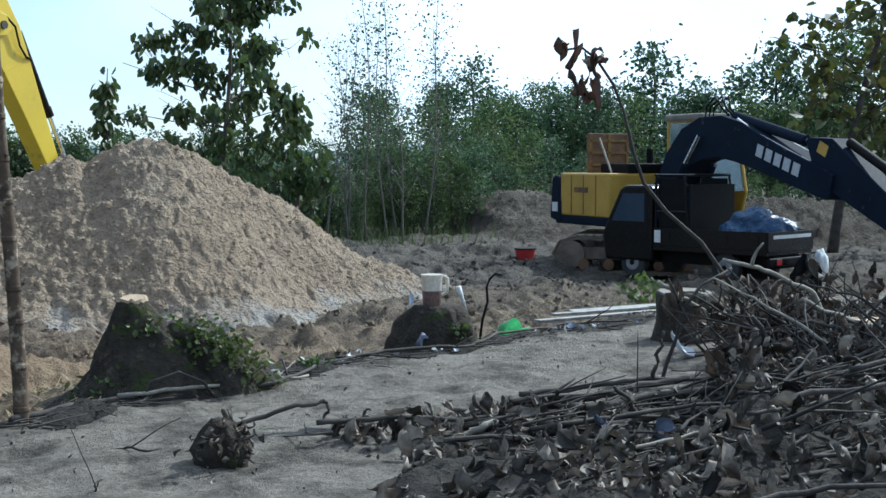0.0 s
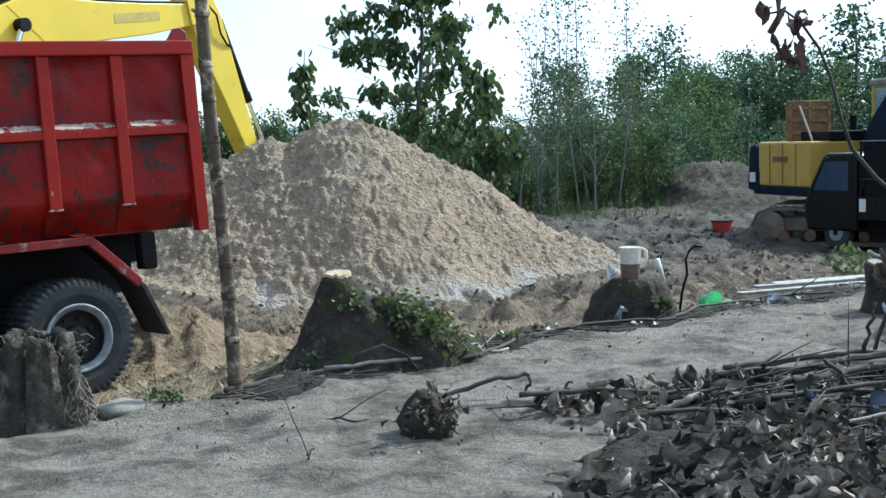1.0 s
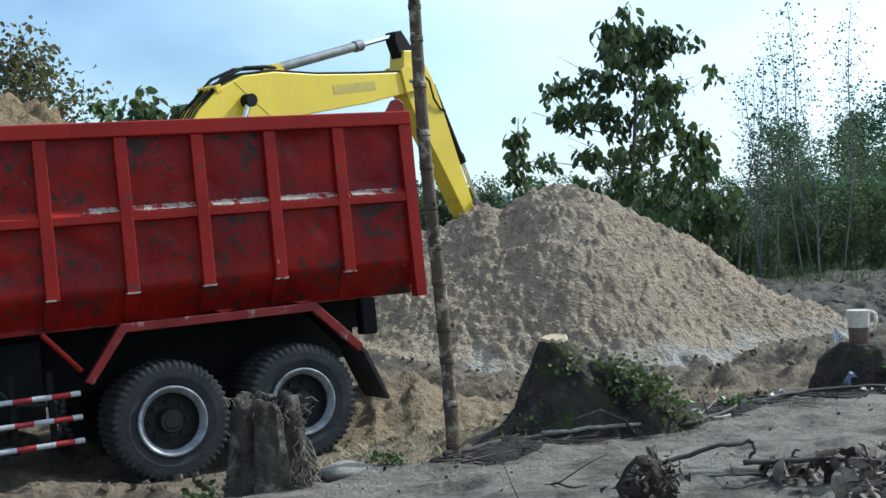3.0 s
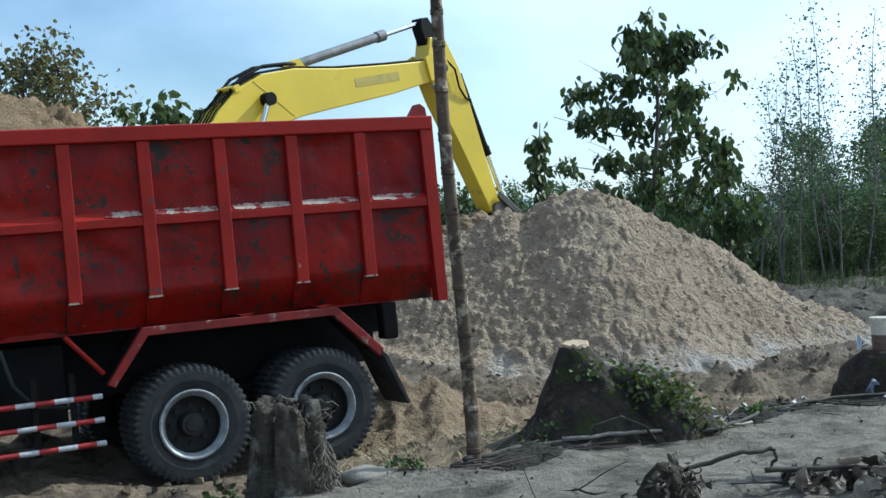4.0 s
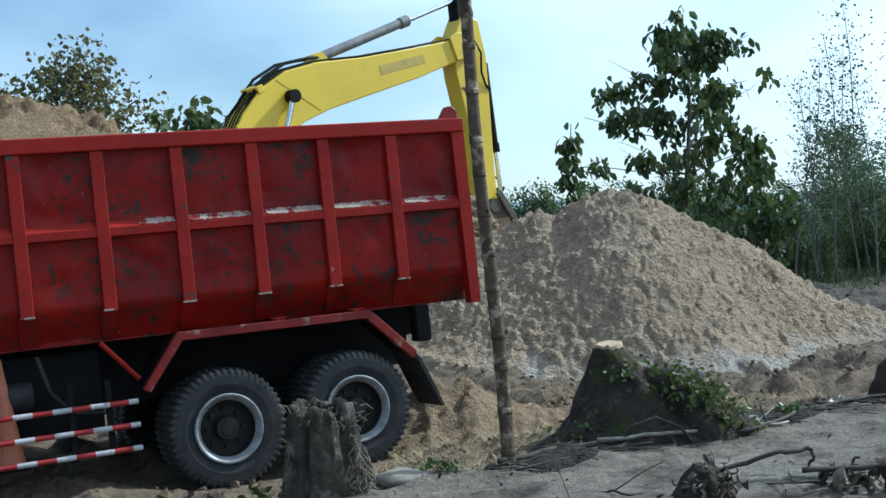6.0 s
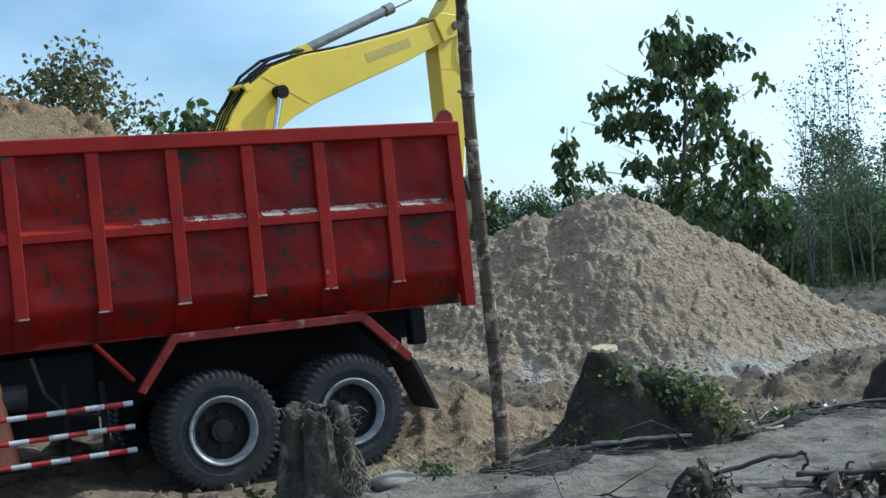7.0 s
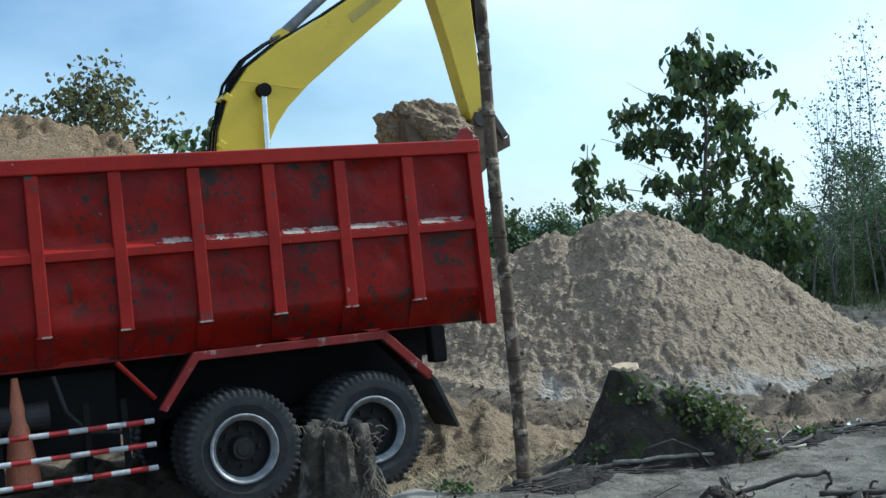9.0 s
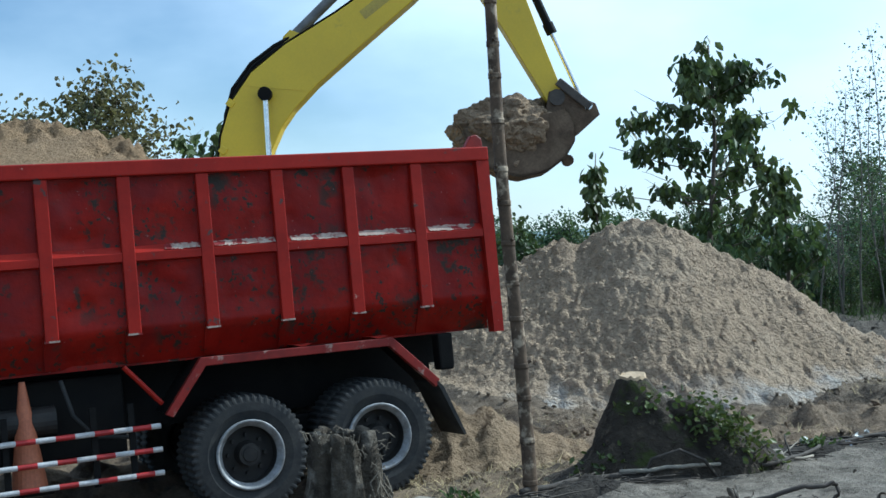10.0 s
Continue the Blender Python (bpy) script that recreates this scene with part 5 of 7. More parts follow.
# tangle of smaller twigs
rng = random.Random(31)
V, F = [], []
for _ in range(560):
    x, y = rng.uniform(2.6, 7.4), rng.uniform(5.2, 8.9)
    if heap_h(x, y) < 0.06:
        continue
    h = heap_h(x, y)
    a = rng.uniform(0, 6.28) if x > 5 else rng.gauss(0, 0.5)
    L = rng.uniform(0.25, 0.9)
    p = Vector((x, y, h * rng.uniform(0.4, 1.1)))
    e = p + Vector((L * math.cos(a), L * math.sin(a) * 0.7, rng.gauss(0.02, 0.14 if x < 5 else 0.3) * L))
    tube(wiggle(p, e, 5, 0.02, rng), rng.uniform(0.006, 0.016), 0.004, 5, V, F)
# short twigs along the bank edge
for _ in range(430):
    x = rng.uniform(0.2, 7.0)
    y = interp(x, BANK) - rng.uniform(-0.25, 0.30)
    a = rng.gauss(0.45, 0.5)
    L = rng.uniform(0.08, 0.4)
    p = Vector((x, y, gz(x, y) + 0.015))
    e = p + Vector((L * math.cos(a), L * math.sin(a), 0))
    e.z = gz(e.x, e.y) + rng.uniform(0.0, 0.05)
    tube(wiggle(p, e, 4, 0.012, rng), rng.uniform(0.004, 0.011), 0.003, 5, V, F)
tagged(raw("twigs", V, F, M_TWIG, smooth=True), "tangle of small dry twigs", "twigs", kind="stuff")

# dry leaves
C, S = [], []
while len(C) < 2700:
    x, y = rng.uniform(1.2, 7.6), rng.uniform(4.3, 9.0)
    h = heap_h(x, y)
    if h < 0.035 + rng.random() * 0.05 or (x > 5.2 and y > 7.2 and rng.random() < 0.5):
        continue
    C.append((x, y, gz(x, y) + h * rng.uniform(0.2, 1.15) + 0.02))
    S.append(rng.uniform(0.05, 0.10) if rng.random() < 0.45 else rng.uniform(0.11, 0.21))
V, F = crumpled(C, S, rng, 0.6)
tagged(raw("dead_leaves", V, F, M_DEAD, smooth=True), "thick litter of large curled brown dead leaves", "dead leaves", kind="stuff")
# big leaves in the row before the heap
C, S = [], []
for k in range(130):
    f = rng.random()
    C.append((2.05 + 1.35 * f + rng.gauss(0, 0.05), 7.05 + rng.gauss(0, 0.12), abs(rng.gauss(0.05, 0.032))))
    S.append(rng.uniform(0.10, 0.20))
V, F = crumpled(C, S, rng)
tagged(raw("dead_leaves", V, F, M_DEAD, smooth=True), "row of very large dark curled dead leaves on bare earth", "dead leaves", kind="stuff")
# scattered bits on the bare ground
C, S = [], []
for _ in range(620):
    x = rng.uniform(-0.6, 7)
    y = interp(x, BANK) - abs(rng.gauss(0, 0.25)) if rng.random() < 0.6 else rng.uniform(5.2, interp(x, BANK))
    C.append((x, y, gz(x, y) + 0.012))
    S.append(rng.uniform(0.012, 0.045))
V, F = crumpled(C, S, rng)
tagged(raw("leaf_litter", V, F, M_DEAD, smooth=True), "scattered bits of dry brown leaf litter", "leaf litter", kind="stuff")


# bent dead sapling with hanging leaves
def sapling():
    s = thing("dead_sapling", "thin bent dead sapling with shrivelled brown leaves at its tip", "sapling", pose(6.05, 8.3, 0.0))
    pts = [(6.05, 8.3, 0.0), (5.74, 8.3, 0.37), (5.53, 8.3, 0.71), (5.28, 8.3, 1.02), (4.98, 8.3, 1.25), (4.78, 8.3, 1.47), (4.69, 8.3, 1.7), (4.61, 8.3, 1.99), (4.52, 8.3, 2.19), (4.38, 8.3, 2.37), (4.26, 8.3, 2.45), (4.14, 8.3, 2.43)]
    P = [Vector(p) - Vector((6.05, 8.3, 0.0)) for p in pts]
    V, F = tube(P, 0.019, 0.008, 8)
    raw("stem", V, F, M_BRANCH, s, smooth=True)
    r = random.Random(6)
    spec = [((4.16, 2.40), 0.20), ((4.20, 2.25), 0.26), ((4.26, 2.12), 0.22), ((4.33, 2.05), 0.16), ((4.38, 2.28), 0.22), ((4.42, 2.38), 0.17), ((4.30, 2.40), 0.16), ((4.10, 2.44), 0.14), ((4.36, 2.16), 0.22)]
    for (x, z), k in spec:
        for _ in range(2):
            V, F = crumpled([(x - 6.05 + r.gauss(0, 0.015), r.gauss(0, 0.03), z)], [k * r.uniform(0.8, 1.1)], r)
            lf = raw("dead_leaf", V, F, M_DEADRED, s, smooth=True)
            if z < 2.3:
                c = Matrix.Translation((x - 6.05, 0, z))
                lf.matrix_basis = c @ Matrix.Diagonal((0.65, 0.8, 1.6, 1)) @ c.inverted()


M_DEADRED = surf("reddish_dead_leaf", (0.11, 0.06, 0.04), (0.06, 0.036, 0.028), 6.0, 0.75, 0.4, 25, island=0.4, trans=0.12)
sapling()


# upright brush: branches with dead leaves standing in the heap
def standing_brush(x, y, h, n, seed, lab):
    r = random.Random(seed)
    s = thing("brush", lab, "brush", pose(x, y, gz(x, y) - 0.03), "standing brush")
    V, F, C, S = [], [], [], []
    for _ in range(n):
        a = r.uniform(0, 6.28)
        e = Vector((r.gauss(0, 0.35) , r.gauss(0, 0.25), h * r.uniform(0.5, 1.1)))
        W = wiggle((r.gauss(0, 0.15), r.gauss(0, 0.15), 0), e, 7, 0.035, r)
        tube(W, r.uniform(0.010, 0.022), 0.006, 6, V, F)
        for p in W[2:]:
            for _ in range(r.choice((1, 1, 2))):
                C.append(tuple(p + Vector((r.gauss(0, 0.06), r.gauss(0, 0.06), -abs(r.gauss(0.05, 0.06))))))
                S.append(r.uniform(0.07, 0.13) if r.random() < 0.5 else r.uniform(0.15, 0.26))
        for _ in range(1):
            q = r.choice(W[2:])
            tube(wiggle(q, q + Vector((r.gauss(0, 0.2), r.gauss(0, 0.15), r.gauss(0.05, 0.18))), 4, 0.02, r), 0.007, 0.003, 5, V, F)
    raw("twig_tangle", V, F, M_TWIG, s, smooth=True)["kind"] = "stuff"
    V, F = crumpled(C, S, r, 0.6)
    raw("leaf_mass", V, F, M_BROWNLEAF, s, smooth=True)["kind"] = "stuff"


M_BROWNLEAF = surf("brown_dead_leaf", (0.14, 0.102, 0.074), (0.022, 0.017, 0.013), 6.0, 0.65, 0.4, 25, island=0.8, spec=0.3, trans=0.12, dist=0.01)
BRUSH = "dry branches with hanging dead brown leaves in the heap"
standing_brush(5.62, 8.1, 0.75, 12, 41, BRUSH)
standing_brush(5.95, 7.9, 0.80, 12, 42, BRUSH)
standing_brush(6.1, 8.3, 0.65, 12, 43, BRUSH)
standing_brush(5.3, 7.3, 0.55, 10, 44, BRUSH)
standing_brush(5.7, 6.9, 0.45, 10, 45, BRUSH)
standing_brush(6.25, 8.7, 0.55, 9, 47, BRUSH)
standing_brush(5.1, 6.3, 0.28, 8, 48, BRUSH)
standing_brush(6.3, 9.2, 0.5, 9, 49, BRUSH)
standing_brush(6.0, 7.3, 0.5, 12, 50, BRUSH)
standing_brush(7.55, 9.5, 0.65, 12, 51, BRUSH)
standing_brush(7.0, 9.9, 0.55, 10, 52, BRUSH)

# broken stem at the edge of the heap with a bunch of hanging leaves
def hanging_spray():
    o = Vector((4.89, 8.2, 0.0))
    s = thing("dead_sapling", "broken dark stem with a bunch of hanging brown dead leaves", "sapling", Matrix.Translation(o))
    V, F = tube([Vector(p) - o for p in ((4.89, 8.2, -0.02), (4.93, 8.2, 0.12), (5.02, 8.2, 0.33), (5.06, 8.2, 0.52), (5.22, 8.2, 0.70), (5.5, 8.22, 0.82))], 0.016, 0.012, 8)
    tube([Vector(p) - o for p in ((5.06, 8.2, 0.50), (5.0, 8.2, 0.66), (4.93, 8.18, 0.76))], 0.010, 0.006, 6, V, F)
    raw("stem", V, F, M_BRANCH, s, smooth=True)
    r = random.Random(17)
    for k in range(12):
        x, z = r.uniform(4.92, 5.14), r.uniform(0.46, 0.72)
        V, F = crumpled([(0, 0, 0)], [r.uniform(0.12, 0.20)], r)
        raw("dead_leaf", V, F, M_BROWNLEAF, s, smooth=True).matrix_basis = Matrix.Translation((x - o.x, r.gauss(0, 0.04), z)) @ Matrix.Diagonal((0.7, 0.8, 1.5, 1))


hanging_spray()

# litter, scoop, planks and hose near the jug stump
def bowl():
    b = thing("plastic_scoop", "bright light green plastic scoop lying on its side", "scoop", pose(4.90, 11.05, gz(4.90, 11.05) + 0.055, 80, 0, 35))
    bm = bmesh.new()
    cyl(bm, (0, 0, -0.07), (0, 0, 0.07), 0.09, 0.13, seg=28, caps=False)
    bmesh.ops.contextual_create(bm, geom=[e for e in bm.edges if e.is_boundary and e.verts[0].co.z < 0])
    part("scoop_body", bm, M_GREENP, b, smooth=True)
    part("scoop_handle", bx(0.1, 0.30, -0.018, 0.018, 0.045, 0.065, bev=0.006), M_GREENP, b)


bowl()
for k, (x0, y0, x1, y1, w) in enumerate(((5.4, 11.5, 7.1, 12.1, 0.09), (5.6, 11.75, 7.2, 12.4, 0.07), (5.5, 11.35, 6.8, 11.75, 0.06), (6.0, 11.95, 7.3, 12.35, 0.1))):
    L = math.hypot(x1 - x0, y1 - y0)
    a = math.degrees(math.atan2(y1 - y0, x1 - x0))
    z = max(gz(x0, y0), gz(x1, y1), gz((x0 + x1) / 2, (y0 + y1) / 2)) + 0.05 + 0.02 * k
    p = tagged(part("plank", bevel_all(bx(0, L, -w / 2, w / 2, -0.012, 0.012), 0.004), M_BOARD, None), "whitish weathered board lying in the dirt", "plank", "loose boards")
    p.matrix_world = pose(x0, y0, z, 2 * k, 1.0, a)
V, F = tube([(4.93, 11.3, 0.54), (4.86, 11.3, 0.55), (4.80, 11.3, 0.50), (4.77, 11.3, 0.42), (4.78, 11.3, 0.28), (4.73, 11.3, 0.12), (4.70, 11.3, -0.08)], 0.013, seg=8)
tagged(raw("post", V, F, M_BLACK, smooth=True), "thin crooked black post bent over at its top", "post")
V, F = tube([(4.36, 11.0, 0.47), (4.39, 11.0, 0.38), (4.43, 11.0, 0.25)], 0.024, 0.016, seg=8)
tagged(raw("stick", V, F, M_WHITE, smooth=True), "short pale stripped stick leaning on the stump", "stick")
rng = random.Random(77)
for k in range(26):
    x = rng.uniform(2.2, 6.6)
    y = interp(x, BANK) - rng.uniform(-0.1, 0.35)
    V, F = crumpled([(0, 0, 0)], [rng.uniform(0.06, 0.16)], rng)
    ob = tagged(raw("litter_scrap", V, F, rng.choice((M_PLASTIC, M_PLASTIC, M_WHITE, M_BLUECLOTH))), "crumpled scrap of plastic litter on the bank edge", "litter", "plastic litter")
    ob.matrix_world = pose(x, y, gz(x, y) + 0.03)
for k, (x, y, s) in enumerate(((3.42, 6.45, 0.2), (3.7, 6.2, 0.24), (5.35, 8.7, 0.3), (3.6, 10.1, 0.2), (2.0, 9.0, 0.18))):
    V, F = crumpled([(0, 0, 0)], [s], rng, 0.8)
    ob = tagged(raw("plastic_sheet", V, F, M_BLUECLOTH if k != 2 else M_PLASTIC), "crumpled dark plastic sheet among dead leaves", "plastic sheet", "plastic litter")
    ob.matrix_world = pose(x, y, gz(x, y) + 0.12)

# small green weeds
rng = random.Random(15)
V, F = [], []
for _ in range(60):
    cx, cy = rng.choice(((-0.35, 8.5), (-1.25, 7.9), (8.2, 14.4), (3.5, 6.3), (-0.05, 8.1), (2.6, 9.6), (7.6, 9.5), (8.2, 14.4)))
    big = 1.8 if cx > 8 else 0.8
    C, D, S = [], [], []
    x, y = cx + rng.gauss(0, 0.1 * big), cy + rng.gauss(0, 0.08 * big)
    for _ in range(9):
        C.append((x + rng.gauss(0, 0.03 * big), y + rng.gauss(0, 0.03 * big), gz(x, y) + rng.uniform(0, 0.10 * big * big * big)))
        D.append((rng.uniform(-1, 1), rng.uniform(-1, 1), rng.uniform(0.1, 1)))
        S.append(rng.uniform(0.03, 0.07) * big)
    v, f = leaves_mesh(C, D, S, rng)
    o = len(V)
    V += v
    F += [tuple(i + o for i in q) for q in f]
tagged(raw("weeds", V, F, M_GRASS), "small bright green weeds in the dirt", "weeds", kind="stuff")
# clods in the churned soil between bank and heap
rng = random.Random(19)
V, F = [], []
for q in range(6900):
    x, y = (rng.uniform(-3, 14), rng.uniform(7.5, 26)) if q < 5200 else (rng.uniform(5, 24), rng.uniform(17, 36))
    if y < interp(x, BANK) + 0.3 and rng.random() < 0.93:
        continue
    s = min(0.085, 0.010 + rng.expovariate(1 / 0.016)) * (1 if y > 10 else 0.5) * (1 if q < 5200 else 1.4)
    o = len(V)
    R = Euler((rng.uniform(0, 6), rng.uniform(0, 6), rng.uniform(0, 6))).to_matrix()
    z = gz(x, y)
    for p in ((1, 0, 0), (-1, 0, 0), (0, 1, 0), (0, -1, 0), (0, 0, 1), (0, 0, -1)):
        V.append(Vector((x, y, z + s * 0.3)) + R @ (Vector(p) * s * rng.uniform(0.6, 1.3)))
    for a, b, c in ((0, 2, 4), (2, 1, 4), (1, 3, 4), (3, 0, 4), (2, 0, 5), (1, 2, 5), (3, 1, 5), (0, 3, 5)):
        F.append((o + a, o + b, o + c))
tagged(raw("soil_clods", V, F, M_GROUND), "loose clods of dry soil", "soil clods", kind="stuff")

# straw and dry grass on the dug ground
rng = random.Random(29)
V, F = [], []
for _ in range(1700):
    f = rng.random()
    cx, cy = (rng.uniform(5, 13), rng.uniform(12.5, 19)) if f < 0.5 else (rng.uniform(-1, 4), rng.uniform(11.5, 16.5)) if f < 0.7 else (rng.uniform(-0.8, 1.2), rng.uniform(8.8, 12.5))
    for _ in range(4):
        x, y = cx + rng.gauss(0, 0.12), cy + rng.gauss(0, 0.12)
        a, L = rng.uniform(0, 6.28), rng.uniform(0.06, 0.22)
        z = gz(x, y)
        e = Vector((x + L * math.cos(a), y + L * math.sin(a), z + rng.uniform(0.01, 0.10)))
        b = len(V)
        w = Vector((-math.sin(a), math.cos(a), 0)) * 0.005
        V += [Vector((x, y, z)) - w, Vector((x, y, z)) + w, e]
        F.append((b, b + 1, b + 2))
tagged(raw("dry_grass", V, F, M_STRAW), "scattered dry yellow straw and grass", "dry grass", kind="stuff")

# sand that slid off behind the wheels
mound("sand_spill", "small spill of brown sand behind the truck's wheels", [(-1.2, -1.0), (-0.6, -0.22), (-0.2, -0.02), (0.05, -0.16), (0.22, -0.10), (0.45, -0.32), (0.9, -0.45), (1.9, -1.6)], 13.0, 0.85, 0.7, -1.6, 2.4, 11.2, 14.6, 0.04, 1.3, 21.0, M_SPILL)


# crumbs of sand lying on the heap
M_CRUMB = surf("sand_crumb", (0.41, 0.322, 0.232), (0.36, 0.28, 0.20), 3, 0.95, 0.2, 60, island=0.12, dist=0.004, spec=0.2)
rng = random.Random(90)
V, F = [], []
n_done = 0
while n_done < 700:
    v = SAND_V[rng.randrange(len(SAND_V))]
    if v[1] > 20.7 or v[2] < gz(v[0], v[1]) + 0.12 + 0.3 * rng.random():
        continue
    n_done += 1
    s = min(0.035, 0.013 + rng.expovariate(1 / 0.010))
    o = len(V)
    R = Euler((rng.uniform(-0.5, 0.5), rng.uniform(-0.5, 0.5), rng.uniform(0, 6))).to_matrix()
    c = Vector(v) + Vector((rng.uniform(-0.02, 0.02), rng.uniform(-0.02, 0.02), s * 0.02))
    for p in ((1, 0, 0), (-1, 0, 0), (0, 1, 0), (0, -1, 0), (0, 0, 0.8), (0, 0, -0.8)):
        V.append(c + R @ (Vector(p) * s * rng.uniform(0.7, 1.3)))
    for a, b, d in ((0, 2, 4), (2, 1, 4), (1, 3, 4), (3, 0, 4), (2, 0, 5), (1, 2, 5), (3, 1, 5), (0, 3, 5)):
        F.append((o + a, o + b, o + d))
tagged(raw("sand_clods", V, F, M_CRUMB), "crumbly clods of sand on the heap", "sand clods", kind="stuff")

# ---- parked excavator with a dark boom ----
M_MARK = surf("faded_white_and_sheen_paint", (0.58, 0.59, 0.61), (0.42, 0.43, 0.45), 6, 0.6, 0.1, 40)
M_SOIL = earth("dug_soil", (0.14, 0.118, 0.094), (0.13, 0.108, 0.086), (0.20, 0.172, 0.14), (0.05, 0.042, 0.035), ((2.2, 8, 0.5), (12, 6, 0.12)))
M_NAVY = surf("dark_blue_grey_paint", (0.014, 0.021, 0.037), (0.010, 0.015, 0.027), 1.5, 0.65, 0.1, 30, spec=0.05, spots=[((0.06, 0.06, 0.065), 3, 0.68, 0.05)], dist=0.003)
M_OCHRE = surf("dull_yellow_paint", (0.55, 0.34, 0.05), (0.45, 0.27, 0.04), 1.5, 0.5, 0.1, 30, spots=[((0.20, 0.12, 0.04), 4, 0.68, 0.05)], dist=0.003)
M_HOODRIB = surf("rusty_yellow_paint", (0.30, 0.17, 0.045), (0.16, 0.09, 0.035), 4, 0.7, 0.2, 30)
M_RUST = surf("rusty_steel", (0.24, 0.13, 0.06), (0.12, 0.07, 0.04), 4, 0.8, 0.3, 30)
M_TRACK = surf("muddy_track_steel", (0.12, 0.09, 0.065), (0.24, 0.19, 0.14), 3, 0.9, 0.5, 30)
M_CARBLACK = surf("dull_black_car_paint", (0.004, 0.004, 0.005), (0.007, 0.007, 0.009), 2, 0.3, 0.05, 30, spec=0.2)
M_TARP = surf("blue_tarpaulin", (0.022, 0.055, 0.13), (0.05, 0.095, 0.18), 2, 0.5, 0.5, 12)
M_REDP = surf("red_plastic", (0.50, 0.03, 0.03), (0.42, 0.03, 0.03), 4, 0.5, 0.1, 30)


def glass(name, col):
    m = bpy.data.materials.new(name)
    m.use_nodes = True
    b = m.node_tree.nodes["Principled BSDF"]
    b.inputs["Base Color"].default_value = (*col, 1)
    b.inputs["Roughness"].default_value = 0.08
    b.inputs["Transmission Weight"].default_value = 0.75
    b.inputs["IOR"].default_value = 1.45
    return m


M_GLASS = glass("tinted_glass", (0.55, 0.66, 0.72))
# blue of the mirrored sky is put into the base colour
M_DARKGLASS = surf("dark_glass_sky_blue", (0.03, 0.05, 0.08), (0.04, 0.06, 0.09), 2, 0.16, 0.0, 30, grain=0.0, spec=0.3)


def dark_excavator():
    e = thing("excavator", "parked yellow excavator with a dark blue-grey boom and open engine hood", "excavator", pose(14.75, 25.45, -0.80, 0, 0, -34))
    # tracks
    for y in (-1.1, 1.1):
        outer = [(-1.6, 0.80), (1.6, 0.80), (1.92, 0.69), (2.06, 0.42), (1.85, 0.12), (1.6, 0.0), (-1.6, 0.0), (-1.85, 0.12), (-2.06, 0.42), (-1.92, 0.69)]
        bm = bmesh.new()
        rows = [[bm.verts.new((x * (1 - 0.03 * q), yy, 0.41 + (z - 0.41) * (1 - 0.14 * q))) for x, z in outer] for yy, q in ((y - 0.3, 0), (y + 0.3, 0), (y + 0.3, 1), (y - 0.3, 1))]
        for i in range(4):
            for k in range(len(outer)):
                k2 = (k + 1) % len(outer)
                bm.faces.new((rows[i][k], rows[i][k2], rows[(i + 1) % 4][k2], rows[(i + 1) % 4][k]))
        bmesh.ops.recalc_face_normals(bm, faces=bm.faces)
        tr = part("track", bm, M_TRACK, e, "muddy crawler track")
        part("track_frame", bevel_all(bx(-1.45, 1.45, y - 0.2, y + 0.2, 0.30, 0.58), 0.03), M_TRACK, tr)
        ring = [(-1.6, 0.82), (1.6, 0.82), (1.95, 0.70), (2.09, 0.42), (1.87, 0.10), (1.6, -0.01), (-1.6, -0.01), (-1.87, 0.10), (-2.09, 0.42), (-1.95, 0.70)]
        for (xa, za), (xb, zb) in zip(ring, ring[1:] + ring[:1]):
            d = math.hypot(xb - xa, zb - za)
            for k in range(max(1, round(d / 0.2))):
                f = (k + 0.5) / max(1, round(d / 0.2))
                sh = part("track_shoe", bx(-0.085, 0.085, -0.31, 0.31, -0.015, 0.02), M_TRACK, tr)
                sh.matrix_basis = Matrix.Translation((xa + (xb - xa) * f, y, za + (zb - za) * f)) @ Matrix.Rotation(-math.atan2(zb - za, xb - xa), 4, "Y")
        for k in range(6):
            part("roller", cyl(bmesh.new(), (-1.4 + 0.55 * k, y - 0.33, 0.2), (-1.4 + 0.55 * k, y + 0.33, 0.2), 0.12, seg=12), M_RUST, tr)
        for s in (-1, 1):
            part("idler", cyl(bmesh.new(), (s * 1.68, y - 0.32, 0.42), (s * 1.68, y + 0.32, 0.42), 0.30, seg=18), M_TRACK, tr)
    part("car_body", bx(-0.9, 0.9, -0.8, 0.8, 0.35, 0.95, bev=0.05), M_TRACK, e)
    h = new("house")
    h.parent = e
    h.matrix_basis = pose(0, 0, 0, 0, 0, -52.5)
    part("deck", bx(-2.2, 1.0, -1.3, 1.3, 1.0, 1.2, bev=0.03), M_NAVY, h)
    bm = prism(bmesh.new(), [(-2.45, 1.1), (-1.9, 1.02), (-1.9, 1.5), (-2.15, 2.15), (-2.35, 2.1)], -1.33, 1.33)
    part("counterweight", bevel_all(bm, 0.06), M_NAVY, h, "dark grey counterweight")
    part("engine_side", bevel_all(bx(-1.98, 0.2, -1.30, 1.3, 1.2, 2.2), 0.05), M_OCHRE, h, "dull yellow engine cover")
    for x in (-1.45, -0.9, -0.35):
        part("panel_seam", bx(x - 0.012, x + 0.012, -1.312, 1.312, 1.25, 2.15), M_RUST, h)
    part("badge", bx(-2.3, -2.05, -1.345, -1.33, 1.28, 1.5), M_WHITE, h, "small white plate")
    part("lettering_bar", bx(-1.3, -0.7, -1.316, -1.305, 1.75, 1.87), M_RUST, h, "worn lettering bar")
    # open hood with its prop
    part("open_hood", bevel_all(bx(-1.35, -1.28, -0.95, 0.15, 2.2, 3.12), 0.02), M_RUST, h, "raised rusty yellow hood")
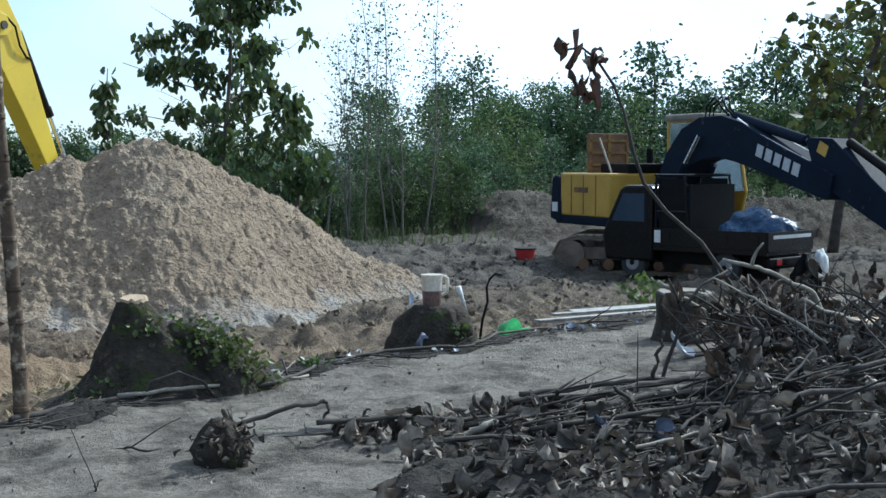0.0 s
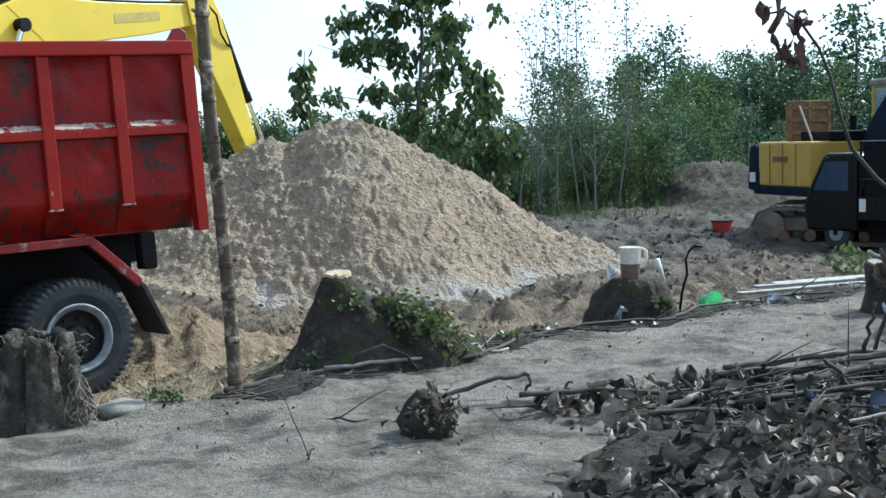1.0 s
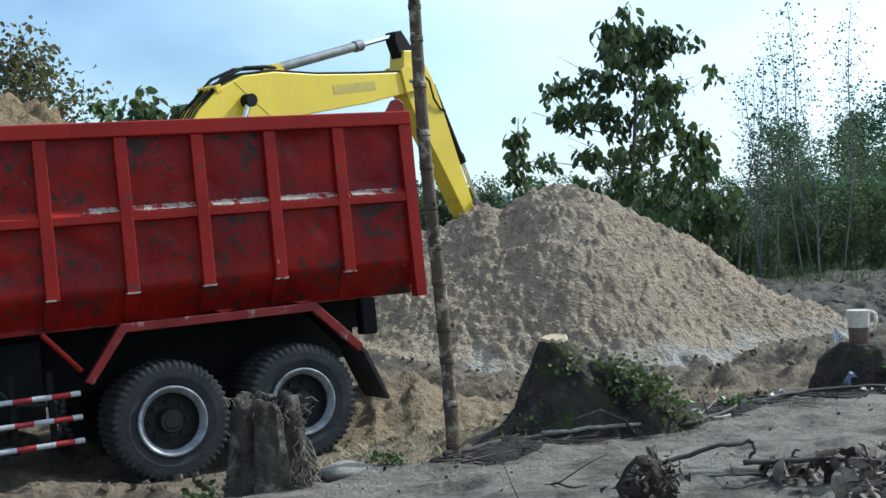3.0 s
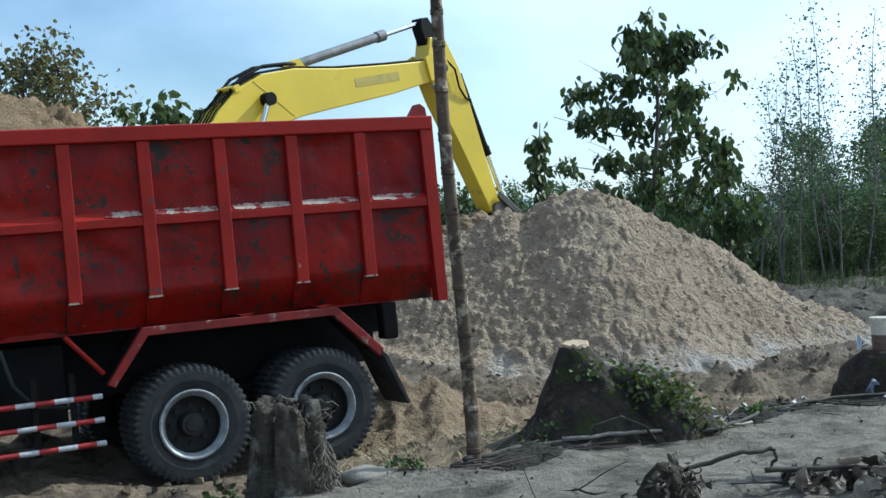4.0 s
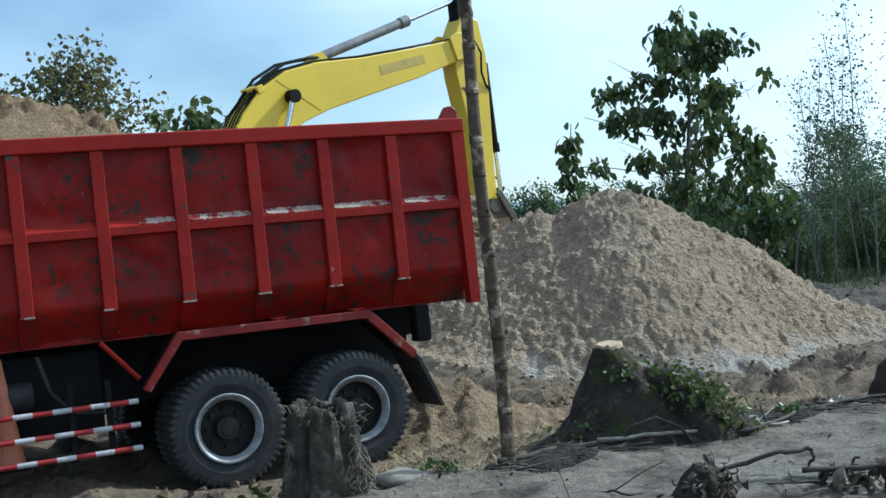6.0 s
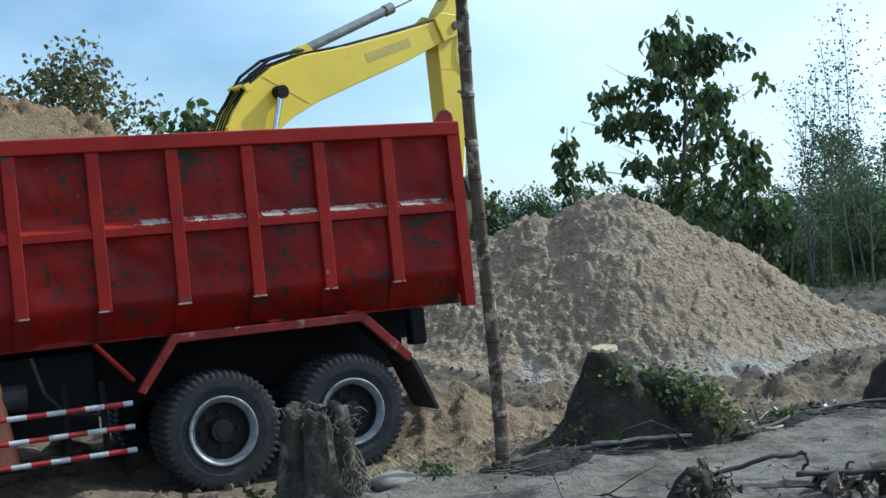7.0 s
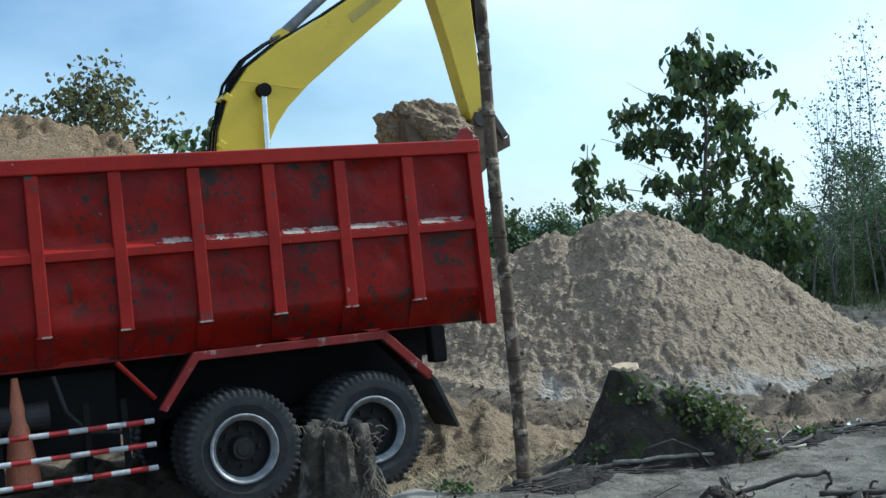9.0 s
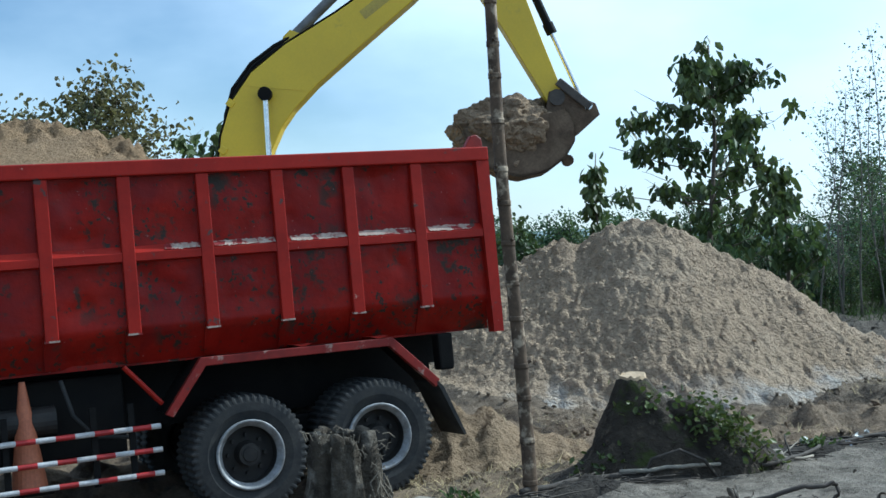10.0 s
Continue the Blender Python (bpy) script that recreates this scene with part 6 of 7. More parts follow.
    for k in range(3):
        part("hood_rib", bx(-1.39, -1.35, -0.95, 0.15, 2.36 + 0.28 * k, 2.42 + 0.28 * k), M_HOODRIB, h)
        part("hood_rib", bx(-1.278, -1.248, -0.95, 0.15, 2.36 + 0.28 * k, 2.42 + 0.28 * k), M_HOODRIB, h)
        for x_ in (-1.38, -1.278):
            part("hood_rib", bx(x_, x_ + 0.03, -0.93 + 0.5 * k, -0.86 + 0.5 * k, 2.22, 3.1), M_HOODRIB, h)
    part("hood_prop", cyl(bmesh.new(), (-1.2, -0.7, 3.0), (-0.1, -1.0, 2.1), 0.025, seg=8), M_PALEBRANCH, h)
    part("exhaust", cyl(bmesh.new(), (-0.6, 0.3, 2.2), (-0.6, 0.3, 2.75), 0.08, seg=14), M_BLACK, h)
    part("engine_block", bevel_all(bx(-1.0, 0.2, -0.8, 0.9, 2.2, 2.42), 0.04), M_BLACK, h)
    # cab
    cab = new("cab")
    cab.parent = h
    prof = [(0.1, 1.2), (1.55, 1.2), (1.75, 1.8), (1.35, 3.38), (0.1, 3.38)]
    for y in (0.35, 1.25):
        for (x0, z0), (x1, z1) in zip(prof, prof[1:] + prof[:1]):
            part("cab_pillar", cyl(bmesh.new(), (x0, y, z0), (x1, y, z1), 0.045, seg=8), M_OCHRE, cab)
        part("side_window", prism(bmesh.new(), [(0.15, 1.95), (1.68, 1.95), (1.33, 3.33), (0.15, 3.33)], y - 0.008, y + 0.008), M_GLASS, cab)
        part("lower_panel", prism(bmesh.new(), [(0.1, 1.2), (1.55, 1.2), (1.72, 1.75), (1.66, 1.88), (0.1, 1.88)], y - 0.02, y + 0.02), M_OCHRE, cab)
    part("windscreen", prism(bmesh.new(), [(1.74, 1.82), (1.35, 3.35), (1.33, 3.35), (1.72, 1.82)], 0.37, 1.23), M_GLASS, cab)
    part("rear_wall", bx(0.08, 0.13, 0.35, 1.25, 1.2, 2.2), M_OCHRE, cab)
    part("roof", bevel_all(bx(-0.02, 1.42, 0.28, 1.32, 3.36, 3.52), 0.05), M_STONE, cab, "dusty pale roof")
    part("seat", bevel_all(bx(0.35, 0.85, 0.55, 1.05, 1.3, 2.3), 0.08), M_BLACK, cab)
    # boom: knee shape
    cl = [(-0.1, -0.05), (0.35, 0.25), (0.75, 0.72), (1.25, 1.12), (1.75, 1.29), (2.4, 1.32), (3.0, 1.2), (3.6, 1.0), (4.4, 0.74), (5.3, 0.46), (5.75, 0.33)]
    hf = [0.2, 0.28, 0.38, 0.44, 0.45, 0.43, 0.41, 0.35, 0.31, 0.28, 0.24]
    b = part("boom", bevel_all(prism(bmesh.new(), outline(cl, hf), -0.26, 0.26), 0.02), M_NAVY, h, "dark blue-grey boom with a pale maker's mark")
    b.matrix_basis = Matrix.Translation((0.55, -0.1, 1.65))
    for k in range(5):
        part("mark_bar", bx(0, 0.20, -0.004, 0.004, -0.12, 0.12), M_MARK, b, "pale block of the maker's mark").matrix_basis = Matrix.Translation((3.62 + 0.27 * k, -0.264, 1.04 - 0.088 * k)) @ Matrix.Rotation(radians(18), 4, "Y")
    part("arm_cylinder", cyl(bmesh.new(), (2.6, 0, 1.72), (4.75, 0, 1.20), 0.11, seg=14), M_NAVY, b)
    part("arm_rod", cyl(bmesh.new(), (4.75, 0, 1.20), (5.3, 0, 1.07), 0.05, seg=12), M_CHROME, b)
    for s in (-1, 1):
        part("boom_cylinder", cyl(bmesh.new(), (0.5, s * 0.36, -0.5), (1.35, s * 0.36, 0.75), 0.09, seg=14), M_NAVY, b)
        part("boom_rod", cyl(bmesh.new(), (1.35, s * 0.36, 0.75), (1.85, s * 0.36, 1.35), 0.05, seg=12), M_CHROME, b)
        # bright sheen of the metal pipes is painted as a pale colour
        V, F = tube([(2.95, s * 0.22, 1.66), (3.5, s * 0.22, 1.38), (4.3, s * 0.22, 1.09), (5.1, s * 0.22, 0.80)], 0.03, seg=6)
        raw("steel_pipe", V, F, M_MARK, b, "steel pipe with its bright sheen painted pale", smooth=True)
    for k in range(3):
        V, F = tube([(1.7, -0.12 + 0.1 * k, 1.6), (1.75, -0.12 + 0.1 * k, 1.95), (2.05 + 0.1 * k, -0.12 + 0.1 * k, 2.15), (2.3, -0.12 + 0.1 * k, 1.9), (2.5, -0.1 + 0.1 * k, 1.75)], 0.025, seg=6)
        raw("hose", V, F, M_BLACK, b, "black hose loop", smooth=True)
    st = part("stick", bevel_all(prism(bmesh.new(), [(-1.0, 0.42), (-0.9, 0.52), (-0.35, 0.74), (0.3, 0.62), (2.9, 0.2), (3.0, 0.05), (2.9, -0.12), (0.6, -0.14), (0.0, -0.14), (-0.5, -0.02)], -0.2, 0.2), 0.02), M_NAVY, h, "dark blue-grey dipper stick")
    st.matrix_basis = Matrix.Translation((6.25, -0.1, 2.05)) @ Matrix.Rotation(radians(25), 4, "Y")
    part("stick_mark", bx(-0.62, -0.36, -0.206, -0.2, 0.36, 0.58), M_OCHRE, st, "yellow plate")
    part("bucket_cylinder", cyl(bmesh.new(), (-0.1, 0, 0.78), (1.5, 0, 0.72), 0.085, seg=14), M_BLACK, st)
    part("bucket_rod", cyl(bmesh.new(), (1.5, 0, 0.72), (2.6, 0, 0.5), 0.045, seg=12), M_CHROME, st)
    arc = [(3.0, 0.1), (3.5, 0.35), (3.9, 0.2), (4.15, -0.2), (4.1, -0.7), (3.8, -1.05), (3.4, -1.2)]
    inner = [(x - 0.06, z - 0.04) for x, z in arc]
    bu = part("bucket", prism(bmesh.new(), arc + inner[::-1], -0.55, 0.55), M_STEEL, h, "dark steel bucket")
    bu.matrix_basis = st.matrix_basis.copy()
    for s in (-0.55, 0.52):
        part("cheek_plate", prism(bmesh.new(), arc, s, s + 0.03), M_STEEL, bu)
    return e


dark_excavator()


def pickup():
    yaw = 114
    t = thing("pickup_truck", "small black pickup with a cab rack and a loaded bed", "pickup truck", pose(14.1, 21.1, -0.66, 0, 0, yaw) @ Matrix.Scale(1.1, 4))
    # x forward, y to its left
    W = 0.74
    cab = part("cab", bevel_all(prism(bmesh.new(), [(1.28, 0.30), (2.35, 0.30), (2.42, 0.75), (2.34, 0.98), (2.02, 1.60), (1.90, 1.68), (1.38, 1.68), (1.28, 1.63)], -W, W), 0.05), M_CARBLACK, t, "black van-nosed cab")
    for y in (-W - 0.004, W - 0.008):
        part("side_window", prism(bmesh.new(), [(1.46, 1.02), (2.20, 1.02), (1.94, 1.53), (1.46, 1.53)], y, y + 0.012), M_DARKGLASS, cab)
        part("door_seam", bx(1.38, 1.395, y, y + 0.012, 0.4, 1.6), M_BLACK, cab)
    part("windscreen", prism(bmesh.new(), [(2.33, 1.02), (2.03, 1.58), (2.045, 1.59), (2.345, 1.03)], -W + 0.08, W - 0.08), M_DARKGLASS, cab)
    part("rear_window", bx(1.265, 1.275, -W + 0.1, W - 0.1, 1.05, 1.52), M_DARKGLASS, cab)
    part("sticker", bx(1.10, 1.23, W, W + 0.008, 0.66, 0.88), M_WHITE, cab, "square white sticker")
    bed = part("bed", bx(-1.05, 1.26, -W, W, 0.52, 0.60), M_CARBLACK, t)
    for y in (-W, W - 0.03):
        part("bed_side", bevel_all(bx(-1.05, 1.26, y, y + 0.03, 0.60, 0.92), 0.008), M_CARBLACK, bed)
        for x in (-0.9, -0.3, 0.3, 0.9):
            part("bed_hook", bx(x, x + 0.05, y - 0.01, y + 0.04, 0.7, 0.86), M_CARBLACK, bed)
    tg = part("tailgate", bevel_all(bx(-1.085, -1.055, -W, W, 0.58, 0.92), 0.008), M_CARBLACK, bed)
    part("pale_strip", bx(-1.095, -1.086, -W + 0.1, W - 0.15, 0.80, 0.86), M_WHITE, tg, "pale lettering strip")
    part("chassis", bx(-1.0, 2.2, -0.45, 0.45, 0.28, 0.5), M_BLACK, t)
    part("bumper", bx(-1.13, -1.06, -W, W, 0.34, 0.48, bev=0.02), M_CARBLACK, t)
    for y in (-0.5, 0.38):
        part("tail_lamp", bx(-1.14, -1.13, y, y + 0.16, 0.36, 0.46), M_REDP, t, "red tail lamp")
    for x in (-0.22, 1.74):
        for y in (-0.62, 0.62):
            w = new("wheel")
            w.parent = t
            w.matrix_basis = pose(x, y, 0.27)
            part("tyre", bevel_all(cyl(bmesh.new(), (0, -0.08, 0), (0, 0.08, 0), 0.27, seg=28), 0.025), M_RUBBER, w)
            s = 1 if y > 0 else -1
            part("rim", cyl(bmesh.new(), (0, s * 0.06, 0), (0, s * 0.095, 0), 0.165, 0.14, seg=20), M_RIM, w)
            part("hub_cap", cyl(bmesh.new(), (0, s * 0.09, 0), (0, s * 0.105, 0), 0.05, seg=12), M_BLACK, w)
    # rack behind the cab
    for y in (-W + 0.03, W - 0.03):
        for x in (1.22, 0.62):
            part("rack_post", cyl(bmesh.new(), (x - (0.0 if x > 1 else 0.12), y, 0.6), (x, y, 1.86), 0.022, seg=8), M_CARBLACK, t)
        part("rack_rail", cyl(bmesh.new(), (1.22, y, 1.86), (0.62, y, 1.86), 0.024, seg=8), M_CARBLACK, t)
        part("rack_rail", cyl(bmesh.new(), (1.22, y, 1.22), (0.55, y, 1.22), 0.016, seg=8), M_HUB, t)
    for x in (1.22, 0.62):
        part("rack_rail", cyl(bmesh.new(), (x, -W, 1.86), (x, W, 1.86), 0.024, seg=8), M_CARBLACK, t)
    # black sheets stand for the shaded interior between the rack posts
    for y in (-W + 0.05, W - 0.09):
        part("rack_board", prism(bmesh.new(), [(0.54, 0.62), (1.19, 0.62), (1.19, 1.80), (0.64, 1.80)], y, y + 0.02), M_BLACK, t)
    part("rack_board", bx(0.50, 0.53, -W + 0.04, W - 0.04, 0.62, 1.70), M_BLACK, t)
    # tarpaulin bundle in the bed
    bm = bmesh.new()
    bmesh.ops.create_icosphere(bm, subdivisions=5, radius=1)
    for v in bm.verts:
        p = v.co.copy()
        k = 1 + 0.28 * noise.fractal(p * 1.5 + Vector((3, 1, 0)), 1.0, 2.0, 4)
        v.co = Vector((p.x * 0.62 * k, p.y * 0.62 * k, max(-0.15, p.z) * 0.52 * k))
    tp = tagged(part("tarpaulin", bm, M_TARP, smooth=False), "crumpled blue tarpaulin bundle in the pickup bed", "tarpaulin")
    tp.matrix_world = t.matrix_world @ pose(-0.45, 0.0, 0.74)
    # white sack hanging at the rear corner
    bm = bmesh.new()
    bmesh.ops.create_icosphere(bm, subdivisions=4, radius=1)
    for v in bm.verts:
        p = v.co.copy()
        v.co = Vector((p.x * 0.12, p.y * 0.16, p.z * 0.27)) * (1 + 0.15 * noise.noise(p * 2))
    s = tagged(part("sack", bm, M_WHITE, smooth=True), "white plastic container standing by the pickup's tail", "container")
    s.matrix_world = t.matrix_world @ pose(-1.3, -0.62, 0.32)
    # dark engine part leaning at the tail
    V, F = lump(densify([(0.0, 0, 0, 0.22, 0.3), (0.2, 0, 0, 0.2, 0.28), (0.42, 0.02, 0, 0.12, 0.16), (0.55, 0.03, 0, 0.05, 0.06)]), 24, 0.6, 2.2, 4.0)
    s = tagged(raw("scrap", V, F, M_BLACK), "dark lump of machine scrap behind the pickup", "scrap")
    s.matrix_world = t.matrix_world @ pose(-1.4, 0.0, 0)


pickup()

# red tub
tub = thing("tub", "red and dark plastic tub standing on bare soil", "tub", pose(13.35, 29.4, gz(13.35, 29.4) - 0.05) @ Matrix.Scale(0.85, 4))
part("tub_wall", cyl(bmesh.new(), (0, 0, 0.1), (0, 0, 0.42), 0.24, 0.32, seg=24, caps=False), M_REDP, tub)
part("tub_base", cyl(bmesh.new(), (0, 0, 0.0), (0, 0, 0.1), 0.22, 0.24, seg=24), M_REDP, tub)
part("tub_rim", cyl(bmesh.new(), (0, 0, 0.40), (0, 0, 0.44), 0.33, 0.33, seg=24), M_BLACK, tub)

# further mounds of dug soil
mound("sand_mound", "low heap of grey-brown dug soil before the trees", [(13.5, -1.5), (15.2, -0.5), (16.2, 0.35), (17.2, 0.62), (18.8, 0.62), (19.8, 0.3), (21, -0.5), (22.5, -1.4)], 40.0, 0.34, 0.6, 12.5, 23.5, 34.5, 44.0, 0.12, 1.5, 6.0, M_SOIL)
mound("sand_mound", "low bank of dug soil behind the machines", [(18, -1.4), (20, 0.1), (21.8, 0.55), (23.2, 0.48), (25, 0.25), (29, 0.4), (33, -1.2)], 31.5, 0.6, 0.6, 17.5, 33.5, 28.0, 35.0, 0.12, 1.8, 7.5, M_SOIL)

# ---- trees ----
def tree(name, label, x, y, h, trunk_r, limbs, spread, leaf, n_leaf, seed, mat, bare=0.25, lean=(0, 0), top=1.0, droop=0.3, cluster=0.35, group="", z=None, shape=None, nodes=0, rise=(0.15, 0.75), ratio=0.66, bark=None):
    """A tapered trunk, limbs that fork, and leaves in uneven clumps along the outer limbs."""
    r = random.Random(seed)
    z0 = gz(x, y) - 0.1 if z is None else z
    t = thing(name, label, "tree", pose(x, y, z0), group)
    V, F = [], []
    trunk = [Vector((lean[0] * f * h + 0.02 * h * math.sin(5 * f + seed), lean[1] * f * h, h * f * top)) for f in np.linspace(0, 1, 12)]
    tube(trunk, trunk_r, trunk_r * 0.18, 8, V, F)
    tips = []
    for k in range(limbs):
        f = bare + (1 - bare) * (k + r.random() * 0.8) / limbs
        f = min(f, 0.97)
        i = int(f * 11)
        a = 2.4 * k + r.uniform(-0.6, 0.6)
        wide = shape(f) if shape else math.sin(math.pi * min(1, 0.25 + 0.75 * (f - bare) / (1 - bare))) ** 0.7
        L = spread * wide * r.uniform(0.55, 1.1)
        p = trunk[i]
        e = p + Vector((L * math.cos(a), L * math.sin(a), L * r.uniform(*rise)))
        W = wiggle(p, e, 6, 0.03 * L, r)
        tube(W, trunk_r * 0.35 * (1.1 - f), trunk_r * 0.08, 5, V, F)
        tips += W[2:]
        for _ in range(3):
            q = r.choice(W[2:])
            e2 = q + Vector((r.uniform(-1.4, 1.4), r.uniform(-1.4, 1.4), r.uniform(-0.4, 1.0))) * L * 0.28
            W2 = wiggle(q, e2, 3, 0.02 * L, r)
            tube(W2, trunk_r * 0.10, trunk_r * 0.04, 4, V, F)
            tips += W2[1:]
    tips += trunk[-3:]
    raw("trunk", V, F, bark or M_BARK, t, smooth=True)
    if nodes:
        tips = [r.choice(tips) for _ in range(nodes)] + trunk[-2:]
    C, D, S = [], [], []
    for _ in range(n_leaf):
        p = r.choice(tips)
        C.append(p + Vector((r.gauss(0, cluster), r.gauss(0, cluster), r.gauss(0, cluster * 0.8))))
        a = r.uniform(0, 6.28)
        D.append((math.cos(a), math.sin(a), r.uniform(-1.3, 0.5) - droop))
        S.append(leaf * r.uniform(0.6, 1.25))
    V, F = leaves_mesh(C, D, S, r, 0.35, ratio, 0.06)
    c = raw("crown", V, F, mat, t, "leafy crown with gaps")
    return t


crown_width = lambda f: interp(f, [(0.2, 0.5), (0.34, 0.78), (0.5, 1.0), (0.66, 0.86), (0.8, 0.62), (1.0, 0.28)])
TEAK = "young tree with large drooping dark green leaves and an open crown"
tree("tree", TEAK, 6.26, 32, 7.3, 0.10, 40, 2.75, 0.27, 2900, 4, M_LEAF, bare=0.25, droop=1.0, cluster=0.16, shape=crown_width, nodes=230, rise=(0.1, 0.6), ratio=0.55)
tree("tree", TEAK, 8.3, 33, 4.0, 0.08, 14, 1.4, 0.32, 420, 5, M_LEAF, bare=0.25, droop=0.8, cluster=0.13, nodes=50, ratio=0.5)
tree("tree", TEAK, -5.5, 30, 5.8, 0.06, 18, 1.7, 0.30, 420, 6, M_LEAF, bare=0.68, droop=0.7, cluster=0.13, nodes=46)
tree("tree", TEAK, -9.6, 30.5, 6.0, 0.06, 9, 0.9, 0.34, 110, 16, M_LEAF, bare=0.75, droop=0.4, cluster=0.12)
tree("tree", "slim upright plant with broad dark leaves", 2.92, 27, 4.5, 0.05, 20, 0.20, 0.24, 460, 7, M_LEAF, bare=0.40, droop=1.0, cluster=0.09, ratio=0.5)
tree("bush", "dense dark green leafy bush behind the sand heap", 1.15, 26, 3.1, 0.05, 22, 0.75, 0.13, 1900, 37, M_LEAF, bare=0.1, droop=0.2, cluster=0.2)
tree("tree", TEAK, 4.3, 29.5, 2.9, 0.05, 9, 0.7, 0.28, 90, 27, M_LEAF, bare=0.5, droop=0.4, cluster=0.12)
# unseen tree, added out of view to dapple the heap of branches with shade
tree("tree", "thin leafy tree out of view, added to shade the brush heap", 11.3, 9.3, 6.4, 0.10, 20, 1.7, 0.20, 520, 31, M_LEAF, bare=0.5, droop=0.3, cluster=0.22)
# sparse feathery trees
M_GREYBARK = surf("grey_bark", (0.20, 0.18, 0.15), (0.11, 0.10, 0.085), 4, 0.9, 0.3, 30)
SPARSE = "tall sparse tree with thin upright stems and few small leaves"
for k, (x, y, h, n) in enumerate(((12.9, 38, 8.6, 360), (11.6, 37, 7.3, 220), (14.3, 39, 7.0, 380), (13.5, 37.5, 8.0, 260), (15.4, 40, 5.8, 480), (12.2, 37.5, 7.0, 220), (10.9, 37, 6.6, 190), (10.2, 36.5, 5.8, 130), (12.6, 36.5, 6.0, 160), (11.2, 38, 6.2, 150))):
    tree("tree", SPARSE, x, y, h, 0.034, 38, 1.0, 0.10, int(n * 1.1), 60 + k, M_LEAFD if k != 2 else M_LEAF2, bare=0.2, lean=(0.06 * (k % 4 - 1.5), 0), droop=0.1, cluster=0.22, group="sparse trees", bark=M_GREYBARK, shape=lambda f: 1.0 - 0.4 * f, rise=(0.6, 1.7))
# tree with yellowing leaves behind the machines
YEL = "tree with large yellow-green leaves and a dark forked trunk"
tree("tree", YEL, 21.3, 27.6, 7.8, 0.15, 20, 2.7, 0.36, 640, 9, M_LEAF2, bare=0.35, lean=(0.15, -0.12), droop=0.5, cluster=0.22, bark=M_BRANCH)
tree("tree", YEL, 24.2, 28, 6.0, 0.1, 12, 1.8, 0.40, 330, 10, M_LEAF2, bare=0.2, droop=0.5, cluster=0.22)
# crowns over the truck's box
tree("tree", "spreading tree with small olive-green leaves", -10.8, 38, 7.9, 0.14, 26, 3.2, 0.19, 4200, 11, M_LEAFO, bare=0.4, droop=0.2, cluster=0.4)
tree("tree", "spreading tree with small olive-green leaves", -13.8, 39, 7.2, 0.14, 24, 2.4, 0.20, 3400, 12, M_LEAFO, bare=0.4, droop=0.2, cluster=0.4)


def banana(x, y, h, seed):
    r = random.Random(seed)
    b = thing("banana_plant", "banana plant with long arching green leaves", "banana plant", pose(x, y, gz(x, y)))
    V, F = tube([(0, 0, 0), (0.02, 0, h * 0.3), (0.0, 0, h * 0.6)], 0.12, 0.06, 10)
    raw("stem", V, F, M_VINE, b, smooth=True)
    for k in range(8):
        a = 2.4 * k + r.uniform(-0.3, 0.3)
        L, W = h * r.uniform(0.45, 0.62), 0.2
        V, F = [], []
        for i in range(9):
            f = i / 8
            out = L * f * (0.55 + 0.25 * r.random())
            p = Vector((out * math.cos(a) * 0.8, out * math.sin(a) * 0.8, h * 0.55 + L * (1.0 * f - 0.75 * f * f)))
            s = Vector((-math.sin(a), math.cos(a), 0)) * W * math.sin(math.pi * (0.08 + 0.88 * f)) * r.uniform(0.85, 1.1)
            V += [p - s - Vector((0, 0, 0.06)), p, p + s - Vector((0, 0, 0.06))]
        for i in range(8):
            for j in range(2):
                F.append((i * 3 + j, i * 3 + j + 1, (i + 1) * 3 + j + 1, (i + 1) * 3 + j))
        raw("leaf", V, F, M_GRASS, b, smooth=True)


banana(2.4, 25.6, 2.75, 3)
banana(3.3, 26.4, 2.6, 4)

# woods behind: a few kinds, copied
WOOD = "dense green woodland tree among others"
kinds = []
for k in range(6):
    kinds.append(tree("woodland_tree", WOOD, 200 + 8 * k, 400, 8.0, 0.13, 20, 2.0 + 0.25 * (k % 3), 0.20 + 0.03 * (k % 2), 1600, 80 + k, (M_LEAFD, M_LEAFL, M_LEAFL, M_LEAFD, M_LEAFL, M_LEAFD)[k], bare=0.12 + 0.05 * (k % 3), droop=0.2, cluster=0.42, group="woodland trees", z=0))
r = random.Random(55)
spots = []
# front row: bushes and small trees; back rows: taller
for row, (y0, y1, x0, x1, n, h0, h1) in enumerate(((38, 43, 6.5, 17, 44, 1.7, 3.3), (44, 50, 8, 24, 36, 2.2, 4.0), (52, 62, 22, 60, 50, 4.6, 6.4), (64, 80, 22, 90, 54, 5.6, 8.0), (44, 60, -26, 8, 24, 2.0, 3.2), (36, 46, 24, 44, 22, 1.4, 3.2), (62, 80, -20, 26, 30, 2.2, 3.8))):
    for _ in range(n):
        spots.append((r.uniform(x0, x1), r.uniform(y0, y1), r.uniform(h0, h1)))
spots += [(x_ + 0.2, 40.3, 2.5 + 0.3 * ((k_ * 5) % 4)) for k_, x_ in enumerate(np.arange(0.4, 6.0, 0.4))]
spots += [(x_, 41 + 1.5 * (k_ % 3), 2.7 + 0.3 * ((k_ * 7) % 4)) for k_, x_ in enumerate(np.arange(0.6, 6.6, 0.45))]
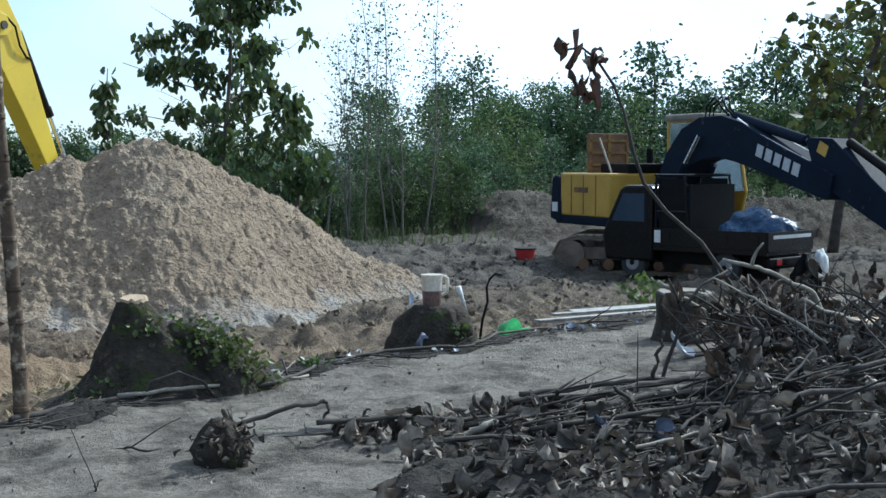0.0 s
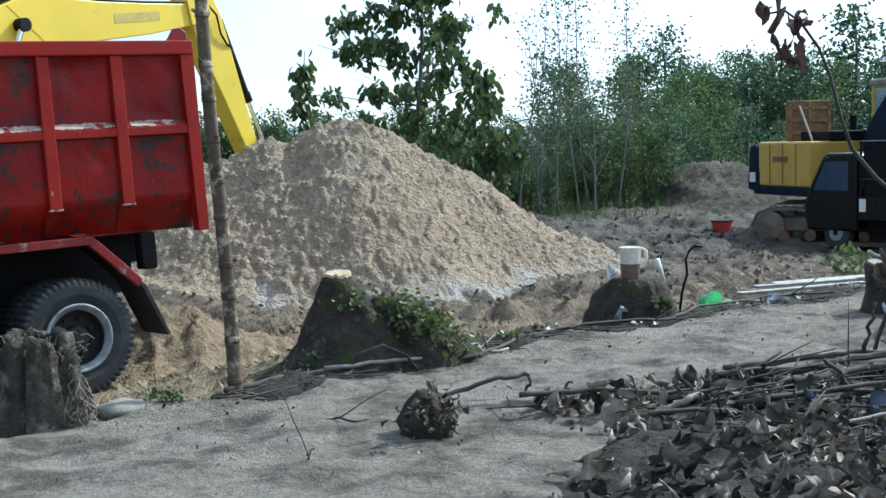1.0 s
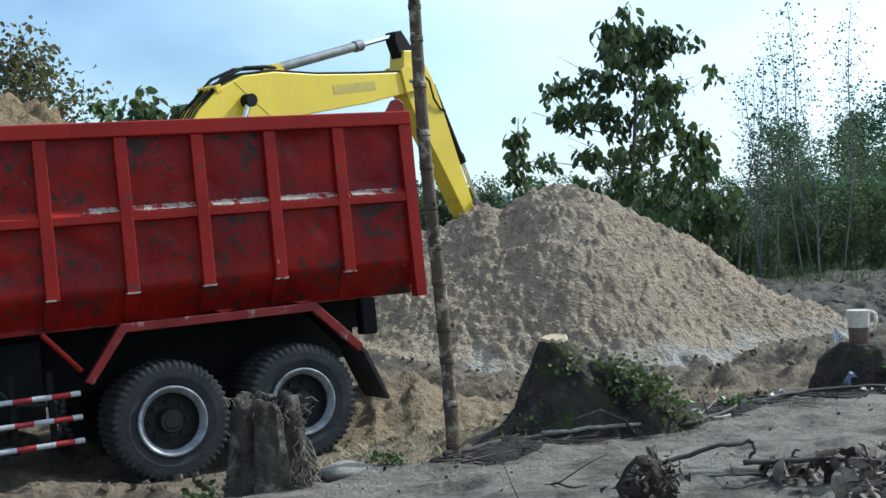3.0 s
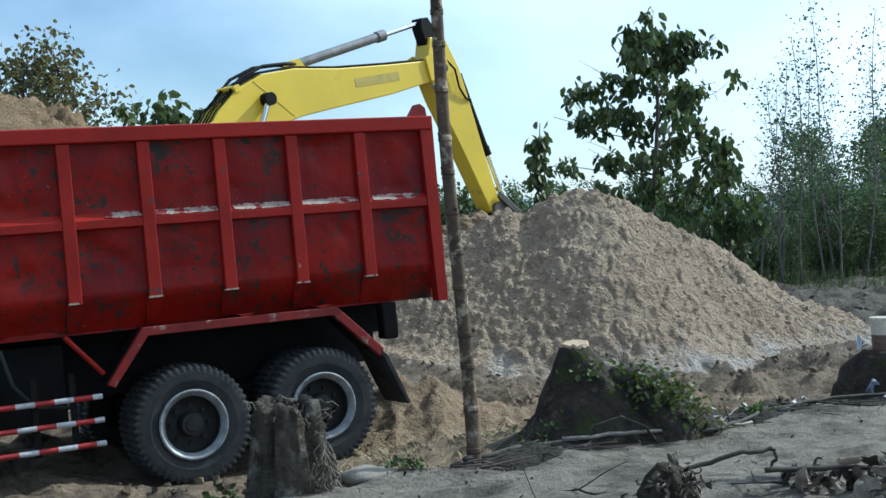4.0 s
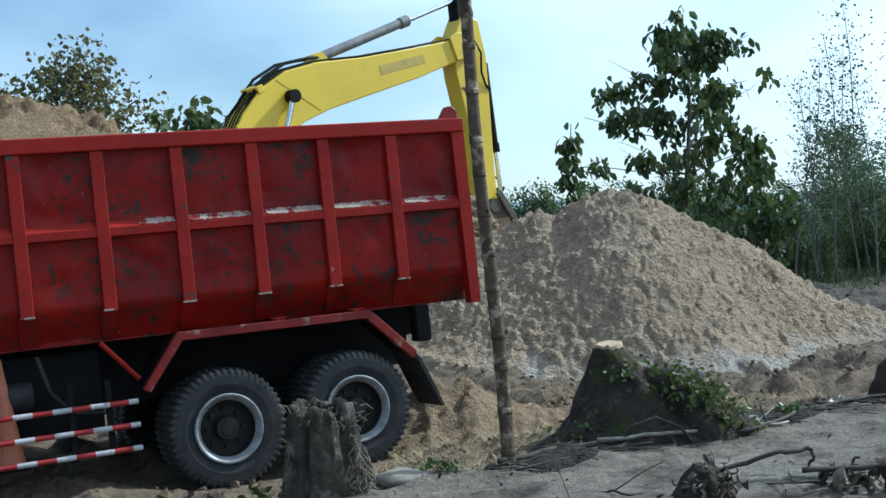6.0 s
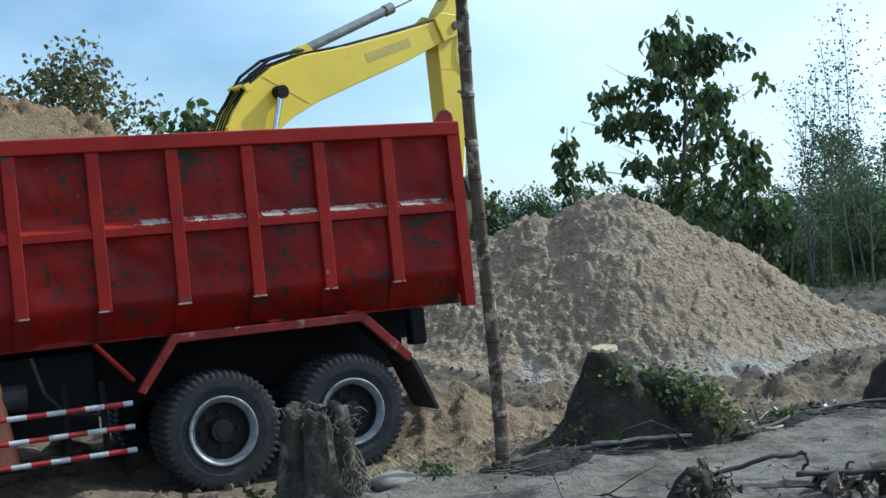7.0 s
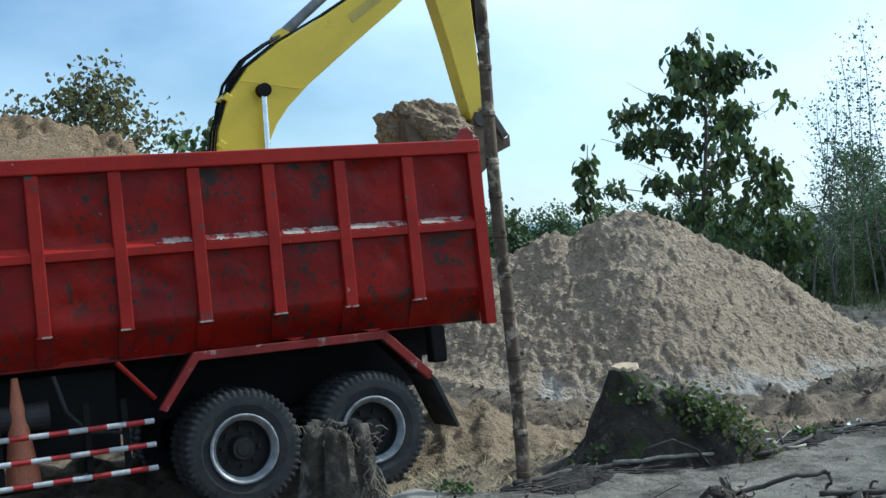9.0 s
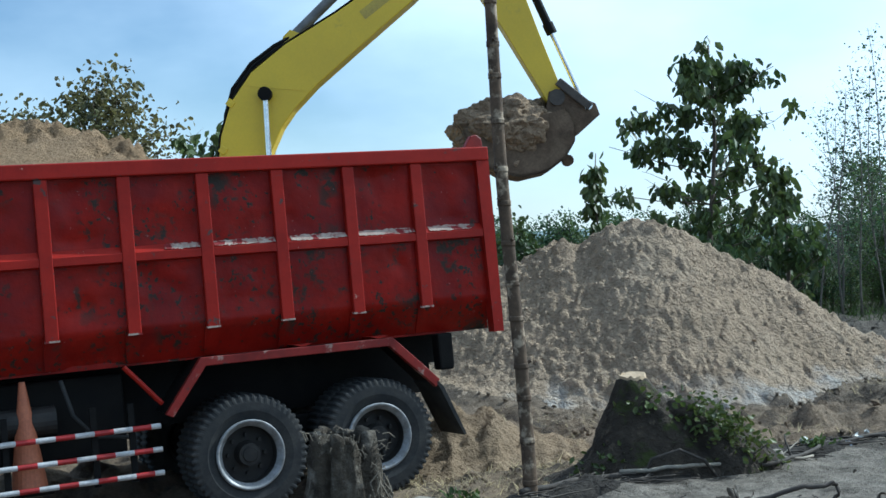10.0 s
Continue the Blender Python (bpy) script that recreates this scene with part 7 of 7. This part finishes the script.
spots += [(44.5, 57, 10.2), (47, 58, 10.8), (49.5, 57, 11.0), (42.5, 60, 9.4), (52, 56, 11.0), (25.7, 64, 8.2), (27.3, 65, 6.8), (24.2, 66, 6.4), (34.5, 60, 9.0), (43.0, 60, 8.6), (45.5, 58, 8.2), (41.5, 62, 8.0), (29.8, 60, 6.4), (32, 62, 6.2), (37, 61, 6.0), (39.5, 63, 6.4)]
for x, y, h in spots:
    k = r.choice(kinds)
    c = copy_thing(k, Matrix.Identity(4))
    s = h / 8.0
    c.matrix_basis = pose(x, y, -0.85, 0, 0, r.uniform(0, 360)) @ Matrix.Diagonal((s * r.uniform(0.9, 1.2), s * r.uniform(0.9, 1.2), s, 1))
for k in kinds:
    for o in (*k.children_recursive, k):
        bpy.data.objects.remove(o)

# grass strip before the woods
r = random.Random(66)
V, F = [], []
for _ in range(24000):
    x, y = r.uniform(4, 40), r.uniform(35.5, 58)
    if y < 41 and (not 5 < x < 17 or r.random() < abs(x - 11) / 7):
        continue
    h = r.uniform(0.2, 0.75)
    a = r.uniform(0, 6.28)
    b = len(V)
    w = 0.016
    V += [(x - w * math.cos(a), y - w * math.sin(a), -0.85), (x + w * math.cos(a), y + w * math.sin(a), -0.85), (x + r.gauss(0, 0.3), y + r.gauss(0, 0.3), -0.85 + h)]
    F.append((b, b + 1, b + 2))
tagged(raw("tall_grass", V, F, M_GRASS), "strip of tall light green grass before the woods", "grass", kind="stuff")

# far hills
V, F = [], []
n = 160
for i in range(n + 1):
    a = radians(-75 + 150 * i / n)
    R = 1500
    hh = 24 + 16 * noise.fractal(Vector((a * 3, 2, 0)), 1.0, 2.0, 4)
    for f, z in ((1.0, -5), (1.02, hh * 0.55), (1.06, hh), (1.2, -5)):
        V.append((R * f * math.sin(a), R * f * math.cos(a), z))
for i in range(n):
    for j in range(3):
        F.append((i * 4 + j, (i + 1) * 4 + j, (i + 1) * 4 + j + 1, i * 4 + j + 1))
tagged(raw("backdrop_hills", V, F, M_HILL, smooth=True), "low wooded hills far away, blue haze painted into their colour", "hills", kind="structure")


# ---- moving parts ----
def motions():
    times = [i * 0.25 for i in range(41)]
    poses = [arm_poses(t) for t in times]
    for k, ob in ARM_PARTS.items():
        walk(ob, [(t, p[k]) for t, p in zip(times, poses)])
    base = pose(*EXC)
    walk(clump, [(t, base @ p["bucket"]) for t, p in zip(times, poses)])


motions()
